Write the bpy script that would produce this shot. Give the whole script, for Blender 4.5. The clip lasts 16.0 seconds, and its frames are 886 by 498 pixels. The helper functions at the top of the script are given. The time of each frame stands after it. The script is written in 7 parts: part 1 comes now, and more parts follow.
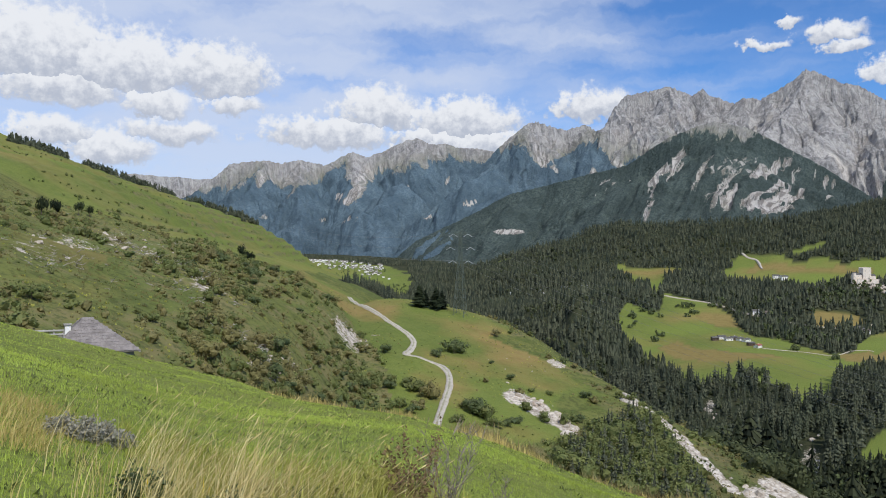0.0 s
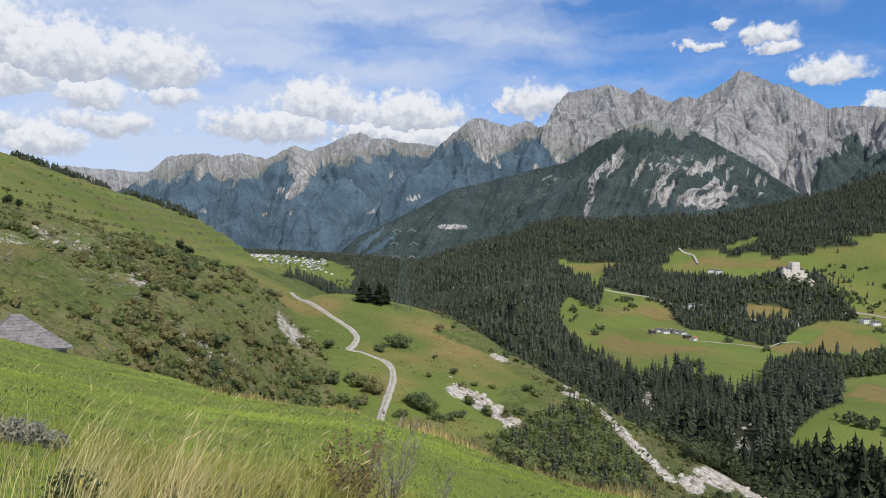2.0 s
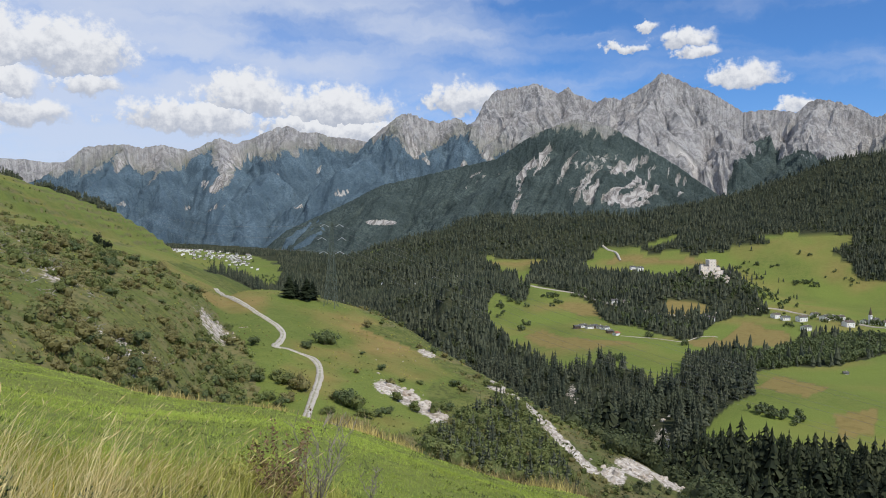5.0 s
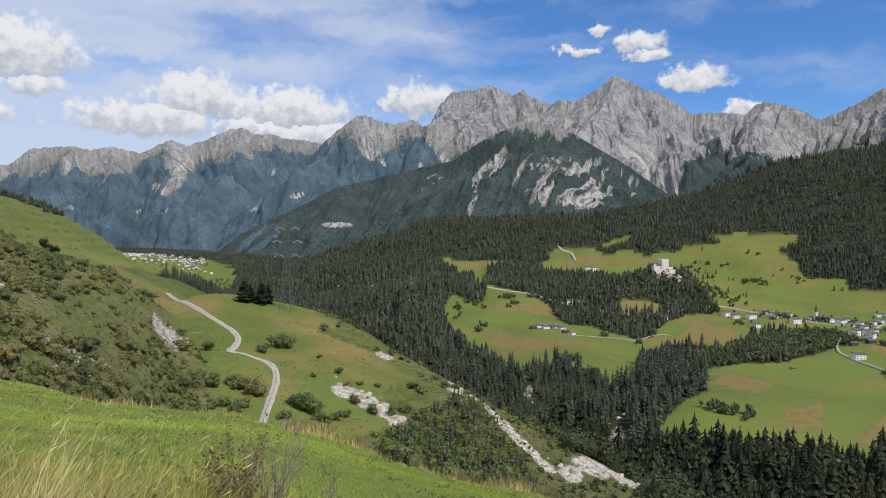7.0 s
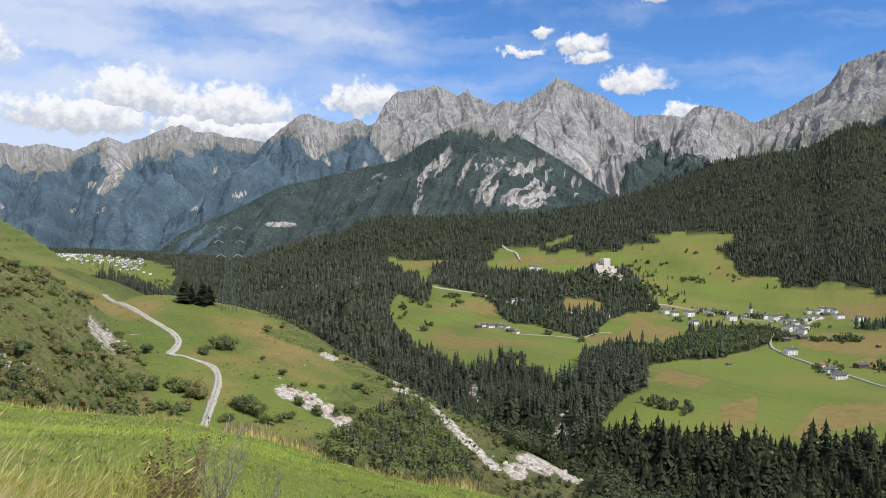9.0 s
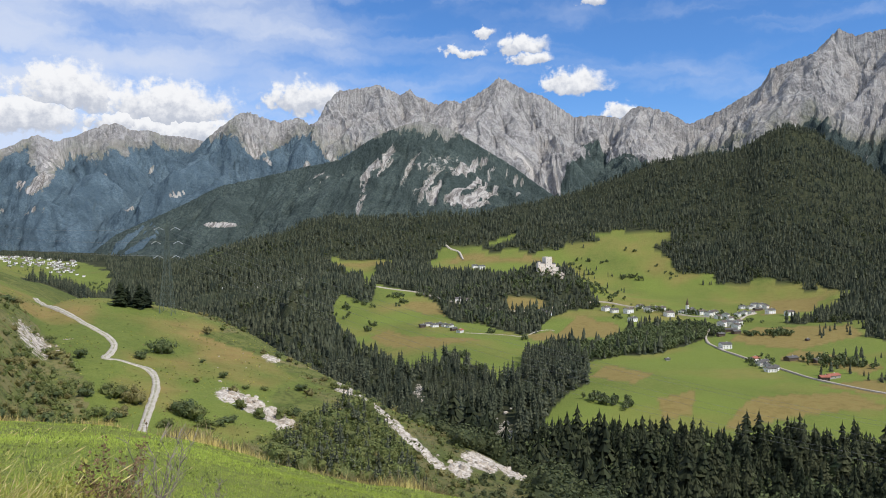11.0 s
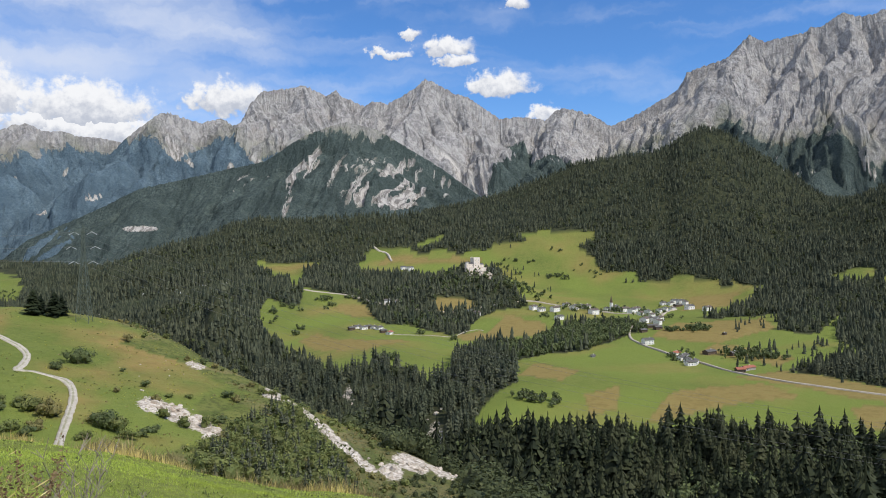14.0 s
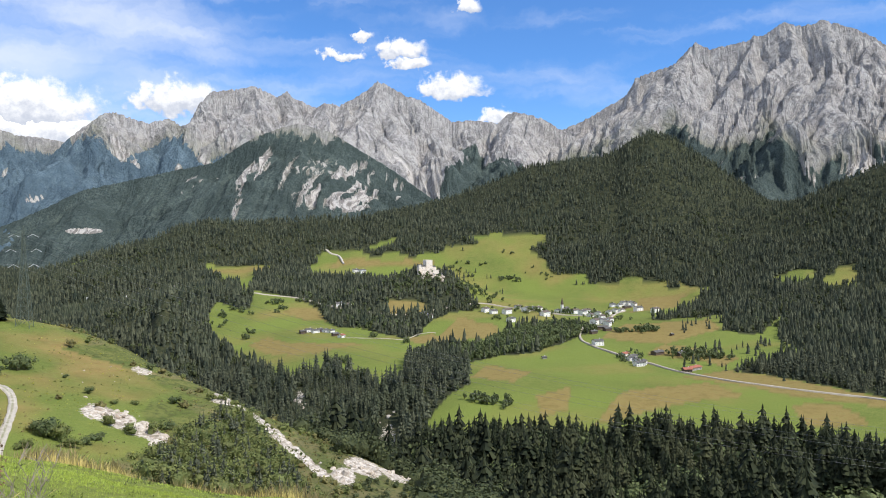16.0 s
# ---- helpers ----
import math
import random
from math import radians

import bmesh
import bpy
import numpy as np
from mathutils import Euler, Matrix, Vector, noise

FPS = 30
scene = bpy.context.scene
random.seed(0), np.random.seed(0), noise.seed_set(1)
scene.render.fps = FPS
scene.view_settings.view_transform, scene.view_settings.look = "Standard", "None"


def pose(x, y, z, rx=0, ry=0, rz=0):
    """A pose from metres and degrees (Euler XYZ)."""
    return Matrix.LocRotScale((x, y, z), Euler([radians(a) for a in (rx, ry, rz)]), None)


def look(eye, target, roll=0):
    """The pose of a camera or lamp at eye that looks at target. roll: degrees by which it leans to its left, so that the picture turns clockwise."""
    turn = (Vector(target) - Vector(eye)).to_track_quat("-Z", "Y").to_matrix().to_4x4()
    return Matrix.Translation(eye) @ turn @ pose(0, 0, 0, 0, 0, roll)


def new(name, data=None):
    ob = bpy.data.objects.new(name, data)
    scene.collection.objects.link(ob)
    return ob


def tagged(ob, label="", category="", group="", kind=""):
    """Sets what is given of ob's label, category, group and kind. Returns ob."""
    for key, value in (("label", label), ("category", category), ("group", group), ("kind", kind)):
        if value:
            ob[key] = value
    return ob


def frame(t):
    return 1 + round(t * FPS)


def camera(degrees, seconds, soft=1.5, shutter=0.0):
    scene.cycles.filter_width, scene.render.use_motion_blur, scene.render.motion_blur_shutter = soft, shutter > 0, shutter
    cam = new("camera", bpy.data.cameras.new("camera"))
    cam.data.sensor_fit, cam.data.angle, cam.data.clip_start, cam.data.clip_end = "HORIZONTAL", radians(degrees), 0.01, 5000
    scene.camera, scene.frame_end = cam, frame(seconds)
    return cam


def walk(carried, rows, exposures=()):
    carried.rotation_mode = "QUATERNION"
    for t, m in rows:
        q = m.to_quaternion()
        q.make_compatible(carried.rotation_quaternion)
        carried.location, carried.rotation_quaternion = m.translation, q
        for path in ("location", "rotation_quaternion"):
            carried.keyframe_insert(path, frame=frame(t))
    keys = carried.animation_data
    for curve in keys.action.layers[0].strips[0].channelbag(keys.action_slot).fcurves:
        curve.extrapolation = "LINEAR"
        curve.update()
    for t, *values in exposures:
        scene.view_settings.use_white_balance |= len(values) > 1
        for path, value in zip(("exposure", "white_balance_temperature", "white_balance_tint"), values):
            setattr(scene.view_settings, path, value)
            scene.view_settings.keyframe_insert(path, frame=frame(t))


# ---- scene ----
# ---------- camera: it stands on the meadow and turns to the right ----------
cam = camera(59.89, 16.0, soft=1.0)
TURN = (
    # seconds, bearing, tilt, lean
    (0, -0.00, 0.19, 0.41),
    (0.5, 1.18, -0.08, 0.58),
    (1, 2.48, -0.12, 0.43),
    (1.5, 3.27, -0.10, 0.34),
    (2, 4.21, -0.16, 0.47),
    (2.5, 4.99, -0.17, 0.44),
    (3, 5.91, 0.01, 0.60),
    (3.5, 6.56, -0.14, 0.39),
    (4, 7.50, -0.36, 0.63),
    (6.5, 12.00, -0.27, 0.44),
    (7, 12.75, -0.23, 0.38),
    (7.5, 14.01, -0.27, 0.29),
    (8, 14.81, -0.20, 0.42),
    (8.5, 15.73, -0.24, 0.26),
    (9, 16.83, -0.23, 0.29),
    (11.5, 21.99, -0.33, -0.33),
    (12, 22.84, -0.40, -0.55),
    (12.5, 23.55, -0.39, -0.45),
    (13, 24.56, -0.43, -0.54),
    (13.5, 25.47, -0.24, -0.73),
    (14, 26.37, -0.19, -0.76),
    (14.5, 27.29, -0.15, -0.55),
    (15, 28.27, -0.29, -0.55),
    (15.5, 28.94, -0.19, -0.70),
    (16, 29.91, -0.04, -0.77))


def aim(bearing, tilt, lean):
    b, e = radians(bearing), radians(tilt)
    return look((0, 0, 0), (math.sin(b) * math.cos(e), math.cos(b) * math.cos(e), math.sin(e)), lean)


walk(cam, [(t, aim(b, e, l)) for t, b, e, l in TURN],
     exposures=((0.0, -0.16, 6250, 10), (4.0, -0.14, 6320, 10), (6.5, -0.24, 6360, 10), (7.2, -0.16, 6380, 10), (8.0, 0.02, 6400, 10), (9.0, 0.03, 6420, 10), (12.5, -0.04, 6450, 10), (15.0, 0.10, 6450, 10), (16.0, 0.28, 6450, 10)))


# ---------- heights of the land: x to the right, y ahead, z up, the eye at the origin ----------
PERM = np.random.RandomState(7).permutation(512)


def vnoise(x, y, seed=0):
    """Smooth lattice noise from -1 to 1."""
    xi, yi = np.floor(x).astype(int), np.floor(y).astype(int)
    fx, fy = x - xi, y - yi
    fx, fy = fx * fx * fx * (fx * (fx * 6 - 15) + 10), fy * fy * fy * (fy * (fy * 6 - 15) + 10)

    def h(a, b):
        return PERM[(PERM[(a + seed * 57) & 511] + b) & 511] / 255.5 - 1

    top = h(xi, yi) * (1 - fx) + h(xi + 1, yi) * fx
    low = h(xi, yi + 1) * (1 - fx) + h(xi + 1, yi + 1) * fx
    return top * (1 - fy) + low * fy


def fbm(x, y, octaves=4, seed=0, gain=0.5):
    total, amp, norm = 0.0, 1.0, 0.0
    for i in range(octaves):
        total = total + amp * vnoise(x * 2 ** i + 13.7 * i, y * 2 ** i - 7.3 * i, seed + i)
        norm, amp = norm + amp, amp * gain
    return total / norm


def ridged(x, y, octaves=4, seed=0, gain=0.5):
    total, amp, norm = 0.0, 1.0, 0.0
    for i in range(octaves):
        total = total + amp * (1 - 2 * np.abs(vnoise(x * 2 ** i + 5.1 * i, y * 2 ** i + 9.2 * i, seed + i)))
        norm, amp = norm + amp, amp * gain
    return total / norm


def soft(d, w):
    """d where d is above 0, else 0, with a bend of width w."""
    return w * np.logaddexp(0, d / w)


def smax(a, b, w):
    return b + soft(a - b, w)


def spline(x, xs, ys):
    """A smooth curve through a few values."""
    xs, ys = np.asarray(xs, float), np.asarray(ys, float)
    m = np.gradient(ys, xs)
    i = np.clip(np.searchsorted(xs, x) - 1, 0, len(xs) - 2)
    h = xs[i + 1] - xs[i]
    t = np.clip((x - xs[i]) / h, 0, 1)
    return (ys[i] * (1 + 2 * t) * (1 - t) ** 2 + ys[i + 1] * t * t * (3 - 2 * t)
            + h * m[i] * t * (1 - t) ** 2 - h * m[i + 1] * t * t * (1 - t))


def polar(bearing, r):
    return np.sin(np.radians(bearing)) * r, np.cos(np.radians(bearing)) * r


# The far side of the valley: heights along bearings (rows) at distances (columns).
FAR_R = (600, 760, 850, 1100, 1450, 1850, 2100, 2300, 2500, 2900, 4200)
FAR_B = (-10, 4, 14, 22, 32, 42, 56)
FAR_Z = (
    (-215, -210, -206, -200, -190, -170, -150, -124, -98, -50, -10),
    (-235, -228, -222, -212, -190, -156, -138, -122, -100, -70, -20),
    (-235, -222, -205, -176, -152, -122, -82, -50, 40, 90, 120),
    (-238, -216, -196, -160, -149, -122, -80, -50, 0, 100, 140),
    (-236, -190, -173, -163, -151, -136, -105, -10, 60, 120, 160),
    (-236, -192, -175, -164, -152, -138, -112, -60, 10, 120, 160),
    (-236, -196, -178, -165, -148, -120, -80, -30, 30, 120, 160))
# Wooded ridges: bearing and elevation of the crest.
RIDGE_H = ((-6, -2.4), (0.7, -1.7), (2.6, -1.15), (6.1, -0.05), (9, 0.8), (10.6, 1.5), (13.1, 2.0), (17, 2.2), (20.7, 2.4), (24, 2.3), (30, 1.5))
RIDGE_F = ((-30, -4), (10, -4), (15, -1), (18, 0.8), (20.6, 1.6), (23.9, 2.1), (27.3, 2.9), (30.6, 3.9), (34, 5.0), (36.5, 5.9), (39, 6.1), (41.5, 6.4), (42.7, 6.7),
           (43.6, 7.6), (45.1, 8.1), (46.6, 7.7), (48.1, 6.6), (50.4, 4.7), (52.5, 3.0), (56, 0), (70, -4))
RIDGE_G = ((38, -6), (48, -1.5), (50.5, 1.0), (52.2, 2.1), (54.3, 2.8), (55.7, 3.3), (57.7, 4.2), (59.9, 5.0), (64, 6.5), (75, 8))


def crest(bearing, points):
    p = np.array(points)
    return np.interp(bearing, p[:, 0], p[:, 1])


def far_land(b, r):
    z = np.array([spline(np.minimum(r, 4200), FAR_R, row) for row in FAR_Z])
    w = np.clip(np.interp(b, FAR_B, np.arange(len(FAR_B))), 0, len(FAR_B) - 1.001)
    i = w.astype(int)
    t = w - i
    t = t * t * (3 - 2 * t)
    scarp = np.clip((b - np.interp(r, (1050, 1550, 1800), (6.6, 11.0, 11.5))) / 1.5 + 0.5, 0, 1)
    t = np.where((i == 1) & (r < 1800), t + (scarp * scarp * (3 - 2 * scarp) - t) * np.clip((1800 - r) / 200, 0, 1) * np.clip((r - 800) / 200, 0, 1), t)
    j = np.arange(len(b))
    z = z[i, j] * (1 - t) + z[i + 1, j] * t
    for points, near, far, foot in ((RIDGE_H, 2250, 2620, -60), (RIDGE_F, 2150, 3000, -70), (RIDGE_G, 1900, 2650, -120)):
        top = np.tan(np.radians(crest(b, points))) * far
        v = (r - near) / (far - near)
        foot = np.minimum(foot, top - 50)
        rise = np.where(v < 1, foot + (top - foot) * np.clip(v, 0, 1) + np.maximum(top - foot, 150) * np.minimum(v, 0), top - (v - 1) * 250)
        z = smax(z, np.where(v > -0.9, rise, -400), 12)
    return z


HILL_X = (-900, -700, -550, -360, -229, -190, -165, -150, -117, -83, -68, -44, -20, 40, 120)
HILL_Z = (275, 207, 156, 90, 45, 25, 17, 14, 4.5, -7, -13, -28, -60, -150, -260)


def land(x, y):
    """Height of the ground."""
    x, y = np.asarray(x, float).ravel(), np.asarray(y, float).ravel()
    r, b = np.hypot(x, y) + 1e-6, np.degrees(np.arctan2(x, y))
    bb = np.clip(b, -60, 70)
    # valley and far side
    z = far_land(bb, r)
    big = fbm(x / 260, y / 260, 4, 3)
    z = z + big * np.clip((r - 500) / 1500, 0, 1) * 14
    # hill of the castle
    cx, cy = polar(29.0, 1880)
    d2 = ((x - cx) / 150) ** 2 + ((y - cy) / 130) ** 2
    z = z + 62 * np.exp(-d2 * 1.2)
    for hb, hr, hh, hw in ((25.5, 1760, 22, 170), (12, 1750, 40, 200), (33, 1650, 10, 200)):
        cx, cy = polar(hb, hr)
        z = z + hh * np.exp(-((x - cx) ** 2 + (y - cy) ** 2) / hw ** 2)
    cx, cy = polar(10.0, 1400)
    side = np.clip((b - np.interp(r, (1050, 1550, 1800), (6.4, 9.6, 10.4))) / 1.7 + 0.5, 0, 1)
    z = z + 85 * np.exp(-((x - cx) ** 2 + (y - cy) ** 2) / 120 ** 2) * side * side * (3 - 2 * side) * np.clip((13 - b) / 3, 0, 1)
    # wooded terrace below the meadow
    terr = spline(np.clip(r, 0, 900), (0, 60, 200, 330, 480, 560, 660, 900), (-10, -42, -98, -124, -125, -165, -250, -420))
    terr = terr - 26 * np.clip((29 - bb) / 5, 0, 1) - 200 * np.clip((19 - bb) / 6, 0, 2) + 6 * fbm(x / 60, y / 60, 3, 5)
    z = smax(z, terr, 4)
    # spur with the track
    edge = (x - 50) * 0.897 + (y - 382) * 0.441
    spur = -33 + 0.13 * (np.minimum(y, 425) - 400) - 0.2 * (x - 9) + 1.6 * fbm(x / 45, y / 45, 4, 9)
    spur = spur - 0.85 * soft(edge + 6 * fbm(x / 40, y / 40, 2, 4), 5) - 0.22 * soft(y - 425, 12) - 1.6 * soft(-45 - x, 8)
    hx, hy = polar(-1.9, 296.5)
    spur = spur + 1.9 * np.exp(-((x - hx) / 5.5) ** 2 - ((y - hy) / 4.5) ** 2)
    z = smax(z, spur, 3)
    # hillside with bushes and terraces
    hill = spline(np.clip(x, -900, 120), HILL_X, HILL_Z) - np.interp(x, (-200, -150), (0.025, 0.062)) * soft(y - 340, 20) - 0.6 * soft(y - 1010, 20)
    hill = hill + 5.0 * fbm(x / 55, y / 55, 4, 2) * np.clip((r - 70) / 80, 0, 1)
    step = 8.0
    tz = hill / step
    terrace = (np.floor(tz) + np.clip((tz - np.floor(tz)) * 2.2 - 0.6, 0, 1)) * step
    hill = hill + (terrace - hill) * 0.85 * np.clip((y - 470) / 80, 0, 1) * np.clip((-150 - x) / 20, 0, 1)
    z = smax(z, hill, 3)
    # meadow under the camera
    rim = np.interp(bb, (-60, -30, 16, 70), (75, 62, 45, 40))
    mead = -1.7 - 0.252 * x - 0.2067 * y + 0.022 * r * np.exp(-((b + 0.5) / 10) ** 2) * np.clip(r / 20, 0, 1)
    mead = mead + 0.35 * fbm(x / 9, y / 9, 3, 1) * np.clip(r / 12, 0, 1) - np.interp(bb, (-30, -19, -14), (0.14, 0.14, 0.42)) * soft(r - rim - 3 * vnoise(b / 3, b * 0 + 2), 3.0)
    return smax(z, mead, 0.6)


def ground_at(x, y):
    return float(land([x], [y])[0])


# ---------- sky, clouds and sun ----------
SUN_BEARING, SUN_HEIGHT = 146.0, 47.0


class Nodes:
    """Short ways to add nodes to a tree."""

    def __init__(self, tree):
        self.tree = tree
        tree.nodes.clear()

    def add(self, kind, **settings):
        n = self.tree.nodes.new(kind)
        for key, value in settings.items():
            if key == "operation":
                n.operation = value
            elif key == "blend":
                n.data_type, n.blend_type = "RGBA", value
            elif key == "attribute":
                n.attribute_name = value
            elif key == "sky":
                n.sky_type = value
        return n

    def put(self, socket, value):
        if isinstance(value, bpy.types.NodeSocket):
            self.tree.links.new(value, socket)
        elif isinstance(value, (tuple, list)) and len(value) == 3 and socket.type == "RGBA":
            socket.default_value = (*value, 1)
        else:
            socket.default_value = value

    def math(self, op, a, b=0.0, c=0.0):
        n = self.add("ShaderNodeMath", operation=op)
        for s, v in zip(n.inputs, (a, b, c)):
            self.put(s, v)
        return n.outputs[0]

    def vec(self, op, a, b=(0, 0, 0)):
        n = self.add("ShaderNodeVectorMath", operation=op)
        self.put(n.inputs[0], a)
        self.put(n.inputs[1], b)
        return n.outputs["Value"] if op in ("LENGTH", "DOT_PRODUCT") else n.outputs["Vector"]

    def noise(self, where, scale, detail=4.0, rough=0.55, out="Fac", distortion=0.0):
        n = self.add("ShaderNodeTexNoise")
        if where is not None:
            self.put(n.inputs["Vector"], where)
        n.inputs["Scale"].default_value, n.inputs["Detail"].default_value, n.inputs["Roughness"].default_value = scale, detail, rough
        n.inputs["Distortion"].default_value = distortion
        return n.outputs[out]

    def ramp(self, value, low, high, a=0.0, b=1.0):
        n = self.add("ShaderNodeMapRange")
        n.interpolation_type = "SMOOTHSTEP"
        for key, v in (("Value", value), ("From Min", low), ("From Max", high), ("To Min", a), ("To Max", b)):
            self.put(n.inputs[key], v)
        return n.outputs[0]

    def mix(self, fac, a, b, blend="MIX"):
        n = self.add("ShaderNodeMix", blend=blend)
        self.put(n.inputs["Factor"], fac)
        self.put(n.inputs["A"] if n.inputs["A"].type == "RGBA" else n.inputs[6], a)
        self.put(n.inputs["B"] if n.inputs["B"].type == "RGBA" else n.inputs[7], b)
        return n.outputs[2]


# Clouds of the day: bearing, elevation, half width, half height (degrees), weight.
CLOUDS = (
    (-28.5, 13.0, 5.5, 2.4, 1.0), (-23.0, 12.4, 4.5, 2.0, 1.0), (-17.0, 12.4, 4.0, 1.7, 0.9), (-20.6, 10.0, 1.8, 0.9, 1.0),
    (-26.5, 10.6, 4.0, 1.2, 0.8), (-27.2, 7.6, 2.2, 1.0, 1.0), (-23.5, 6.8, 2.2, 1.0, 1.0), (-19.5, 8.2, 2.8, 0.9, 0.8),
    (-15.4, 10.4, 2.0, 0.8, 0.7), (-8.6, 8.5, 3.9, 1.0, 1.0), (-5.0, 10.2, 2.6, 1.4, 1.0), (1.4, 9.6, 3.6, 1.3, 1.0),
    (2.0, 8.0, 4.2, 1.0, 1.0), (-2.0, 8.4, 2.0, 0.7, 0.9), (11.0, 10.6, 2.7, 1.2, 1.0), (30.5, 11.6, 2.5, 1.0, 1.0),
    (26.9, 14.5, 1.8, 0.8, 1.0), (27.7, 13.5, 1.4, 0.5, 1.0), (23.9, 15.5, 1.0, 0.4, 0.8), (22.7, 14.1, 1.9, 0.4, 0.8),
    (32.1, 17.4, 0.9, 0.6, 0.9), (34.2, 9.5, 1.5, 0.7, 0.9))

world = bpy.data.worlds.new("sky")
scene.world = world
world.use_nodes = True
W = Nodes(world.node_tree)
sky = W.add("ShaderNodeTexSky", sky="NISHITA")
sky.sun_disc = False
sky.sun_elevation, sky.sun_rotation = radians(SUN_HEIGHT), radians(SUN_BEARING)
sky.altitude, sky.air_density, sky.dust_density, sky.ozone_density = 1500, 1.0, 0.6, 1.6
way = W.add("ShaderNodeTexCoord").outputs["Generated"]
xyz = W.add("ShaderNodeSeparateXYZ")
W.put(xyz.inputs[0], way)
bearing = W.math("MULTIPLY", W.math("ARCTAN2", xyz.outputs[0], xyz.outputs[1]), 57.2958)
height = W.math("MULTIPLY", W.math("ARCSINE", xyz.outputs[2]), 57.2958)
both = W.add("ShaderNodeCombineXYZ")
W.put(both.inputs[0], bearing)
W.put(both.inputs[1], height)
flat = both.outputs[0]
warp = W.vec("SUBTRACT", W.noise(flat, 0.55, 4, 0.6, "Color"), (0.5, 0.5, 0.5))
bent = W.vec("ADD", flat, W.vec("MULTIPLY", warp, (3.4, 2.0, 0)))
near_d, near_v = 9.0, 0.0
for cb, ce, cw, ch, weight in CLOUDS:
    cw, ch = (cw * 1.22, ch * 1.25) if cb < 5 else (cw, ch)
    local = W.vec("MULTIPLY", W.vec("SUBTRACT", bent, (cb, ce, 0)), (0.84 / cw, 0.84 / ch, 0))
    d = W.math("ADD", W.vec("LENGTH", local), 0.55 * (1 - weight))
    lift = W.add("ShaderNodeSeparateXYZ")
    W.put(lift.inputs[0], local)
    up = lift.outputs[1]
    d = W.math("ADD", d, W.math("MULTIPLY", W.math("LESS_THAN", up, -0.45), W.math("MULTIPLY", W.math("SUBTRACT", -0.45, up), 1.2)))
    nearer = W.math("LESS_THAN", d, near_d)
    near_v = W.math("ADD", W.math("MULTIPLY", nearer, up), W.math("MULTIPLY", W.math("SUBTRACT", 1.0, nearer), near_v))
    near_d = W.math("MINIMUM", d, near_d)
puff = W.noise(flat, 1.1, 6, 0.62)
dens = W.math("SUBTRACT", W.math("ADD", W.math("SUBTRACT", 1.0, near_d), W.math("MULTIPLY", W.math("SUBTRACT", puff, 0.5), 1.5)), 0.0)
cumulus = W.ramp(dens, -0.08, 0.40)
# high thin cloud, thicker towards the left
veil_at = W.vec("MULTIPLY", bent, (0.05, 0.22, 0))
veil = W.noise(veil_at, 1.7, 4, 0.5, distortion=0.3)
side = W.ramp(bearing, -8, 34, 0.34, -0.09)
above = W.ramp(height, 5.0, 9.0, 0.12, 0.0)
cirrus = W.math("MULTIPLY", W.ramp(W.math("ADD", W.math("ADD", veil, side), above), 0.38, 0.98), 0.85)
shade = W.ramp(W.math("ADD", near_v, W.math("MULTIPLY", W.math("SUBTRACT", puff, 0.5), 2.4)), -0.7, 0.5)
white = W.mix(shade, (4.3, 4.6, 5.3), (7.4, 7.45, 7.6))
rich = W.mix(1.0, sky.outputs[0], (0.54, 0.88, 1.27), "MULTIPLY")
hazy = W.mix(W.ramp(height, 0.0, 14.0, 0.22, 0.0), rich, (4.6, 5.6, 7.0))
with_veil = W.mix(cirrus, hazy, (5.6, 6.1, 7.2))
with_cloud = W.mix(cumulus, with_veil, white)
shine = W.add("ShaderNodeBackground")
W.put(shine.inputs[0], with_cloud)
shine.inputs[1].default_value = 0.125
W.put(W.add("ShaderNodeOutputWorld").inputs[0], shine.outputs[0])

sun = new("sun", bpy.data.lights.new("sun", "SUN"))
sun.data.energy, sun.data.angle, sun.data.color = 4.1, radians(0.53), (1.0, 0.94, 0.83)
sb, sh = radians(SUN_BEARING), radians(SUN_HEIGHT)
sun.matrix_world = look((math.sin(sb) * math.cos(sh) * 100, math.cos(sb) * math.cos(sh) * 100, math.sin(sh) * 100), (0, 0, 0))


# ---------- materials ----------
def material(name, build):
    m = bpy.data.materials.new(name)
    m.use_nodes = True
    n = Nodes(m.node_tree)
    color, rough, bump, more = build(n)
    b = n.add("ShaderNodeBsdfPrincipled")
    n.put(b.inputs["Base Color"], color)
    n.put(b.inputs["Roughness"], rough)
    b.inputs["Specular IOR Level"].default_value = more.get("specular", 0.25)
    b.inputs["Metallic"].default_value = more.get("metallic", 0.0)
    if "through" in more:
        b.inputs["Transmission Weight"].default_value = more["through"]
    if bump is not None:
        k = n.add("ShaderNodeBump")
        n.put(k.inputs["Height"], bump[0])
        k.inputs["Strength"].default_value, k.inputs["Distance"].default_value = bump[1], bump[2]
        n.put(b.inputs["Normal"], k.outputs[0])
    out = b.outputs[0]
    if "thin" in more:
        glow = n.add("ShaderNodeBsdfTranslucent")
        n.put(glow.inputs[0], color)
        both = n.add("ShaderNodeMixShader")
        both.inputs[0].default_value = more["thin"]
        n.put(both.inputs[1], out)
        n.put(both.inputs[2], glow.outputs[0])
        out = both.outputs[0]
    n.put(n.add("ShaderNodeOutputMaterial").inputs[0], out)
    return m


def where(n):
    return n.add("ShaderNodeNewGeometry").outputs["Position"]


def attr(n, name):
    return n.add("ShaderNodeAttribute", attribute=name).outputs["Fac"]


def island(n):
    return n.add("ShaderNodeNewGeometry").outputs["Random Per Island"]


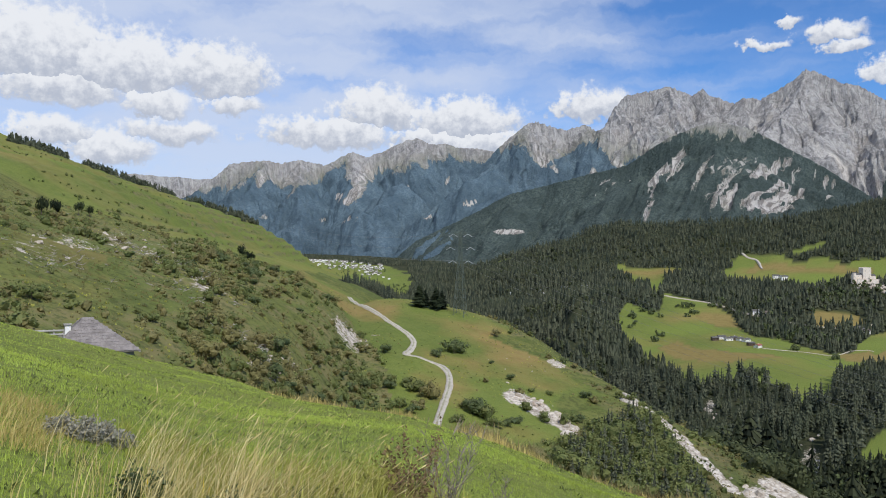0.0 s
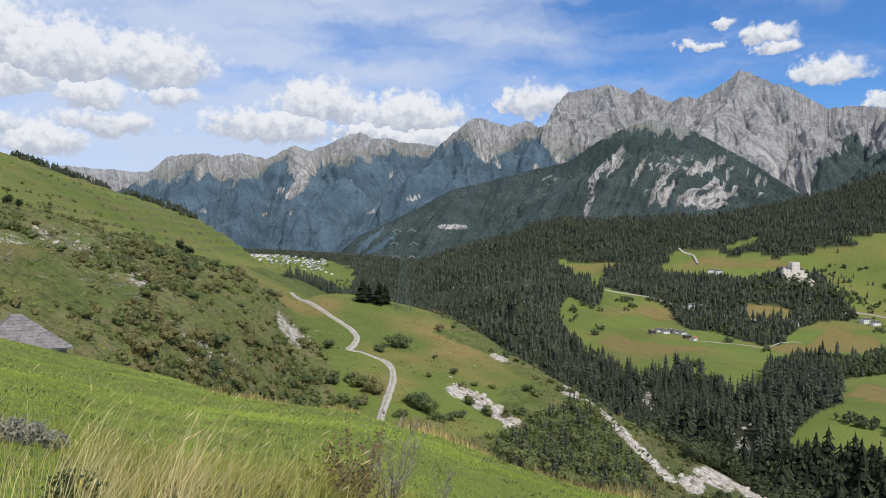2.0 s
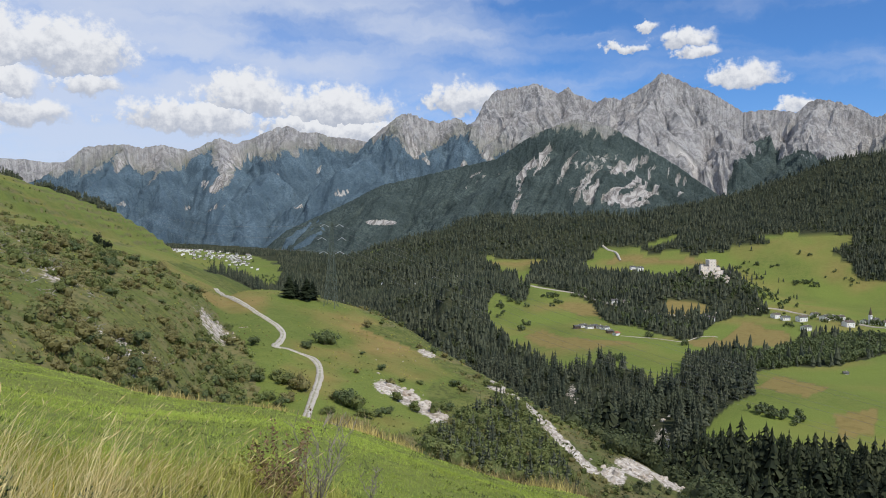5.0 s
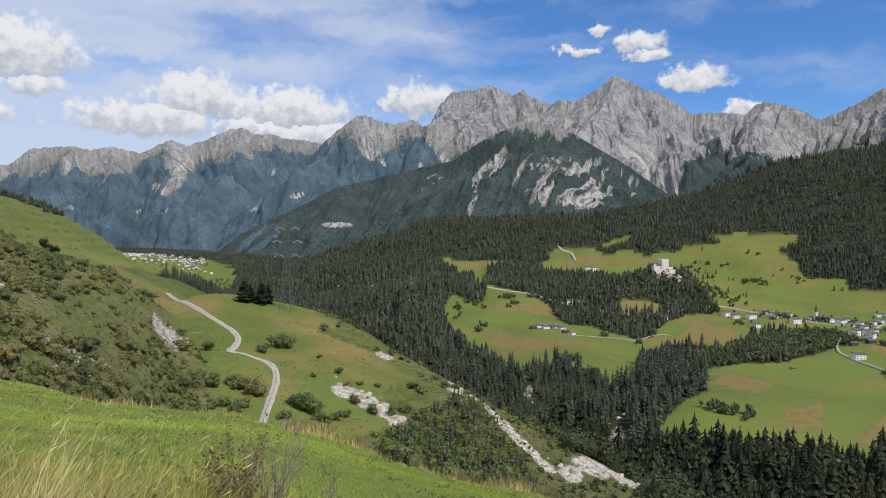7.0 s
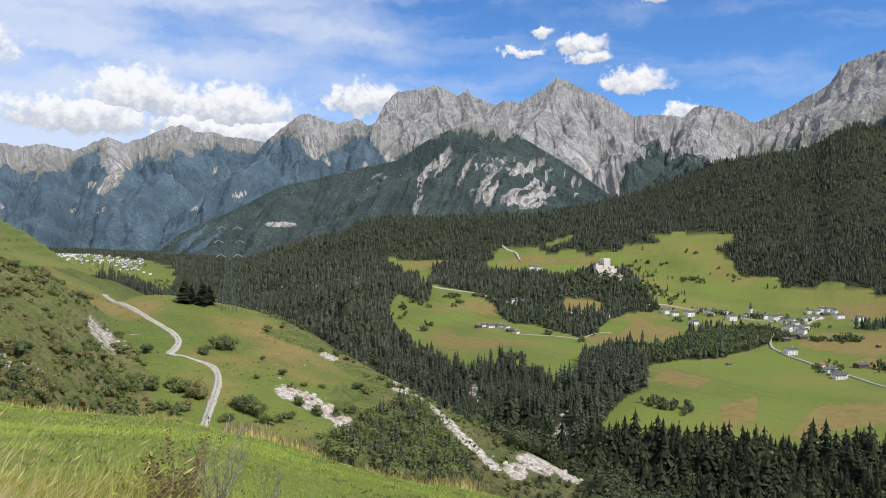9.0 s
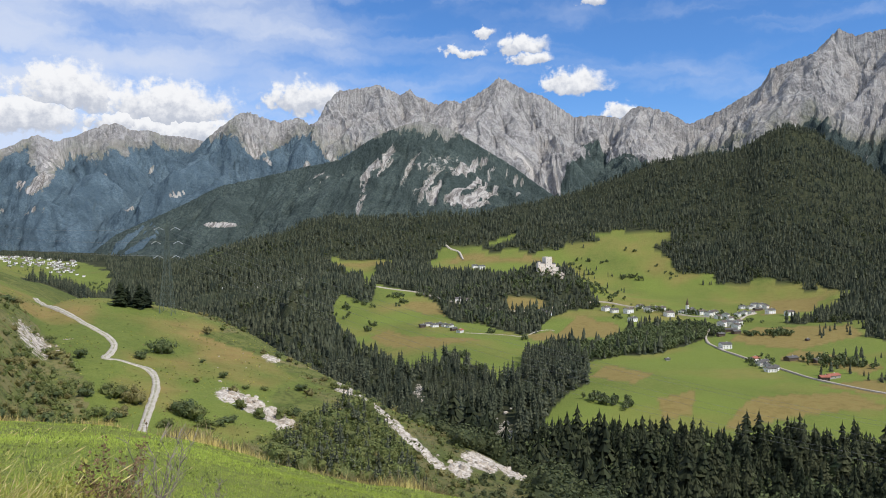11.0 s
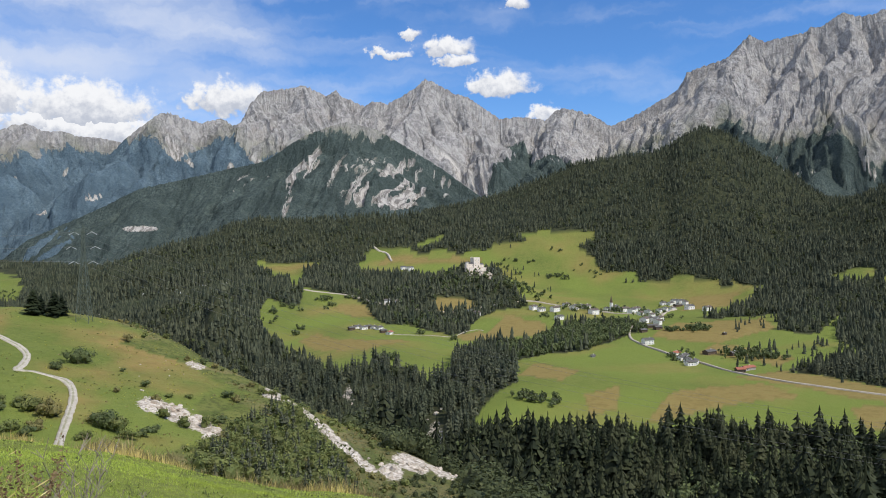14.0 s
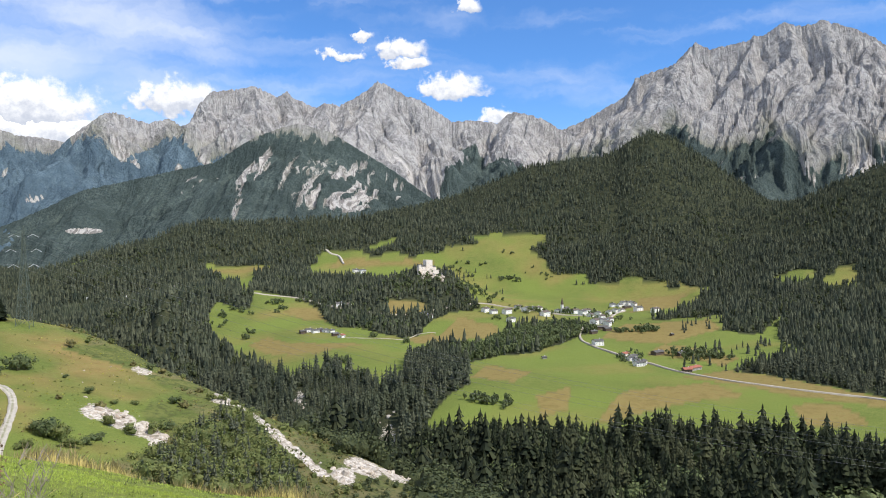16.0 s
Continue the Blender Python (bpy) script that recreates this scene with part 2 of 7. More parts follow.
def each(n):
    return n.add("ShaderNodeObjectInfo").outputs["Random"]


def m_ground(n):
    p = where(n)
    mow = n.noise(p, 0.008, 5, 0.6)
    tuft = n.noise(p, 0.09, 5, 0.68)
    clump = n.noise(p, 0.42, 4, 0.7)
    fine = n.noise(p, 2.2, 4, 0.7)
    grass = n.mix(n.ramp(mow, 0.35, 0.65), (0.120, 0.145, 0.038), (0.178, 0.180, 0.056))
    grass = n.mix(n.ramp(tuft, 0.44, 0.62, 0, 0.75), grass, (0.078, 0.108, 0.026))
    grass = n.mix(n.ramp(clump, 0.47, 0.60, 0, 0.75), grass, (0.070, 0.082, 0.026))
    grass = n.mix(attr(n, "lush"), grass, n.mix(n.ramp(fine, 0.3, 0.7), (0.130, 0.174, 0.036), (0.202, 0.238, 0.054)))
    dry = n.mix(n.ramp(tuft, 0.35, 0.7), (0.300, 0.215, 0.080), (0.205, 0.155, 0.054))
    grass = n.mix(n.math("MULTIPLY", attr(n, "dry"), n.ramp(n.math("ADD", tuft, n.math("MULTIPLY", clump, 0.5)), 0.5, 0.85, 0.5, 1.0)), grass, dry)
    heath = n.mix(n.ramp(tuft, 0.4, 0.6), (0.134, 0.158, 0.044), (0.195, 0.172, 0.072))
    heath = n.mix(n.ramp(clump, 0.48, 0.64, 0, 0.8), heath, (0.070, 0.082, 0.030))
    heath = n.mix(n.ramp(fine, 0.52, 0.72, 0, 0.7), heath, (0.200, 0.180, 0.110))
    grass = n.mix(n.ramp(n.math("ADD", attr(n, "scrub"), n.math("MULTIPLY", n.math("SUBTRACT", tuft, 0.5), 1.2)), 0.25, 0.7), grass, heath)
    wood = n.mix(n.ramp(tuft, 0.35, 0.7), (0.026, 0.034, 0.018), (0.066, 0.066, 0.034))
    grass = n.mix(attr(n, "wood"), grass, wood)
    cracks = n.noise(n.vec("MULTIPLY", p, (1, 1, 0.35)), 0.55, 6, 0.72)
    rock = n.mix(n.ramp(cracks, 0.38, 0.62), (0.28, 0.235, 0.185), (0.66, 0.60, 0.52))
    specks = n.noise(n.vec("MULTIPLY", p, (1.0, 1.0, 0.6)), 0.30, 6, 0.74, distortion=1.2)
    edge = n.math("ADD", attr(n, "rock"), n.math("MULTIPLY", n.math("SUBTRACT", specks, 0.5), 1.9))
    grass = n.mix(n.ramp(edge, 0.74, 0.86), grass, rock)
    relief = n.math("ADD", n.math("MULTIPLY", fine, 0.15), n.math("ADD", n.math("MULTIPLY", tuft, 0.9), n.math("MULTIPLY", clump, 0.5)))
    return grass, 0.9, (relief, 0.9, 1.0), {"specular": 0.08}


# Default woods colours are pale and blue: distance haze painted into them.
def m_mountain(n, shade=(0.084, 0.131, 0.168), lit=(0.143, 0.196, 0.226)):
    p = where(n)
    face = n.add("ShaderNodeCombineXYZ")
    n.put(face.inputs[0], attr(n, "across"))
    n.put(face.inputs[1], attr(n, "down"))
    uv = face.outputs[0]
    grain = n.noise(p, 0.07, 8, 0.74)
    broad = n.noise(p, 0.006, 5, 0.6)
    slabs = n.noise(n.vec("MULTIPLY", p, (0.020, 0.020, 0.015)), 1.0, 7, 0.70, distortion=0.8)
    streak = n.noise(n.vec("MULTIPLY", uv, (0.075, 0.014, 0)), 1.0, 5, 0.66, distortion=0.6)
    rock = n.mix(n.ramp(slabs, 0.42, 0.58), (0.290, 0.278, 0.268), (0.465, 0.445, 0.422))
    rock = n.mix(n.ramp(grain, 0.50, 0.64, 0.0, 0.55), rock, (0.47, 0.458, 0.442))
    rock = n.mix(n.ramp(grain, 0.36, 0.48, 0.42, 0.0), rock, (0.190, 0.184, 0.186))
    rock = n.mix(n.ramp(streak, 0.55, 0.64, 0.0, 0.60), rock, (0.55, 0.530, 0.505))
    rock = n.mix(n.ramp(streak, 0.36, 0.45, 0.40, 0.0), rock, (0.175, 0.170, 0.174))
    rock = n.mix(n.ramp(broad, 0.50, 0.70, 0.0, 0.5), rock, (0.36, 0.33, 0.30))
    rock = n.mix(n.math("MULTIPLY", attr(n, "turf"), n.ramp(slabs, 0.4, 0.6, 0.4, 1.0)), rock, (0.140, 0.152, 0.074))
    rock = n.mix(attr(n, "scree"), rock, n.mix(n.ramp(streak, 0.42, 0.56), (0.25, 0.23, 0.21), (0.60, 0.565, 0.52)))
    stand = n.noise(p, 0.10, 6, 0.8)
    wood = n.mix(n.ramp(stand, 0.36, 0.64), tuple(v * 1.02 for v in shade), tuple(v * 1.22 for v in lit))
    # broad random darker patches, in place of the shade between spurs
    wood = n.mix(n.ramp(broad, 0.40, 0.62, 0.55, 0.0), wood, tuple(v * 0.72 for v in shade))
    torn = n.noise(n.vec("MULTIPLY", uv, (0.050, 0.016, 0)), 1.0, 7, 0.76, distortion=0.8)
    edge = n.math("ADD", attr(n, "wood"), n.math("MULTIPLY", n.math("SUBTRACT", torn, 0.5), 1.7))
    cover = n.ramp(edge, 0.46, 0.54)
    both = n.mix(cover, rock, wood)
    relief = n.math("ADD", n.math("MULTIPLY", slabs, 15.0), n.math("ADD", n.math("MULTIPLY", grain, 10.0), n.math("ADD", n.math("MULTIPLY", stand, 3.0), n.math("MULTIPLY", streak, 16.0))))
    return both, 0.92, (relief, 1.0, 1.0), {"specular": 0.08}


# Paler, bluer needles: haze of the far stands is put into the colour.
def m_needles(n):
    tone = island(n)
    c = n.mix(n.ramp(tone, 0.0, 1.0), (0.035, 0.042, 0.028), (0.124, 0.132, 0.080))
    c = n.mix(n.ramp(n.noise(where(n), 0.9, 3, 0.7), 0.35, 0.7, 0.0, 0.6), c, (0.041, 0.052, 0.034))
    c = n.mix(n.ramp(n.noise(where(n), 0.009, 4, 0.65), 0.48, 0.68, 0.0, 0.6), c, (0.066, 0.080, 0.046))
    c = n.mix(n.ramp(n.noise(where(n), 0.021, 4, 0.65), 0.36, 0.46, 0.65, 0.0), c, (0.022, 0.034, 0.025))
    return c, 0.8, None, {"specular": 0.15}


# Single conifers: shade over the near wood is put into this dark colour.
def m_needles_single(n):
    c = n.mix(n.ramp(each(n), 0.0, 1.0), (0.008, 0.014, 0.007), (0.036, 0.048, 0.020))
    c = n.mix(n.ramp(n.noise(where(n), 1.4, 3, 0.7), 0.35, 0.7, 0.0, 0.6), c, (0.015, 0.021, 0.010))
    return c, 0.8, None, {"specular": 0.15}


# Darker copy for the near wood: shade and lack of haze in its colour.
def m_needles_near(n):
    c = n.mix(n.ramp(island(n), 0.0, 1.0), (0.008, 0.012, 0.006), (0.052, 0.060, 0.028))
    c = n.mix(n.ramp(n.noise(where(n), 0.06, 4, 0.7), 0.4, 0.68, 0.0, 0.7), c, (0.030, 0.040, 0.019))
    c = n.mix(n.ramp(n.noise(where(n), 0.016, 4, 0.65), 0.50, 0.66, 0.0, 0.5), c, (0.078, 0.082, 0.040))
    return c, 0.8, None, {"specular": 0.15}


GROUND, MOUNTAIN = material("meadow_and_soil", m_ground), material("alpine_rock_and_hazed_woods", m_mountain)
# Darker woods, still lifted slightly towards blue: a little haze in the colour.
MOUNTAIN_DARK = material("alpine_rock_and_faintly_hazed_spruce", lambda n: m_mountain(n, (0.054, 0.076, 0.072), (0.102, 0.128, 0.114)))
NEEDLES_NEAR = material("needles_near_shaded", m_needles_near)
NEEDLES, NEEDLES_ONE = material("needles_far_hazed", m_needles), material("needles", m_needles_single)


def plain(name, a, b, scale, rough=0.8, bump=0.0, metallic=0.0, specular=0.25, single=False):
    """A surface that varies between two colours at two scales, and from piece to piece."""
    def build(n):
        p = where(n)
        c = n.mix(n.ramp(n.noise(p, scale, 5, 0.65), 0.32, 0.68), a, b)
        c = n.mix(n.ramp(n.noise(p, scale * 7, 3, 0.6), 0.35, 0.75, 0, 0.35), c, tuple(v * 0.75 for v in a))
        if single:
            c = n.mix(n.math("MULTIPLY", each(n), 0.35), c, tuple(v * 0.62 for v in b))
        return c, rough, (n.noise(p, scale * 5, 4, 0.6), bump, 0.1) if bump else None, {"metallic": metallic, "specular": specular}
    return material(name, build)


def blades(name, low, high, tip, thin=0.3):
    """Leaves and stalks, each with its own tone."""
    def build(n):
        c = n.mix(island(n), low, high)
        c = n.mix(n.math("MULTIPLY", n.ramp(n.noise(where(n), 0.35, 3, 0.6), 0.4, 0.65), 0.6), c, tip)
        tone = n.ramp(n.noise(where(n), 0.13, 4, 0.6), 0.35, 0.65, 0.86, 1.14)
        c = n.vec("MULTIPLY", c, n.vec("ADD", (0, 0, 0), tone))
        return c, 0.65, None, {"specular": 0.2, "thin": thin}
    return material(name, build)


GRASS = blades("meadow_grass", (0.265, 0.350, 0.050), (0.510, 0.600, 0.125), (0.390, 0.460, 0.085), 0.2)
TALL = blades("tall_grass", (0.250, 0.275, 0.045), (0.540, 0.525, 0.120), (0.420, 0.390, 0.110), 0.2)
STRAW = blades("straw", (0.70, 0.56, 0.24), (0.92, 0.79, 0.42), (0.66, 0.50, 0.20), 0.15)
DRYTUFT = blades("dry_tussock", (0.260, 0.220, 0.095), (0.400, 0.330, 0.160), (0.220, 0.170, 0.080))
HAY = blades("hay_stalks", (0.44, 0.37, 0.11), (0.72, 0.60, 0.24), (0.54, 0.40, 0.14), 0.15)
DOCK = blades("dried_dock", (0.200, 0.110, 0.062), (0.340, 0.215, 0.120), (0.250, 0.180, 0.095))
GREYLEAF = blades("grey_leaves", (0.29, 0.29, 0.215), (0.43, 0.40, 0.32), (0.36, 0.31, 0.25), 0.15)
YELLOW = plain("yellow_petals", (0.70, 0.50, 0.03), (0.80, 0.62, 0.06), 3.0)
TWIG = plain("grey_twigs", (0.20, 0.165, 0.13), (0.31, 0.27, 0.23), 3.0)
DEADWOOD = plain("bleached_deadwood", (0.23, 0.205, 0.17), (0.38, 0.35, 0.30), 1.5)
BARK = plain("bark", (0.085, 0.064, 0.048), (0.16, 0.125, 0.095), 2.0, 0.9, 0.5)
LEAF_A = blades("shrub_leaves", (0.094, 0.124, 0.038), (0.222, 0.250, 0.082), (0.170, 0.174, 0.063))
LEAF_B = blades("brown_shrub_leaves", (0.140, 0.136, 0.050), (0.280, 0.256, 0.100), (0.222, 0.185, 0.075))
LEAF_D = blades("dark_broad_leaves", (0.050, 0.066, 0.028), (0.120, 0.136, 0.058), (0.080, 0.094, 0.044))
LEAF_C = blades("broad_leaves", (0.088, 0.118, 0.048), (0.170, 0.200, 0.082), (0.118, 0.146, 0.060))
GRAVEL = plain("pale_gravel", (0.42, 0.375, 0.305), (0.57, 0.52, 0.44), 0.5, 0.95, 0.2)


def m_track(n):
    p = where(n)
    c = n.mix(n.ramp(n.noise(p, 0.5, 5, 0.65), 0.32, 0.68), (0.40, 0.36, 0.295), (0.57, 0.52, 0.44))
    c = n.mix(n.ramp(n.noise(p, 3.5, 3, 0.6), 0.35, 0.75, 0, 0.35), c, (0.30, 0.27, 0.22))
    strip = n.math("MULTIPLY", n.ramp(attr(n, "lane"), 0.05, 0.20, 1.0, 0.0), n.ramp(n.noise(p, 0.8, 4, 0.7), 0.36, 0.56))
    c = n.mix(n.math("MULTIPLY", strip, 0.75), c, (0.19, 0.20, 0.085))
    return c, 0.95, (n.noise(p, 2.5, 4, 0.6), 0.2, 0.1), {"specular": 0.2}


TRACKWAY = material("gravel_with_grass_strip", m_track)
TARMAC = plain("light_tarmac", (0.36, 0.315, 0.25), (0.46, 0.41, 0.335), 0.05, 0.9)
GYPSUM = plain("pale_gypsum", (0.36, 0.285, 0.215), (0.70, 0.64, 0.55), 0.6, 0.95, 0.9, single=True)
SHINGLE = plain("weathered_shingles", (0.190, 0.168, 0.158), (0.330, 0.298, 0.280), 1.6, 0.9, 0.5, single=True)
STEEL = plain("green_painted_steel", (0.080, 0.105, 0.085), (0.130, 0.155, 0.13), 0.8, 0.6)
PORCELAIN = plain("pale_insulators", (0.42, 0.45, 0.47), (0.55, 0.58, 0.60), 1.0, 0.3)
PLASTER = plain("white_plaster", (0.80, 0.78, 0.74), (0.88, 0.87, 0.84), 0.25, 0.9)
CASTLE = plain("castle_plaster", (0.72, 0.63, 0.53), (0.85, 0.78, 0.69), 0.15, 0.95)
ROOF_GREY = plain("grey_roof", (0.085, 0.080, 0.075), (0.165, 0.155, 0.145), 0.4, 0.85, single=True)
ROOF_BROWN = plain("brown_roof", (0.105, 0.080, 0.066), (0.19, 0.155, 0.135), 0.4, 0.85, single=True)
ROOF_RED = plain("red_tile_roof", (0.30, 0.105, 0.070), (0.40, 0.16, 0.11), 0.4, 0.85)
TIMBER = plain("dark_timber", (0.085, 0.060, 0.045), (0.16, 0.12, 0.09), 0.6, 0.85)
BOARD = plain("silvery_boards", (0.34, 0.32, 0.29), (0.46, 0.44, 0.41), 1.5, 0.85, 0.3)
PANE = plain("window_glass", (0.020, 0.024, 0.030), (0.035, 0.040, 0.048), 1.0, 0.12, specular=0.5)
WIRE = plain("dull_wire", (0.20, 0.20, 0.20), (0.28, 0.28, 0.28), 1.0, 0.5, metallic=0.7)


# ---------- the ground: one sheet out to the horizon ----------
def mesh_from(name, verts, faces, mats, smooth=True):
    me = bpy.data.meshes.new(name)
    verts, faces = np.asarray(verts, np.float32), np.asarray(faces, np.int32)
    k = faces.shape[1]
    me.vertices.add(len(verts))
    me.vertices.foreach_set("co", verts.ravel())
    me.loops.add(faces.size)
    me.loops.foreach_set("vertex_index", faces.ravel())
    me.polygons.add(len(faces))
    me.polygons.foreach_set("loop_start", np.arange(0, faces.size, k, dtype=np.int32))
    me.polygons.foreach_set("use_smooth", np.full(len(faces), smooth))
    me.update(calc_edges=True)
    for m in (mats if isinstance(mats, (list, tuple)) else (mats,)):
        me.materials.append(m)
    return me


def give(me, name, values):
    a = me.attributes.new(name, "FLOAT", "POINT")
    a.data.foreach_set("value", np.asarray(values, np.float32).ravel())


def grid_faces(rows, cols, wrap=False):
    i, j = np.meshgrid(np.arange(rows - 1), np.arange(cols if wrap else cols - 1), indexing="ij")
    i, j = i.ravel(), j.ravel()
    k = (j + 1) % cols
    return np.stack([i * cols + j, i * cols + k, (i + 1) * cols + k, (i + 1) * cols + j], 1)


def inside(b, r, outline):
    """Is (b, r) inside the outline?"""
    hit = np.zeros(np.shape(b), bool)
    n = len(outline)
    for i in range(n):
        (b0, r0), (b1, r1) = outline[i], outline[(i + 1) % n]
        if b0 != b1:
            hit ^= ((b0 > b) != (b1 > b)) & (r < r0 + (b - b0) / (b1 - b0) * (r1 - r0))
    return hit


# Open land in the woods of the far side: corners as bearing and distance.
FIELDS = (
    ((13.2, 1440), (12.8, 1600), (13.5, 1690), (14.4, 1665), (15.1, 1640), (15.9, 1660), (15.9, 1830), (18.2, 1785), (19.6, 1744), (20.6, 1643),
     (21.4, 1537), (22.2, 1452), (23.8, 1448), (25.7, 1384), (27.0, 1331), (28.9, 1408), (29.8, 1290), (28.0, 1190), (26.9, 1080), (26.1, 980),
     (24.6, 980), (24.2, 1030), (23.4, 1070), (20.9, 1085), (18.5, 1060), (16.6, 1140), (16.0, 1210), (14.7, 1250), (14.3, 1360)),
    ((12.6, 2290), (14.5, 2272), (17.4, 2262), (16.6, 2180), (15.9, 2080), (15.9, 1820), (15.1, 1850), (14.6, 2060), (13.2, 2180)),
    ((20.0, 2150), (20.4, 2300), (21.4, 2378), (23.5, 2368), (26, 2318), (27.9, 2298), (30.6, 2312), (30.5, 2150), (27.8, 2120), (25.9, 2110), (23.9, 2110), (22, 2120)),
    ((24.2, 2385), (25.8, 2478), (26.8, 2432), (25.2, 2375)),
    ((25.5, 1682), (28.0, 1690), (29.3, 1620), (25.9, 1572)),
    ((27.6, 1287), (28.8, 1529), (30.5, 1630), (33.5, 1680), (35.2, 1660), (34.7, 1500), (34.3, 1348), (31.8, 1240)),
    ((30.3, 1900), (30.4, 2180), (30.6, 2312), (32.4, 2355), (30.8, 2418), (34.4, 2422), (37.3, 2392), (36.9, 2300), (37.5, 2175), (39.7, 2126), (41.3, 2070), (43.3, 2102), (46.9, 2060), (49.2, 1990), (48.4, 1850),
     (45.5, 1600), (43.0, 1440), (41.4, 1400), (40.4, 1450), (38.5, 1520), (36.0, 1480), (34.3, 1420), (33.0, 1600), (32.2, 1740), (31.8, 1828)),
    ((27.7, 780), (30.0, 880), (31.7, 915), (31.5, 1080), (34.2, 1150), (37.2, 1200), (40.1, 1364), (42.5, 1240), (50.6, 1090), (59.7, 960),
     (66, 900), (66, 780), (54.1, 790), (40.8, 750), (33.8, 750)),
    ((40.3, 1344), (41.0, 1416), (43.7, 1546), (49.9, 1630), (49.9, 1429), (52.4, 1429), (53.9, 1686), (53.5, 1377), (55.2, 1248),
     (52.0, 1121), (47.9, 1047), (42.0, 1188)),
    ((53.0, 2023), (54.9, 2060), (55.6, 1980), (54.2, 1950)), ((56.0, 1949), (57.6, 2080), (58.5, 2050), (58.1, 1923)),
    ((55.0, 350), (56.0, 385), (59.7, 402), (66, 415), (66, 330), (56, 330)),
    ((-6.6, 2486), (-3.9, 2410), (-2.5, 2138), (-3.9, 1920), (-6.2, 1920)), ((-12, 3100), (-8, 3080), (-5.4, 2980), (-2.6, 2800), (-2.5, 2280), (-5, 2240), (-12, 2380)),
    ((3.8, 2600), (5.9, 2600), (5.4, 2545), (4.2, 2545)))
# The gully below the village, where broad-leaved trees grow.
GULLY = ((31.6, 1085), (34.2, 1155), (37.2, 1205), (40, 1370), (41.3, 1400), (40.4, 1445), (38.5, 1515), (36, 1475), (34.4, 1400), (34.2, 1340), (31.9, 1240), (30, 1220))
# Mown and dried parts of them.
DRY = (
    ((18.0, 1610), (19.0, 1680), (20.6, 1650), (21.4, 1537), (19.8, 1555)), ((36.7, 882), (39.2, 922), (38.8, 840), (37.1, 810)),
    ((40.8, 800), (42.8, 906), (48.7, 979), (51.3, 926), (46.8, 876)), ((54, 900), (57, 910), (59, 850), (55, 830)),
    ((28.8, 1300), (31, 1560), (34, 1500), (34, 1340)), ((31.8, 960), (33, 1060), (36.5, 1010), (35, 940)), ((15.6, 1340), (17, 1408), (18.6, 1315), (21.5, 1271), (23.8, 1246), (20.7, 1190), (17.4, 1220)),
    ((43.5, 1700), (44, 1960), (48, 1960), (46.6, 1830)), ((41.6, 1330), (43.4, 1500), (49, 1580), (49.6, 1440), (46, 1290)), ((44.5, 1210), (46, 1290), (51, 1200), (50, 1120)), ((47, 1010), (50, 1090), (60, 950), (60, 900)), ((27.6, 1287), (27.2, 1325), (29, 1400), (30, 1330)),
    ((21, 2230), (22, 2290), (29, 2240), (27, 2190)), ((12.8, 2235), (15, 2260), (19, 2240), (17, 2200)), ((25.5, 1700), (29, 1700), (29, 1575), (25.5, 1575)))


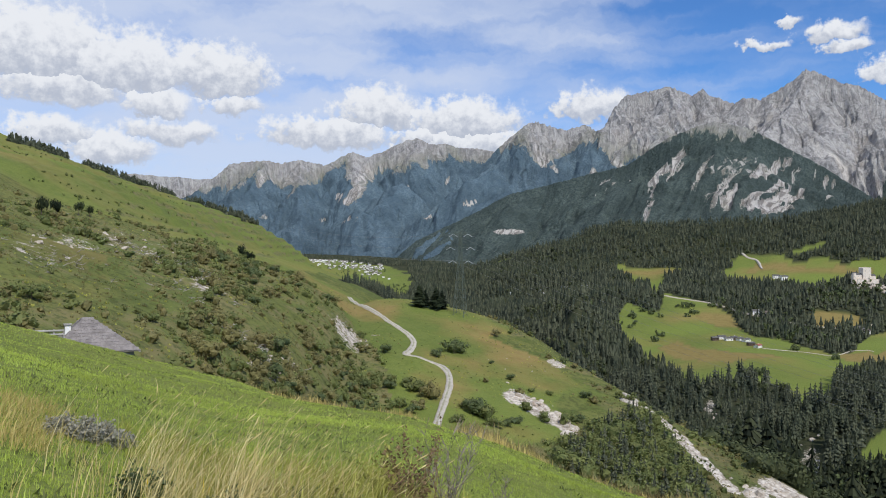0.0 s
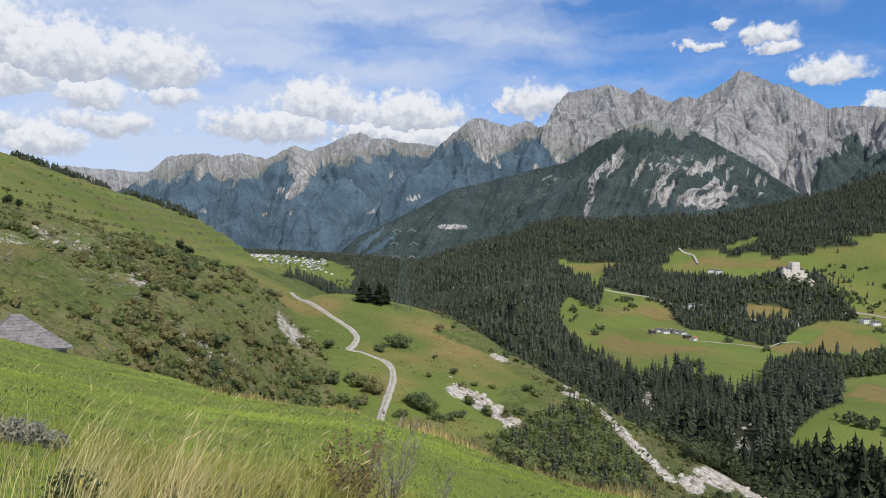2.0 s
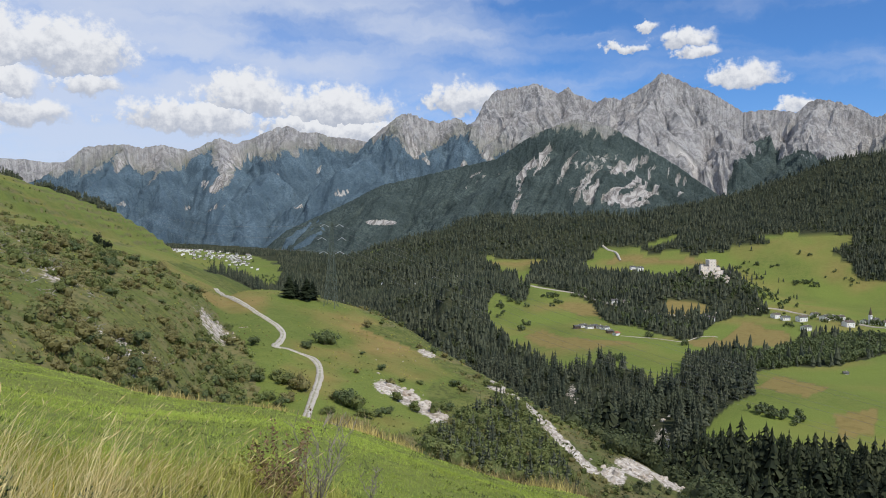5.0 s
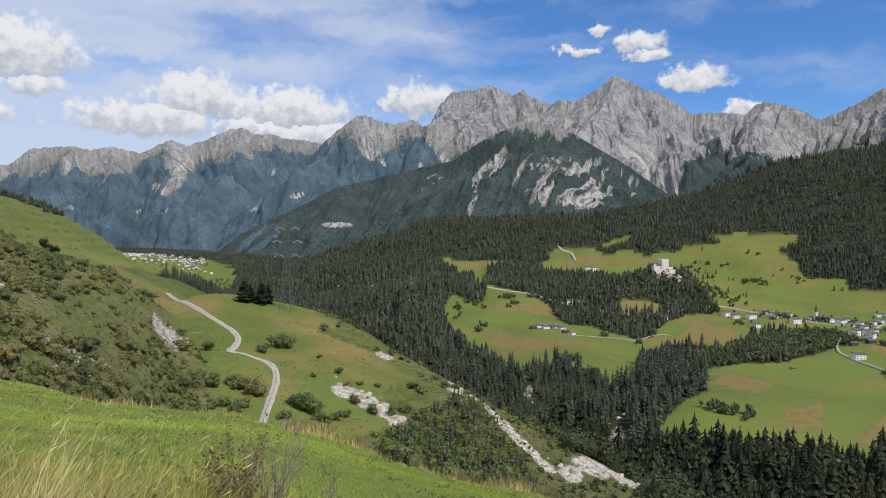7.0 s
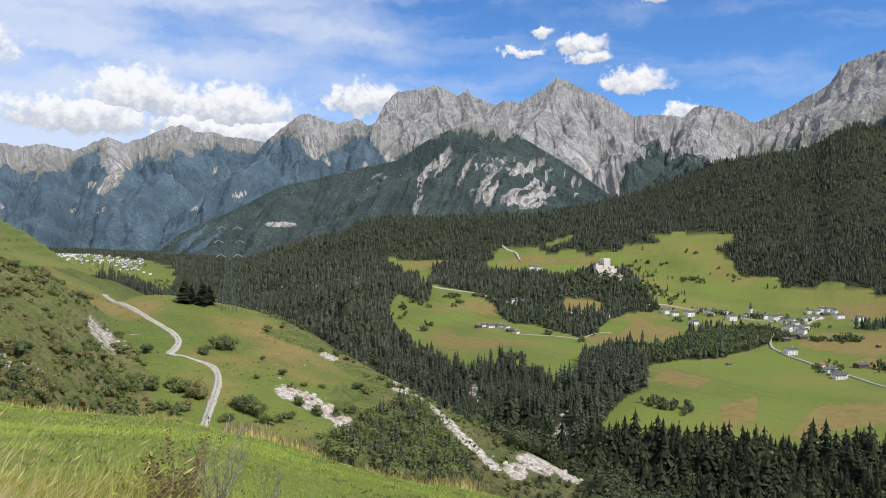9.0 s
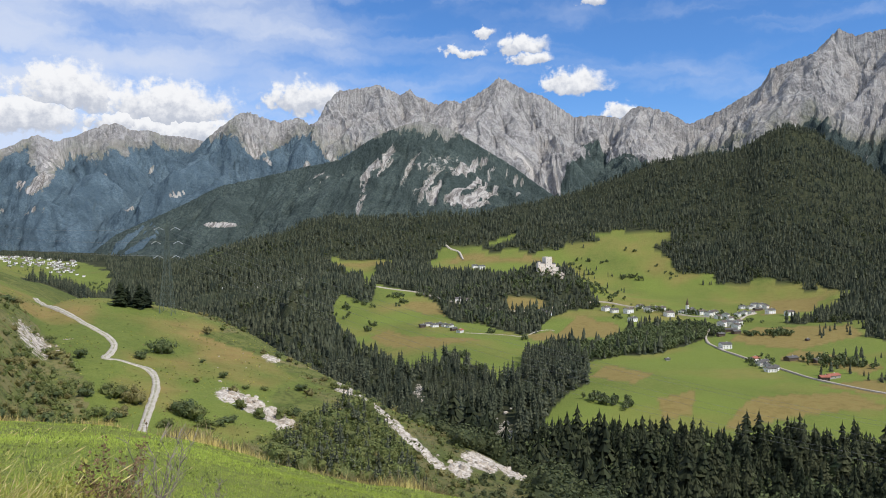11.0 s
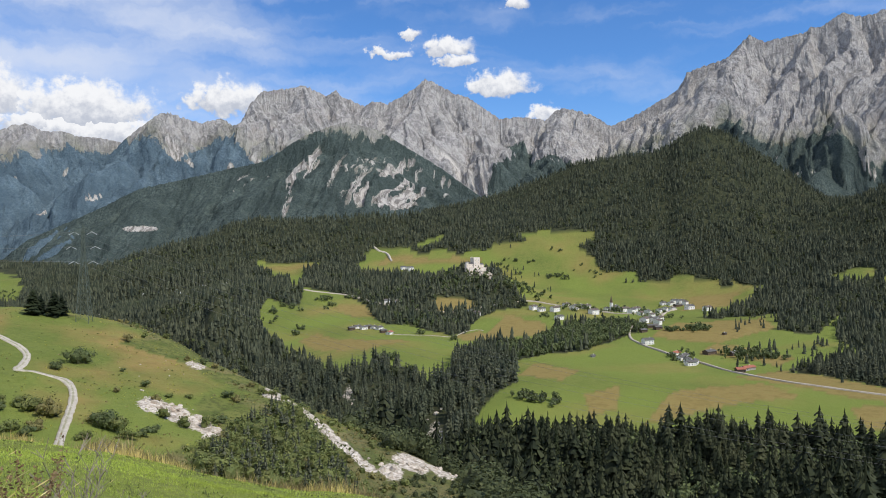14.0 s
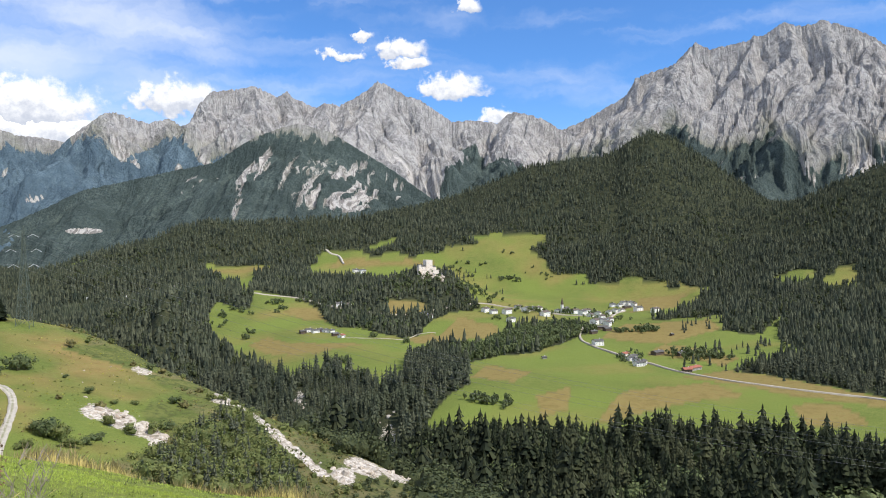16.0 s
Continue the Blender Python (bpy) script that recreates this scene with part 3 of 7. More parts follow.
def cover(x, y):
    """What grows where: wood, dry grass, lush grass, scrub and bare rock, from 0 to 1."""
    r, b = np.hypot(x, y), np.degrees(np.arctan2(x, y))
    jb = b + (0.35 * np.clip(900 / r, 0.3, 1) + 0.9 * np.clip((r - 1700) / 400, 0, 1)) * fbm(x / 60, y / 60, 4, 21)
    jr = r * (1 + 0.018 * fbm(x / 70, y / 70, 3, 22))
    field = np.zeros(len(x), bool)
    for f in FIELDS:
        field |= inside(jb, jr, f)
    dry = np.zeros(len(x))
    for f in DRY:
        dry = np.where(inside(jb, jr, f), 0.9, dry)
    edge = (x - 50) * 0.897 + (y - 382) * 0.441
    hillside = (x < np.interp(y, (200, 270, 311, 385, 450), (-8, -20, -33, -66, -90)) + 8 * fbm(x / 30, y / 30, 3, 30)) & (r > 74) & (y < 1150)
    spur = ~hillside & (x >= -120) & (edge < 4) & (y < 500) & (r > 74) & (b < 24)
    openland = field | hillside | spur | (b < 1) & (r < 660) | (r < 78) | (b < -34) & (r < 1200)
    wood = np.where(openland, 0.0, 1.0)
    wood = np.where((edge > 0) & (b < 21) & (r < 620), 0.35, wood)
    spots = fbm(x / 26, y / 26, 4, 12)
    slope = (b > 19) & (b < 29) & (r < 300) & (r > 74)
    wood = np.where(slope, 0.3, wood)
    scrub = np.where(hillside & (y < 372 + 60 * spots) & (r > 74), np.clip(0.53 + 1.1 * spots + 0.30 * np.clip((b + 20) / 6, 0, 1), 0, 1), 0)
    hs = np.where(hillside & (y < 450))[0]
    if len(hs):
        el = np.degrees(np.arctan2(land(x[hs], y[hs]), r[hs])) + 1.2 * spots[hs]
        bh = b[hs] + 3 * spots[hs]
        thick = np.where((el > -1.6) & (bh < -10), 1.0, np.where(bh > -14.5, 1.05, np.where((bh < -24) & (el > -5), 1.1, 0.92)))
        scrub[hs] = np.clip(scrub[hs] * thick, 0, 1)
    low = spur & ((-0.2 * (x - 9) + 0.13 * (y - 400) < -24 - 6 * spots) | (edge > -20 + 25 * spots))
    scrub = np.where(low, np.clip(0.5 + 1.2 * spots, 0, 1), scrub)
    dry = np.where(spur & ~low, np.clip(0.16 - 0.006 * (x - 10) + 0.0065 * (y - 325) - 0.9 * np.clip((-6 - x) / 14, 0, 1) + 1.7 * fbm(x / 34, y / 34, 5, 14), 0, 1.0), dry)
    dry = np.where(hillside & (scrub < 0.2), np.clip(0.1 + 0.8 * fbm(x / 70, y / 50, 4, 15), 0, 0.7), dry)
    far_field = field & (dry == 0)
    dry = np.where(far_field, np.clip(-0.14 + 0.22 * np.clip((r - 1380) / 200, 0, 1) * (b > 5) + 1.0 * fbm(x / 120, y / 80, 5, 16), 0, 0.75), dry)
    bank = np.where(hillside & (y > 400) & (x < -120))[0]
    if len(bank):
        frac = (land(x[bank], y[bank]) / 8.0) % 1
        scrub[bank] = np.where((np.abs(frac - 0.5) < 0.2) & (fbm(x[bank] / 70, y[bank] / 70, 3, 45) > 0.0) & (b[bank] > -24), 0.9, scrub[bank])
    scrub = np.where(slope, 0.8, scrub)
    dry = np.where(r < 72, np.clip(0.12 + 0.3 * spots, 0, 0.5), dry)
    lush = np.where(r < 72, np.clip(0.9 + 0.4 * spots, 0, 1), 0.0)
    lush = np.where(far_field | (hillside & (y > 380)) | (spur & ~low), np.clip(np.where(far_field, 0.80, 0.60) + 0.6 * fbm(x / 110, y / 110, 4, 17), 0, 0.95), lush)
    lush = np.where(spur, 0.85 * lush, lush)
    rock = np.zeros(len(x))
    # pale gypsum scars: bearing, distance, half sizes across and along
    for sb, sr, wb, wr, deep in ((5.6, 280, 1.2, 9, 1.3), (7.0, 273, 1.2, 9, 1.3), (8.4, 266, 1.2, 9, 1.3), (9.4, 258, 0.8, 8, 1.3), (-7.0, 308, 1.6, 16, 0.9), (-13.4, 192, 1.6, 13, 1.05),
                                 (-22, 300, 3.4, 60, 0.62), (-17, 245, 1.8, 24, 0.9), (13.5, 312, 0.8, 5, 1.1), (14.5, 309, 0.7, 5, 1.1),
                                 (23.9, 264, 1.5, 12, 1.4), (26.2, 266, 1.2, 12, 1.3), (8.4, 343, 0.9, 8, 1.0), (-28, 205, 2.2, 26, 0.62), (-25.4, 250, 1.6, 16, 0.75), (25.6, 800, 1.0, 60, 0.75), (19.2, 960, 0.4, 50, 0.8),
                                 (22.3, 250, 1.0, 9, 1.3), (-10, 400, 2, 40, 0.5)):
        d = np.hypot((b - sb) / wb, (r - sr) / wr)
        rock = np.maximum(rock, deep * np.clip(1.5 - d, 0, 1))
    bx, by = polar(np.array([13.6, 14.1, 15.5, 16.7, 17.7, 18.8, 19.8, 20.7]), np.array([326, 319.5, 303, 288.5, 276, 267, 256, 249]))
    for ax, ay, cx, cy in zip(bx, by, bx[1:], by[1:]):
        t = np.clip(((x - ax) * (cx - ax) + (y - ay) * (cy - ay)) / ((cx - ax) ** 2 + (cy - ay) ** 2), 0, 1)
        gap = np.hypot(x - ax - t * (cx - ax), y - ay - t * (cy - ay))
        rock = np.maximum(rock, 1.75 * np.clip(1.6 - gap / (2.6 + 1.2 * vnoise(x / 9, y / 9, 6)), 0, 1))
    return wood, dry, lush, scrub, rock


def ring(edges):
    out = []
    for a, b, step in edges:
        out += list(np.arange(a, b, step))
    return np.array(out)


BEARINGS = ring(((-180, -40, 2.5), (-40, -31, 0.5), (-31, 61, 0.16), (61, 70, 0.5), (70, 180, 2.5)))
RADII = np.concatenate([[0.0005, 0.6], np.geomspace(1.5, 60, 90), np.geomspace(60, 600, 165)[1:], np.geomspace(600, 4900, 150)[1:]])
gb, gr = np.meshgrid(BEARINGS, RADII)
gx, gy = polar(gb.ravel(), gr.ravel())
gy = gy - 0.3
gz = land(gx, gy)
sheet = mesh_from("ground", np.stack([gx, gy, gz], 1), grid_faces(len(RADII), len(BEARINGS), True), GROUND)
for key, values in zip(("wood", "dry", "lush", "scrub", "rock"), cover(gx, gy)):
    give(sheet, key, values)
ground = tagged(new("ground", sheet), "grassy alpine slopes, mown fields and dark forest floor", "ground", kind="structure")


# ---------- mountains ----------
def mountain(name, label, crest_line, r_top, r_foot, z_foot, treeline, seed, mat=None, rough=1.0, turf=0.0, step=0.10, rows=150, scars=(), spurs=(), steep=1.15, face=2.2, fill=0.28, lean=None):
    """A massif: a crest along bearings and elevations, spurs running down from it with side ribs, gullies between, talus and woods at the foot."""
    q = np.random.RandomState(seed)
    p = np.array(crest_line)
    bs = np.arange(p[0, 0], p[-1, 0] + step, step)
    deep = r_top - r_foot
    ds = np.concatenate([[-260, -130, -55, -18], deep * np.linspace(0, 1, rows) ** 1.12])
    B, D = np.meshgrid(bs, ds)
    mid = bs.mean()
    A = np.radians(B - mid) * (r_top - np.maximum(D, 0))
    jag = (0.07 * ridged(bs * 2.6, bs * 0 + seed, 3, seed) + 0.10 * ridged(bs * 5.5, bs * 0 + seed, 3, seed + 1) - 0.02) * rough
    line = np.interp(bs, p[:, 0], p[:, 1])
    sharp = np.tan(np.radians(line + jag)) * r_top
    k = np.exp(-np.linspace(-2, 2, 2 * int(0.5 / step) + 1) ** 2)
    broad = np.convolve(np.pad(np.tan(np.radians(line)) * r_top, len(k) // 2, "edge"), k / k.sum(), "valid")
    wa = 34 * fbm(A / 210, D / 210, 4, seed + 3) + 8 * fbm(A / 45, D / 45, 3, seed + 13)
    wd = 34 * fbm(A / 190 + 9, D / 190, 4, seed + 6) + 8 * fbm(A / 45 + 4, D / 45, 3, seed + 14)
    a, d = A + wa * np.clip(D / 90, 0, 1), np.maximum(D + wd * np.clip(D / 120, 0, 1), 0)
    # the face straight below the crest
    near = np.clip(D / 70, 0, 1)
    z_best = sharp[None] * (1 - near) + np.minimum(broad, sharp)[None] * near - d * (face + 0.5 * fbm(A / 260, D * 0, 3, seed + 8))
    u_best = d.copy()

    def at(b):
        return float(np.interp(b, bs, broad))

    def rib(points, slope):
        nonlocal z_best, u_best
        for (a0, d0, h0), (a1, d1, h1) in zip(points, points[1:]):
            va, vd = a1 - a0, d1 - d0
            L = math.hypot(va, vd)
            t = np.clip(((a - a0) * va + (d - d0) * vd) / (L * L), 0, 1)
            u = np.hypot(a - a0 - t * va, d - d0 - t * vd)
            h = h0 + (h1 - h0) * t - slope * u
            win = h > z_best
            z_best = np.where(win, h, z_best)
            u_best = np.where(win, u, u_best)

    tops = [bs[i] for i in range(4, len(bs) - 4) if line[i] >= line[max(0, i - 14):i + 15].max() and line[i] > 2]
    count = max(2, int((bs[-1] - bs[0]) / 57.3 * r_top / 330))
    starts = [(b, q.uniform(-0.35, 0.35), q.uniform(0.8, 1.0)) for b in tops]
    starts += [(b, q.uniform(-0.6, 0.6), q.uniform(0.45, 0.95)) for b in bs[0] + (np.arange(count) + q.uniform(0.2, 0.8, count)) / count * (bs[-1] - bs[0])]
    if spurs:
        starts = [s for s in starts if min(abs(s[0] - g[0]) for g in spurs) > 1.2 and q.rand() < 0.6] + list(spurs)
    for b, drift, reach in starts:
        top, end = at(b), reach * deep
        low = z_foot + (at(b) - z_foot) * (fill * (1 - reach) ** 1.5)
        path, n = [], 8
        x = math.radians(b - mid) * r_top
        for i in range(n + 1):
            t = i / n
            h = top + (low - top) * (0.12 * math.sin(math.pi * min(1, t * 1.3)) * q.uniform(-0.4, 1.0) + t ** 0.92)
            path.append((x + drift * end * t + 28 * q.normal() * min(1, 3 * t), end * t, h - (6 if i == 0 else 0)))
        rib(path, steep * q.uniform(0.82, 1.05))
        for i in range(1, n):
            for side in (-1, 1):
                if q.rand() < 0.25:
                    continue
                x0, d0, h0 = path[i]
                L = q.uniform(0.10, 0.26) * deep * (0.6 + 0.8 * i / n)
                ang = side * q.uniform(0.6, 1.1)
                x1, d1 = x0 + math.sin(ang) * L, d0 + math.cos(ang) * L
                drop = L * q.uniform(0.62, 0.85)
                xm, dm = (x0 + x1) / 2 + 0.10 * L * q.normal(), (d0 + d1) / 2 + 0.10 * L * q.normal()
                rib([(x0, d0, h0), (xm, dm, h0 - 0.42 * drop), (x1, d1, h0 - drop)], steep * q.uniform(0.9, 1.15))
    # chutes run down the face, leaning this way and that
    chutes = a + (0.55 * fbm(A / 420, D / 900 + seed, 2, seed + 30) if lean is None else lean) * d
    # gullies down the sides of the ribs, fine broken rock, tilted ledges
    g1 = ridged((chutes + 0.5 * wa) / 74, u_best / 420 + seed, 2, seed + 5, 0.5)
    g2 = ridged((chutes + 0.3 * wa) / 40, u_best / 180, 1, seed + 15)
    g3 = ridged((chutes + 0.25 * wa) / 24, d / 240, 1, seed + 25)
    blot = fbm((chutes + wa) / 46, d / 150, 3, seed + 26)
    crag = ridged(a / 58, d / 58, 3, seed + 9, 0.6)
    ledge = ridged((z_best + 0.30 * A + 0.4 * wa) / 58, A / 620, 3, seed + 19, 0.6)
    off = np.clip(u_best / 45, 0, 1) * np.clip(D / 60, 0, 1)
    rock = z_best + rough * (off * (30 * g1 + 17 * g2 + 5 * g3) + np.clip(D / 50, 0, 1) * (13 * crag + 4 * ledge) - 10 * np.clip(D / 60, 0, 1))
    # talus and valley heads
    f = np.clip(1 - D / deep, 0, 1)
    floor = z_foot + (broad[None] - z_foot) * fill * f ** 1.35 + 14 * fbm(A / 120, D / 160, 4, seed + 21) * f
    fan = np.clip((floor - rock) / 22 + 0.35, 0, 1)
    Z = smax(rock, floor, 7)
    Z = np.where(D < 0, sharp[None] + D * 1.4, Z)
    R = r_top - D
    x, y = polar(B, R)
    # keep every point under the line of sight to the crest
    Z = np.minimum(Z, sharp[None] / r_top * R + np.where(D > 0, -np.clip(D * 0.02, 0, 4), 0))
    el = np.degrees(np.arctan2(Z, R))
    tree = np.interp(B, np.array(treeline)[:, 0], np.array(treeline)[:, 1])
    patch = fbm((A + wa) / 90, (D + wd) / 120, 4, seed + 23)
    ridge_top = np.clip(1 - u_best / 90, 0, 1)
    wood = 0.5 + (tree - el) * 0.85 + 0.75 * patch + 0.22 * (ridge_top - 0.4) + 0.22 * (g1 + 0.2) - 0.55 * fan * np.clip(0.8 - (tree - el), 0, 1)
    bare = np.zeros_like(el)
    for sb, se, wb, we, tilt, amount in scars:
        far = np.hypot((B - sb - tilt * (el - se)) / wb, (el - se) / we)
        bare = np.maximum(bare, amount * np.clip(1.5 - far, 0, 1) * np.clip((0.56 + max(0, amount - 1.2) - 0.75 * g3 - 0.3 * g2 + 1.3 * blot) * 2.0, 0, 1.3))
    wood = np.clip(np.clip(wood, 0, 1.15) - bare, 0, 1)
    chute = np.clip(-1.3 * g1 - 0.35, 0, 1) * np.clip((tree + 2.6 - el) * 0.6, 0, 1) * off
    scree = np.clip(np.clip(fan * 1.2, 0, 1) * np.clip((tree + 1.8 - el) * 0.9, 0, 1) * np.clip(0.75 + 0.8 * patch, 0, 1) + chute + bare, 0, 1)
    green = np.clip(turf + 0.7 * patch - (el - tree - 0.7) * 0.42, 0, 1) * (turf > 0)
    wood, scree, green = wood.ravel(), scree.ravel(), green.ravel()
    fall, course = (chutes + 0.4 * wa).ravel(), d.ravel()
    verts, faces = np.stack([x.ravel(), y.ravel(), Z.ravel()], 1), grid_faces(len(ds), len(bs))
    low = wood[faces].mean(1) > 0.5
    body = tagged(new(name), label, "mountain")
    for key, pick, said in (("rock_face", ~low, ""), ("wooded_slope", low, "spruce woods with blue haze in their colour, and pale slides")):
        if pick.sum() < 50:
            continue
        used, flat_ids = np.unique(faces[pick], return_inverse=True)
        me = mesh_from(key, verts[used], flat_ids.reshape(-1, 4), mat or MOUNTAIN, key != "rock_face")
        for attribute, values in (("wood", wood), ("scree", scree), ("turf", green), ("across", fall), ("down", course)):
            give(me, attribute, values[used])
        piece = new(key, me)
        piece.parent = body
        if said:
            tagged(piece, said)
    return body


mountain("mountain_range", "far mountain ridge closing the valley, its woods painted hazy blue", ((-30, 4.0), (-25, 4.6), (-22.2, 5.2), (-19.6, 5.1), (-17.7, 5.0), (-14, 5.2), (-10, 4)),
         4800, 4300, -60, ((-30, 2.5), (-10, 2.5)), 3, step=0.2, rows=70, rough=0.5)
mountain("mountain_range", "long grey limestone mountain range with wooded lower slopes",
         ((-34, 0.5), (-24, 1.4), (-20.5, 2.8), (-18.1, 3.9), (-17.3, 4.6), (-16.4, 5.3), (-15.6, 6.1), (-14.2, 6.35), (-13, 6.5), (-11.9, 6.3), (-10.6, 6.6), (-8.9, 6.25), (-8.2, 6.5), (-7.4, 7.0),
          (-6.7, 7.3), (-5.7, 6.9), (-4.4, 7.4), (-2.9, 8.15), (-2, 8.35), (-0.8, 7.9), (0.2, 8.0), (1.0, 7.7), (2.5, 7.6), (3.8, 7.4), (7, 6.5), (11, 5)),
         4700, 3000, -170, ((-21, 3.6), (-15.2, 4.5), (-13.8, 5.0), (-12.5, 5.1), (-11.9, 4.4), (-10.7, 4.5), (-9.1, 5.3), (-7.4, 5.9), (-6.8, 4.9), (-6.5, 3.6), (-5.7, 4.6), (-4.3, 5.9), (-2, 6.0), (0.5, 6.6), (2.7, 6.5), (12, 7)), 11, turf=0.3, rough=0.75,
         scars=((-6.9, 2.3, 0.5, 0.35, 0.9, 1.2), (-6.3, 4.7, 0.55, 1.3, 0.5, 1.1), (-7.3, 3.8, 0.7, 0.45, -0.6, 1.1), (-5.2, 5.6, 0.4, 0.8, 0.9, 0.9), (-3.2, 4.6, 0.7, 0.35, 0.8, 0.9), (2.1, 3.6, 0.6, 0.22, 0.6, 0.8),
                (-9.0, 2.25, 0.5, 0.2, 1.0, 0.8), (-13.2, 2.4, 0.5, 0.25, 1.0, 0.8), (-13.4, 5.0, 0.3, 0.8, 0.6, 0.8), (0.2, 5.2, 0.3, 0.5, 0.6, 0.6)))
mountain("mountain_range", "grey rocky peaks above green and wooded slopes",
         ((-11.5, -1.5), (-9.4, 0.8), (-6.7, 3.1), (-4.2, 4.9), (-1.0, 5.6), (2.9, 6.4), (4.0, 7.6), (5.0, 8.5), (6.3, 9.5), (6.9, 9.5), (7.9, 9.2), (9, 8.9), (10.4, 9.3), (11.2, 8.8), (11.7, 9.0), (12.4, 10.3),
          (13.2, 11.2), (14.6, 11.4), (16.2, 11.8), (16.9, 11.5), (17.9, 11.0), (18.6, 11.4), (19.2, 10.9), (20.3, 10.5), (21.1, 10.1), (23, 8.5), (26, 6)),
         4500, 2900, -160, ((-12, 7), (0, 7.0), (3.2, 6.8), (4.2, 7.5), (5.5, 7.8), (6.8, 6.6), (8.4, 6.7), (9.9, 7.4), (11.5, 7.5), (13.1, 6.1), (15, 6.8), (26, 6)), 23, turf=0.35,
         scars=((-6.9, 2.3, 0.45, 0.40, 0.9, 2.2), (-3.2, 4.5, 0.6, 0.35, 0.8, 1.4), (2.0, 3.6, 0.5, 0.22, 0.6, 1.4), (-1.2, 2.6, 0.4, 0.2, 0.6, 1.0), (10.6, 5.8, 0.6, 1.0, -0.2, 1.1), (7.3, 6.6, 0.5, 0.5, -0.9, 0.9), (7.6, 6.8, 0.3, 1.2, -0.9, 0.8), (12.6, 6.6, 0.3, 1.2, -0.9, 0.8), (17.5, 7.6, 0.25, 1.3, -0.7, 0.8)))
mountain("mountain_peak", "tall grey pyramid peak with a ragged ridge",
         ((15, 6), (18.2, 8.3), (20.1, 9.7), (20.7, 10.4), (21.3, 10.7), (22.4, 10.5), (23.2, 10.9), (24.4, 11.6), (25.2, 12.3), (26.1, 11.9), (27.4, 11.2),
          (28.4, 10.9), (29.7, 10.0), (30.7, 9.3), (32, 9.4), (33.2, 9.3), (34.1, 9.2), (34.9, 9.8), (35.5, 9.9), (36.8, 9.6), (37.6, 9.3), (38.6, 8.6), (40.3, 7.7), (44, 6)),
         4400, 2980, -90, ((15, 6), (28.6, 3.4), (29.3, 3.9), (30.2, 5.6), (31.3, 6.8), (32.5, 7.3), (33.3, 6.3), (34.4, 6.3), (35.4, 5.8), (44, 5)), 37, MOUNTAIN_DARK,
         scars=((27.6, 5.6, 0.5, 1.5, -0.9, 1.0), (26.2, 6.9, 0.4, 1.0, -0.7, 0.8), (30.0, 4.2, 0.8, 0.8, 0.2, 0.6)))
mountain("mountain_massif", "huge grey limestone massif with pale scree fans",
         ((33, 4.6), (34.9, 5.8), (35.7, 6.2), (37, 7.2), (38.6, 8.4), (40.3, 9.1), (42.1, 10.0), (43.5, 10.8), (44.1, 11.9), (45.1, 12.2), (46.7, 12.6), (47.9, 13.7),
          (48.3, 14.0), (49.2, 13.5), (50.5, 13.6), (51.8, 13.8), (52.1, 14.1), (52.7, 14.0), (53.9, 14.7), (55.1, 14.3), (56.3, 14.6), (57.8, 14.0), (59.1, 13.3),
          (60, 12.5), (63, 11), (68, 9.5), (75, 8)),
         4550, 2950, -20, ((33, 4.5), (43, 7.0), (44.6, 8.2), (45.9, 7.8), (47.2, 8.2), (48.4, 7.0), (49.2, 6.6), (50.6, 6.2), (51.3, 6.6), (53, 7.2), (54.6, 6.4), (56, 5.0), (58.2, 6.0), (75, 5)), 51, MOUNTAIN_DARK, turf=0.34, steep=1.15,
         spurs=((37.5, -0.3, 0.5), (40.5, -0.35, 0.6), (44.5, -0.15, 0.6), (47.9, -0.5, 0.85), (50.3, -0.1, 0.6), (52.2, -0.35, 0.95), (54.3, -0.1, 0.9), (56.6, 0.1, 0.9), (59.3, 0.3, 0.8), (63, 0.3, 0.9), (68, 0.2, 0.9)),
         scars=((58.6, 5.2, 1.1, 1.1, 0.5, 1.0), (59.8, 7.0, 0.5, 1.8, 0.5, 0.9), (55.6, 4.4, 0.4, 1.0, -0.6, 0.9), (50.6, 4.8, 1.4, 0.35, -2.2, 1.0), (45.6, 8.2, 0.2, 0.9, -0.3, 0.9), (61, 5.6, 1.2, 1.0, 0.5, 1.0)))
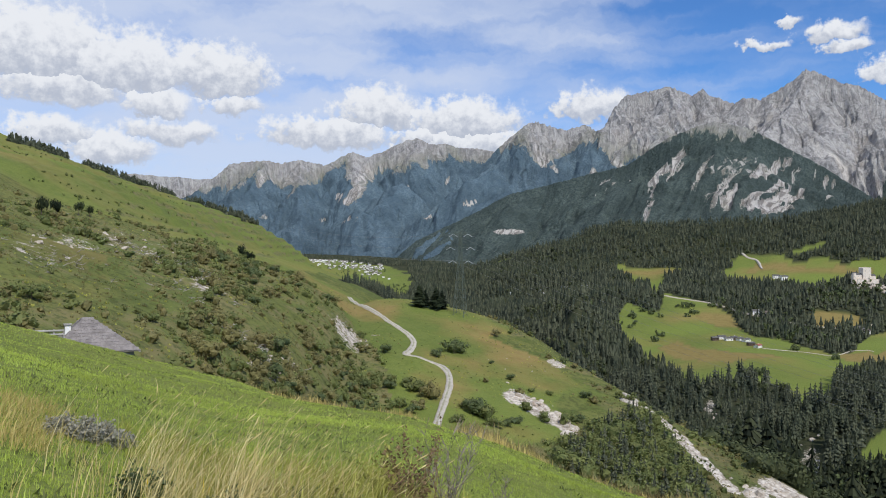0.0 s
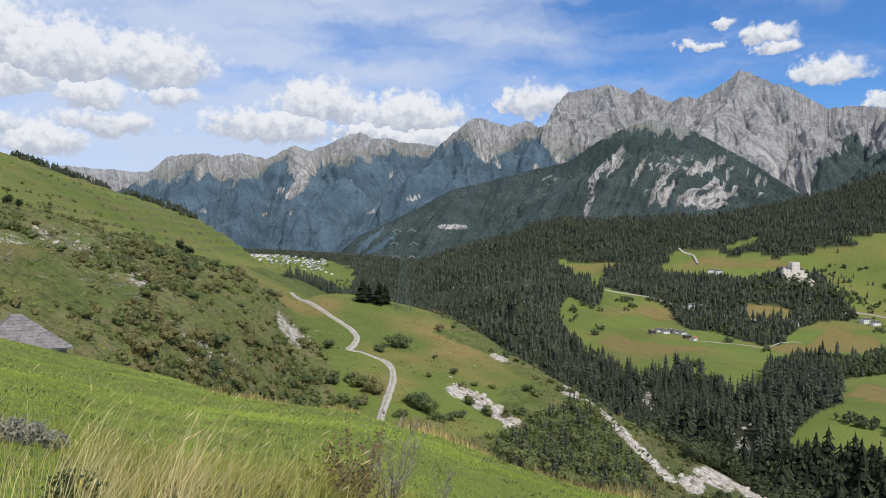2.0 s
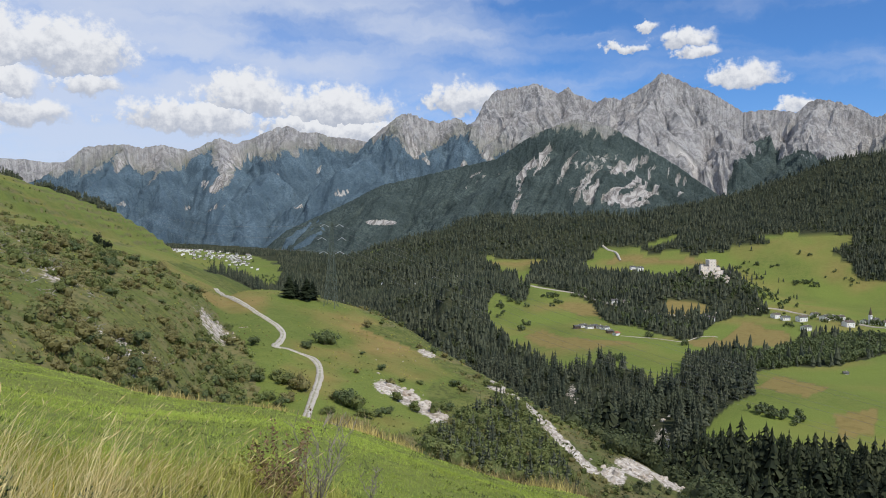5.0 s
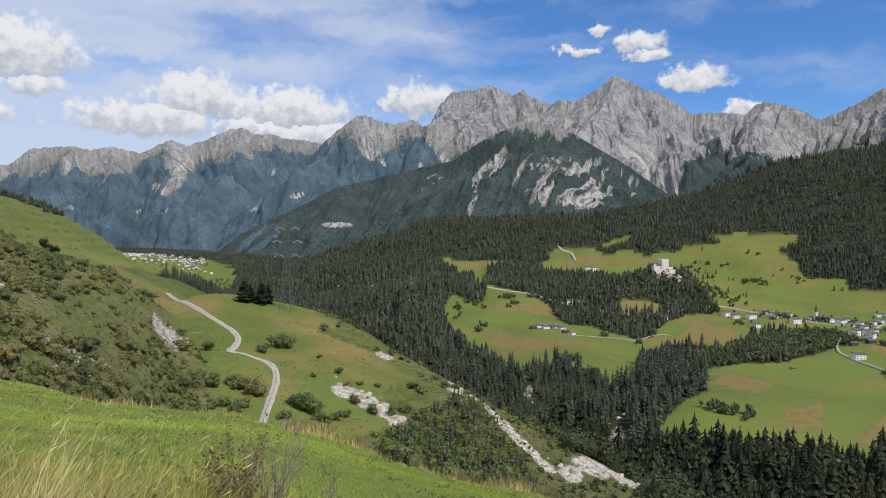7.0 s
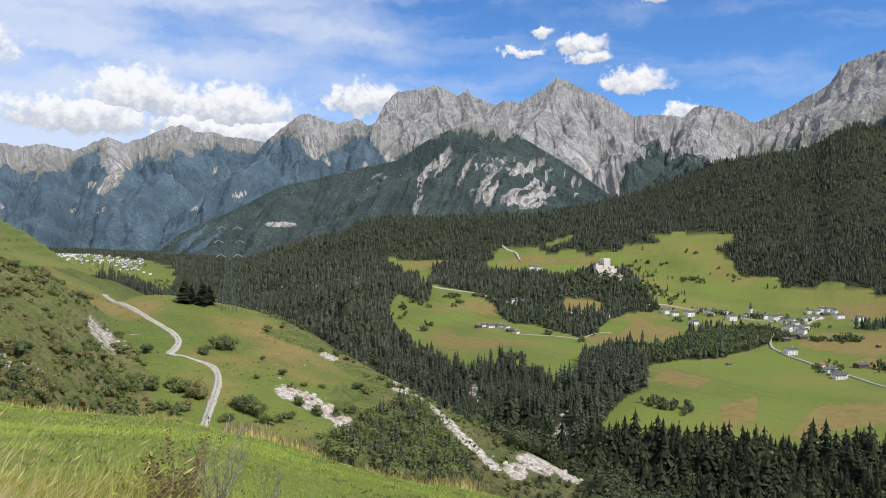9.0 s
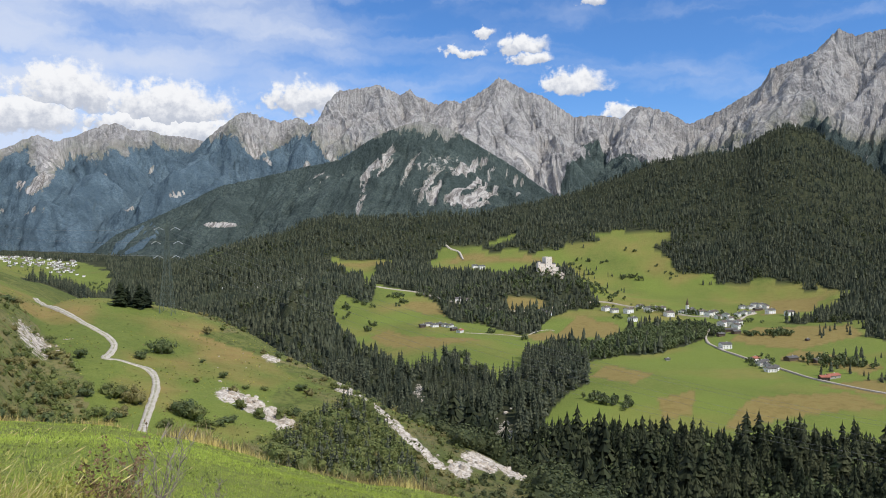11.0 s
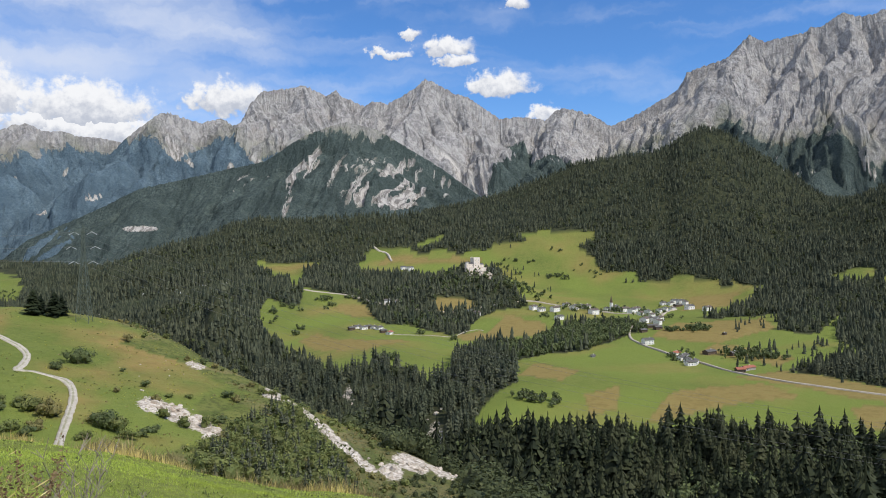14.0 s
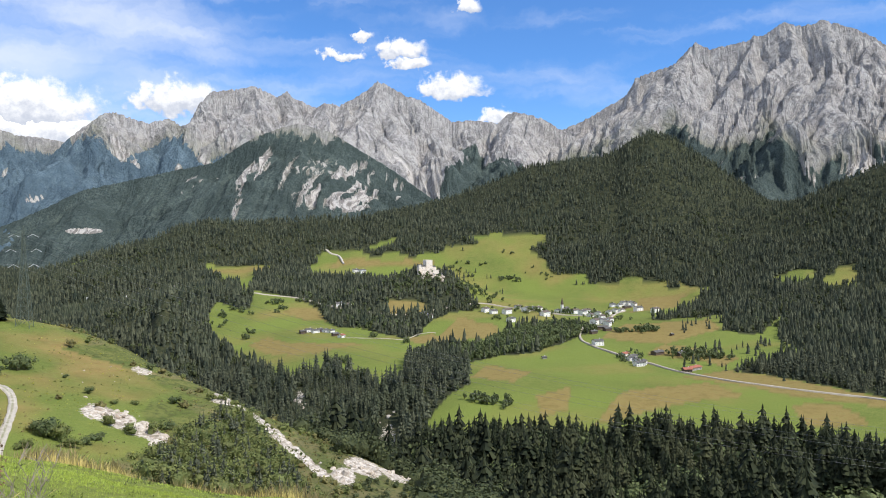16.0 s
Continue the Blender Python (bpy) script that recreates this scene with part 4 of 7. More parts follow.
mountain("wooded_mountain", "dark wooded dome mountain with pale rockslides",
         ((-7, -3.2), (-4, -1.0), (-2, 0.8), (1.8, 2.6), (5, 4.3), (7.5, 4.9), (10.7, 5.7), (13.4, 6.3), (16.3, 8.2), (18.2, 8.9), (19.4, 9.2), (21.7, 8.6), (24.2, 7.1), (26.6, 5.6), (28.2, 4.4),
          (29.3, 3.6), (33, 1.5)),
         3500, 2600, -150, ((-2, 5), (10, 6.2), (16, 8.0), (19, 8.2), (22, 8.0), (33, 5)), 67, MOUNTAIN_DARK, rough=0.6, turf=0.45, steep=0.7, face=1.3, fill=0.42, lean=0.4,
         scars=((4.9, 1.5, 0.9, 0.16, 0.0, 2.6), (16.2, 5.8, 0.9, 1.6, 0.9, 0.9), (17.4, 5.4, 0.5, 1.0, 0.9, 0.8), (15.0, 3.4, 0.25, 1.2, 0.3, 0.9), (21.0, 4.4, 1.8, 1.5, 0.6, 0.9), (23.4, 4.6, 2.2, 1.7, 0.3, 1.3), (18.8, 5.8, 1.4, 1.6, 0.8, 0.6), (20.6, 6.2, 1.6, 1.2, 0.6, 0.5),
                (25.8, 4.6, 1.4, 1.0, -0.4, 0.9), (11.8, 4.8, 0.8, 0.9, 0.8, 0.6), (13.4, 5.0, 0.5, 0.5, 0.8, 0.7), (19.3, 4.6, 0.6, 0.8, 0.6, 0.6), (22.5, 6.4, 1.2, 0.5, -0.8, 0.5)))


# ---------- woods: many conifers, one object for each far stand ----------
def cone_tree(sides, tiers, seed):
    """A conifer of height 1 as ragged tiers; points and triangles."""
    rnd = random.Random(seed)
    verts, tris = [], []
    for k in range(tiers):
        low = 0.06 + 0.80 * k / tiers
        high = min(1.0, low + 1.45 / tiers + (0.1 if k == tiers - 1 else 0))
        if k == tiers - 1:
            high = 1.0
        rad = 0.185 * (1 - low) ** 0.68 + 0.010
        base, turn = len(verts), rnd.random() * 6
        for i in range(sides):
            a = turn + 6.2832 * i / sides
            q = rad * rnd.uniform(0.65, 1.25)
            verts.append((q * math.cos(a), q * math.sin(a), low + rnd.uniform(-0.07, 0.04)))
        verts.append((rnd.uniform(-0.01, 0.01), rnd.uniform(-0.01, 0.01), high))
        tris += [(base + i, base + (i + 1) % sides, base + sides) for i in range(sides)]
    return np.array(verts), np.array(tris)


def branch_tree(seed, levels=9, around=6):
    """A conifer of height 1 as whorls of drooping branches; points and triangles."""
    q = random.Random(seed)
    verts, tris = [], []
    for k in range(levels):
        f = k / (levels - 1)
        z, reach = 0.10 + 0.84 * f ** 0.95 + q.uniform(-0.02, 0.02), 0.165 * (1 - f) ** 0.55 + 0.018
        turn = q.uniform(0, 6.28)
        for i in range(around):
            a = turn + 6.283 * i / around + q.uniform(-0.35, 0.35)
            L = reach * q.uniform(0.5, 1.3)
            c, s = math.cos(a), math.sin(a)
            w, droop = L * q.uniform(0.35, 0.6), max(L * q.uniform(0.3, 1.1), 0.05)
            m = len(verts)
            verts += [(0, 0, z + 0.045), (c * L * 0.7 - s * w, s * L * 0.7 + c * w, z - droop), (c * L, s * L, z - droop * 0.8), (c * L * 0.7 + s * w, s * L * 0.7 - c * w, z - droop)]
            tris += [(m, m + 1, m + 2), (m, m + 2, m + 3)]
    m = len(verts)
    verts += [(0.085 * math.cos(k * 1.047), 0.085 * math.sin(k * 1.047), 0.07) for k in range(6)] + [(0, 0, 1.0)]
    tris += [(m + k, m + (k + 1) % 6, m + 6) for k in range(6)]
    return np.array(verts), np.array(tris)


def stand(name, label, xs, ys, heights, kinds, mat, rnd, sink=0.0):
    """All the trees of one stand as one mesh."""
    zs = land(xs, ys)
    V, T, count = [], [], 0
    pick = rnd.randint(0, len(kinds), len(xs))
    for k, (tv, tt) in enumerate(kinds):
        m = pick == k
        n = int(m.sum())
        if not n:
            continue
        a = rnd.uniform(0, 6.28, n)
        w = rnd.uniform(0.8, 1.3, n) * heights[m]
        c, s = np.cos(a), np.sin(a)
        px = tv[None, :, 0] * c[:, None] - tv[None, :, 1] * s[:, None]
        py = tv[None, :, 0] * s[:, None] + tv[None, :, 1] * c[:, None]
        v = np.stack([px * w[:, None] + xs[m][:, None], py * w[:, None] + ys[m][:, None],
                      tv[None, :, 2] * heights[m][:, None] + zs[m][:, None] - sink], 2)
        V.append(v.reshape(-1, 3))
        T.append((tt[None] + (np.arange(n) * len(tv))[:, None, None]).reshape(-1, 3) + count)
        count += n * len(tv)
    me = mesh_from(name, np.concatenate(V), np.concatenate(T), mat, smooth=False)
    return tagged(new(name, me), label, "woods", kind="stuff")


def scatter(rnd, n, b0, b1, r0, r1, power):
    """Random places between bearings and distances, thinner with distance by the power."""
    u = rnd.uniform(0, 1, n)
    k = 2 - power
    r = (r0 ** k + u * (r1 ** k - r0 ** k)) ** (1 / k) if abs(k) > 1e-6 else r0 * (r1 / r0) ** u
    b = rnd.uniform(b0, b1, n)
    x, y = polar(b, r)
    return x, y


rnd = np.random.RandomState(5)
for label, n, r0, r1, kinds, tall in (
        ("dark spruce forest on the gorge terrace", 5200, 280, 620, [branch_tree(s, 11, 6) for s in range(8)], 20.5),
        ("dark spruce forest in the gorge", 10500, 620, 1150, [branch_tree(s + 50, 7, 5) for s in range(8)], 20),
        ("spruce woods round the fields", 27000, 1100, 2300, [cone_tree(6, 3, s) for s in range(8)], 18),
        ("distant spruce woods on the slopes", 52000, 1950, 3150, [cone_tree(5, 2, s) for s in range(8)], 15)):
    x, y = scatter(rnd, n, -16, 64, r0, r1, 0.6)
    if r1 == 2300:
        x2, y2 = scatter(rnd, 420, 53, 63, 1180, 1460, 0.0)
        x, y = np.concatenate([x, x2]), np.concatenate([y, y2])
    w = cover(x, y)
    bb, rr = np.degrees(np.arctan2(x, y)), np.hypot(x, y)
    gaps = fbm(x / 55, y / 55, 3, 71) > (-0.45 if r1 < 1200 else -0.66)
    w = (w[0] > 0.5) & (w[4] < 0.4) & ((bb > 21) | (rr > 620)) & ((bb > -2.6) | (rr < 2250) | (rr > 2990)) & gaps & (~inside(bb, rr, GULLY) | (rnd.rand(len(x)) < 0.2))
    kx, ky = polar(28.9, 1825)
    w &= np.hypot(x - kx, y - ky) > 38
    x, y = x[w], y[w]
    tall = tall * np.clip(rnd.normal(0.88, 0.26, len(x)), 0.25, 1.5) * (1 + 0.45 * fbm(x / 70, y / 70, 3, 73))
    tall = tall * np.where((np.degrees(np.arctan2(x, y)) < -1) & (np.hypot(x, y) < 1150), 0.38, 1.0)
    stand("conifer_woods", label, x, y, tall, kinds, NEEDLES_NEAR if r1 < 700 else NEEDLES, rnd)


# ---------- helpers for things ----------
def part(name, me, parent, label="", m=None):
    """A mesh object under a thing or a part; me is a mesh or a pair (bmesh, material)."""
    if isinstance(me, tuple):
        bm, mat = me
        me = bpy.data.meshes.new(name)
        bm.to_mesh(me)
        bm.free()
        me.materials.append(mat)
    ob = new(name, me)
    ob.parent = parent
    if m is not None:
        ob.matrix_basis = m
    if label:
        tagged(ob, label)
    return ob


def box(bm, x0, x1, y0, y1, z0, z1, turn=None):
    m = Matrix.Translation(((x0 + x1) / 2, (y0 + y1) / 2, (z0 + z1) / 2)) @ Matrix.Diagonal((x1 - x0, y1 - y0, z1 - z0, 1))
    bmesh.ops.create_cube(bm, size=1, matrix=turn @ m if turn else m)


def bar(bm, a, b, w, sides=4):
    """A straight bar from a to b."""
    a, b = Vector(a), Vector(b)
    q = (b - a).to_track_quat("Z", "Y").to_matrix().to_4x4()
    bmesh.ops.create_cone(bm, cap_ends=True, segments=sides, radius1=w, radius2=w, depth=(b - a).length,
                          matrix=Matrix.Translation((a + b) / 2) @ q)


def thing(name, label, category, b, r, dz=0.0, turn=0.0, group="", size=1.0):
    x, y = polar(b, r)
    ob = new(name)
    ob.matrix_basis = pose(x, y, ground_at(x, y) + dz, 0, 0, turn) @ Matrix.Scale(size, 4)
    return tagged(ob, label, category, group)


def tri_mesh(name, verts, tris, mat, smooth=False):
    return mesh_from(name, np.array(verts), np.array(tris), mat, smooth)


# ---------- track and lanes ----------
def ribbon(name, label, points, width, lift, mat, smooth=8):
    p = np.array([polar(b, r) for b, r in points])
    out = []
    for i in range(len(p) - 1):
        p0, p1, p2, p3 = p[max(i - 1, 0)], p[i], p[i + 1], p[min(i + 2, len(p) - 1)]
        for t in np.arange(smooth) / smooth:
            out.append(0.5 * (2 * p1 + (p2 - p0) * t + (2 * p0 - 5 * p1 + 4 * p2 - p3) * t * t + (3 * p1 - p0 - 3 * p2 + p3) * t ** 3))
    c = np.array(out + [p[-1]])
    d = np.gradient(c, axis=0)
    d /= np.hypot(*d.T)[:, None] + 1e-9
    side = np.stack([-d[:, 1], d[:, 0]], 1)
    lanes = np.array([-0.62, -0.5, -0.18, 0.0, 0.18, 0.5, 0.62])
    drop = np.array([-2.5, 0.0, -0.06, 0.04, -0.06, 0.0, -2.5]) * (lift / 0.35)
    wob = 1 + 0.12 * vnoise(np.arange(len(c)) * 0.7, np.zeros(len(c)), 5)
    pts = c[:, None] + side[:, None] * lanes[None, :, None] * width * wob[:, None, None]
    z = np.maximum(land(c[:, 0], c[:, 1])[:, None], land(pts[..., 0].ravel(), pts[..., 1].ravel()).reshape(pts.shape[:2])) + lift
    z = 0.5 * z + 0.5 * np.max(z, axis=1, keepdims=True)
    far = np.hypot(c[:, 0], c[:, 1])[:, None] > 700
    z = np.where(far, np.maximum(np.maximum(np.concatenate([z[:1], z[:-1]]), np.concatenate([z[1:], z[-1:]])), z), z) + drop[None]
    v = np.concatenate([pts, z[..., None]], 2).reshape(-1, 3)
    me = mesh_from(name, v, grid_faces(len(c), len(lanes)), mat)
    give(me, "lane", np.tile(np.abs(lanes), len(c)))
    return tagged(new(name, me), label, "road", kind="structure")


TRACK = ((-6.9, 455), (-6.17, 420), (-5.27, 387), (-4.28, 364), (-3.29, 348), (-2.5, 337), (-2.13, 325), (-2.4, 312), (-2.7, 304.5), (-1.7, 301.5), (-0.62, 300.5), (0.04, 298),
         (0.46, 290), (0.56, 279), (0.47, 270), (0.3, 262), (0.04, 251), (-0.29, 237), (-0.8, 215), (-1.5, 190))
ribbon("road_track", "pale gravel farm track winding over the grassy spur", TRACK, 2.4, 0.35, TRACKWAY)
TRACK_X, TRACK_Y = polar(np.array([b for b, r in TRACK]), np.array([r for b, r in TRACK]))


def off_track(x, y, wide=3.0):
    """Is (x, y) clear of the track?"""
    clear = np.ones(len(x), bool)
    for ax, ay, bx, by in zip(TRACK_X, TRACK_Y, TRACK_X[1:], TRACK_Y[1:]):
        t = np.clip(((x - ax) * (bx - ax) + (y - ay) * (by - ay)) / ((bx - ax) ** 2 + (by - ay) ** 2), 0, 1)
        clear &= np.hypot(x - ax - t * (bx - ax), y - ay - t * (by - ay)) > wide
    return clear


ribbon("road_lane", "narrow pale lane between fields and village",
       ((66, 900), (59.7, 941), (54.1, 973), (48.7, 1028), (44.9, 1121), (42.5, 1188), (40.9, 1243), (40.0, 1319), (40.1, 1420), (41.3, 1520), (42.3, 1640), (43.2, 1800)),
       3.6, 1.3, TARMAC)
ribbon("road_lane", "pale lane below the castle hill",
       ((15.4, 1860), (15.9, 1795), (17.5, 1782), (19.0, 1769), (21.0, 1692), (22.6, 1639), (23.4, 1619), (26.1, 1578), (28.0, 1602), (29.8, 1647), (31.9, 1711), (33.3, 1730), (35.2, 1700), (37.0, 1680), (40, 1640), (42.3, 1660)), 4.6, 1.0, TARMAC)
ribbon("road_path", "thin farm path through the hamlet field", ((22.6, 1345), (24.77, 1336), (26, 1322), (27.05, 1316), (28.0, 1380), (28.75, 1404), (29.3, 1402)), 1.3, 0.5, GRAVEL)
ribbon("road_path", "pale footpath across the upper pasture", ((21.2, 2380), (21.6, 2352), (22.2, 2328), (22.55, 2256)), 4.5, 1.2, GRAVEL)


# ---------- shrubs and broad-leaved trees ----------
def leaf_crown(seed, lumps, leaves, leaf, tall=1.0, core=True):
    """A crown of about unit size: uneven lumps set with leaf clusters, with gaps between them."""
    q = random.Random(seed)
    verts, tris = [], []
    centres = []
    for i in range(lumps):
        a, d = q.uniform(0, 6.28), q.uniform(0.0, 0.62)
        centres.append((Vector((d * math.cos(a), d * math.sin(a), q.uniform(0.25, 0.72) * tall)), q.uniform(0.26, 0.46)))
    for i in range(leaves):
        c, rad = q.choice(centres)
        n = Vector((q.gauss(0, 1), q.gauss(0, 1), q.gauss(0.25, 1))).normalized()
        p = c + n * rad * q.uniform(0.72, 1.08)
        p.z = max(p.z, 0.02)
        t = n.orthogonal().normalized()
        t.rotate(Matrix.Rotation(q.uniform(0, 6.28), 3, n))
        t = (t + n * q.uniform(-0.5, 0.5)).normalized()
        s = n.cross(t).normalized()
        w = leaf * q.uniform(0.6, 1.4)
        k = len(verts)
        verts += [p - s * w * 0.7, p + t * w, p + s * w * 0.7, p - t * w * 0.8 + n * w * 0.3]
        tris += [(k, k + 1, k + 2), (k, k + 2, k + 3)]
    if core:
        for c, rad in centres:
            bm = bmesh.new()
            bmesh.ops.create_icosphere(bm, subdivisions=0, radius=rad * 0.55, matrix=Matrix.Translation(c))
            k = len(verts)
            for v in bm.verts:
                v.co += Vector((q.uniform(-1, 1), q.uniform(-1, 1), q.uniform(-1, 1))) * rad * 0.15
                verts.append(v.co.copy())
            tris += [tuple(k + v.index for v in f.verts) for f in bm.faces]
            bm.free()
    return [tuple(v) for v in verts], tris


BUSHES = []
for k in range(8):
    mat = (LEAF_A, LEAF_B, LEAF_A, LEAF_C)[k % 4]
    v, t = leaf_crown(100 + k, 11, 460, 0.05)
    stems = bmesh.new()
    for i in range(5):
        a = i * 1.3 + k
        bar(stems, (0.03 * math.cos(a), 0.03 * math.sin(a), -0.15), (0.35 * math.cos(a), 0.35 * math.sin(a), 0.5), 0.014, 4)
    sm = bpy.data.meshes.new("stem")
    stems.to_mesh(sm)
    stems.free()
    sm.materials.append(BARK)
    BUSHES.append((tri_mesh("foliage", v, t, mat), sm, ("green leafy bush on the grassy slope", "brown-green thorny bush on the grassy slope")[k % 4 == 1]))


def bush(b, r, size, kind, turn):
    ob = thing("bush", BUSHES[kind][2], "bush", b, r, -0.05 * size, turn, "bushes on the slopes", size)
    ob.matrix_basis = ob.matrix_basis @ Matrix.Diagonal((1, 1, random.uniform(0.75, 1.05), 1))
    part("foliage", BUSHES[kind][0], ob)
    part("stem", BUSHES[kind][1], ob)
    return ob


random.seed(11)
# single bushes by the track and on the spur
for b, r, s in ((0.75, 322, 6.5), (1.3, 324, 5.5), (-0.3, 311, 4.0), (-1.8, 262, 6.0), (-0.9, 258, 6.0), (-2.6, 266, 4.5), (2.4, 251, 6.5), (3.3, 250, 5.5), (1.8, 255, 4.0), (-4.3, 303, 4.0),
                (4.0, 372, 3.5), (5.0, 300, 3.0), (5.8, 285, 3.0), (3.2, 290, 2.2), (10.5, 300, 4.0), (11.2, 296, 3.0), (7.6, 262, 5.0), (6.2, 268, 3.6), (9.2, 262, 4.5),
                (-3.2, 244, 4.5), (-2.4, 240, 4.0), (-1.6, 246, 4.5), (3.9, 243, 4.5), (4.8, 247, 4.0), (5.6, 252, 3.5), (-3.9, 262, 4.0), (-4.8, 270, 3.5), (1.2, 240, 4.0), (13.0, 312, 3.0), (13.8, 316, 3.4), (14.6, 312, 2.6),
                (12.2, 322, 3.0), (9.0, 348, 3.2), (9.8, 345, 2.8), (7.9, 350, 2.6), (10.2, 268, 3.6), (11.2, 262, 4.0), (6.6, 290, 2.2), (8.0, 292, 2.4), (3.6, 318, 2.0), (15.6, 302, 2.8), (16.6, 299, 2.4), (-21.5, 88, 2.6), (-20.6, 92, 2.2), (-22.6, 92, 2.8), (-19.6, 96, 2.4), (-24.8, 100, 3.2), (-27.5, 104, 2.6)):
    bush(b, r, s, random.randrange(8), random.uniform(0, 360))
count = 0
while count < 320:
    b, r = random.choice((random.uniform(-31, 18), random.uniform(-18, -5))), random.choice((random.uniform(105, 260), random.uniform(180, 400)))
    x, y = polar(b, r)
    s = cover(np.array([x]), np.array([y]))[3][0]
    if s < 0.45 + 0.3 * random.random() or not off_track(np.array([x]), np.array([y]), 5.0)[0]:
        continue
    dense = -20 < b < -8
    bush(b, r, random.uniform(1.6, 3.8) * (1.3 if dense else 1.0), random.choice((1, 5, 0, 3, 1)) if dense else random.randrange(8), random.uniform(0, 360))
    count += 1


def shrub_kind(seed, leaves=30, leaf=0.13):
    v, t = leaf_crown(seed, 4, leaves, leaf, core=False)
    bm = bmesh.new()
    bmesh.ops.create_icosphere(bm, subdivisions=0, radius=0.42, matrix=Matrix.Translation((0, 0, 0.36)))
    q = random.Random(seed)
    k = len(v)
    for w in bm.verts:
        v.append(tuple(w.co + Vector((q.uniform(-1, 1), q.uniform(-1, 1), q.uniform(-1, 1))) * 0.16))
    t += [tuple(k + w.index for w in f.verts) for f in bm.faces]
    bm.free()
    return np.array(v), np.array(t)


SHRUBS = [shrub_kind(s, 22, 0.14) for s in range(5)]
THICK = [shrub_kind(s + 20, 90, 0.085) for s in range(5)]
rnd = np.random.RandomState(9)
x, y = scatter(rnd, 9500, -33, 24, 95, 480, 1.0)
c = cover(x, y)
keep = (c[3] > rnd.uniform(0.3, 1.0, len(x))) & (c[4] < 0.45) & off_track(x, y)
stand("scrub", "low thorny scrub over the rough hillside", x[keep], y[keep], 0.5 + 2.4 * rnd.rand(keep.sum()) ** 2, SHRUBS, LEAF_A, rnd, 0.1)
x, y = scatter(rnd, 5200, -33, 24, 95, 480, 1.0)
c = cover(x, y)
keep = (c[3] > rnd.uniform(0.3, 1.0, len(x))) & (c[4] < 0.45) & off_track(x, y)
stand("scrub", "brownish dry scrub over the rough hillside", x[keep], y[keep], 0.5 + 2.2 * rnd.rand(keep.sum()) ** 2, SHRUBS, LEAF_B, rnd, 0.1)
# bushes along the terraces of the upper hillside
x, y = scatter(rnd, 2600, -31, -9, 430, 1000, 1.0)
z = land(x, y)
keep = (np.abs((z / 8.0) % 1 - 0.45) < 0.2) & (fbm(x / 90, y / 90, 3, 44) > -0.05) & (x < -150)
stand("hedge_shrubs", "dark shrubs along the grass terraces", x[keep], y[keep], rnd.uniform(0.8, 2.2, keep.sum()), SHRUBS, LEAF_A, rnd, 0.1)
# dense thicket on the lower flank of the spur
def below_cliff(x, y):
    b, r = np.degrees(np.arctan2(x, y)), np.hypot(x, y)
    return (b < 14.5) | (r < np.interp(b, (14, 16.3, 18.2, 19.8, 20.6, 23), (312, 296, 273, 254, 250, 248)) - np.interp(b, (14.5, 17, 21), (6, 16, 34)))


x, y = scatter(rnd, 850, 8.5, 23, 215, 300, 1.0)
edge = (x - 50) * 0.897 + (y - 382) * 0.441
keep = (edge < 3) & (cover(x, y)[4] < 0.35) & (-0.2 * (x - 9) + 0.13 * (y - 400) < -27)
keep &= below_cliff(x, y)
stand("thicket", "dense grey-green thicket below the pale cliff", x[keep], y[keep], 1.0 + 5.0 * rnd.rand(keep.sum()) ** 1.6, THICK, LEAF_A, rnd, 0.1)

x, y = scatter(rnd, 480, 9, 23, 215, 300, 1.0)
edge = (x - 50) * 0.897 + (y - 382) * 0.441
keep = (edge < 3) & (cover(x, y)[4] < 0.35) & (-0.2 * (x - 9) + 0.13 * (y - 400) < -27)
keep &= below_cliff(x, y)
stand("young_conifers", "young spruces among the thicket", x[keep], y[keep], rnd.uniform(2.0, 8.0, keep.sum()), [branch_tree(s + 30, 7, 5) for s in range(4)], NEEDLES, rnd, 0.1)
x, y = scatter(rnd, 1000, 23, 62, 300, 520, 1.0)
keep = (cover(x, y)[0] > 0.5) & (fbm(x / 40, y / 40, 3, 75) > -0.05) & (np.degrees(np.arctan2(x, y)) < 34 + 44 * rnd.rand(len(x)))
stand("broadleaf_trees", "light green broad-leaved trees among the spruces", x[keep], y[keep], rnd.uniform(6, 14, keep.sum()), THICK, LEAF_C, rnd, 0.2)
# mixed young wood on the slope under the meadow
x, y = scatter(rnd, 900, 19, 33, 205, 335, 1.0)
edge = (x - 50) * 0.897 + (y - 382) * 0.441
bb, rr = np.degrees(np.arctan2(x, y)), np.hypot(x, y)
keep = (cover(x, y)[4] < 0.4) & ((edge > 3) | (np.degrees(np.arctan2(x, y)) > 22))
stand("young_wood", "young broad-leaved wood on the steep slope", x[keep], y[keep], rnd.uniform(3.5, 9, keep.sum()) * np.where((bb < 28.5) & (rr < 274), 0.25, 1.0)[keep], THICK, LEAF_D, rnd, 0.2)
# undergrowth in the gaps of the gorge wood
x, y = scatter(rnd, 4600, -2, 63, 285, 1350, 1.0)
c = cover(x, y)
keep = (c[0] > 0.5) & (c[4] < 0.4)
stand("undergrowth", "young trees and shrubs in the gaps of the spruce wood", x[keep], y[keep], rnd.uniform(1.5, 6.0, keep.sum()), SHRUBS, LEAF_D, rnd, 0.2)
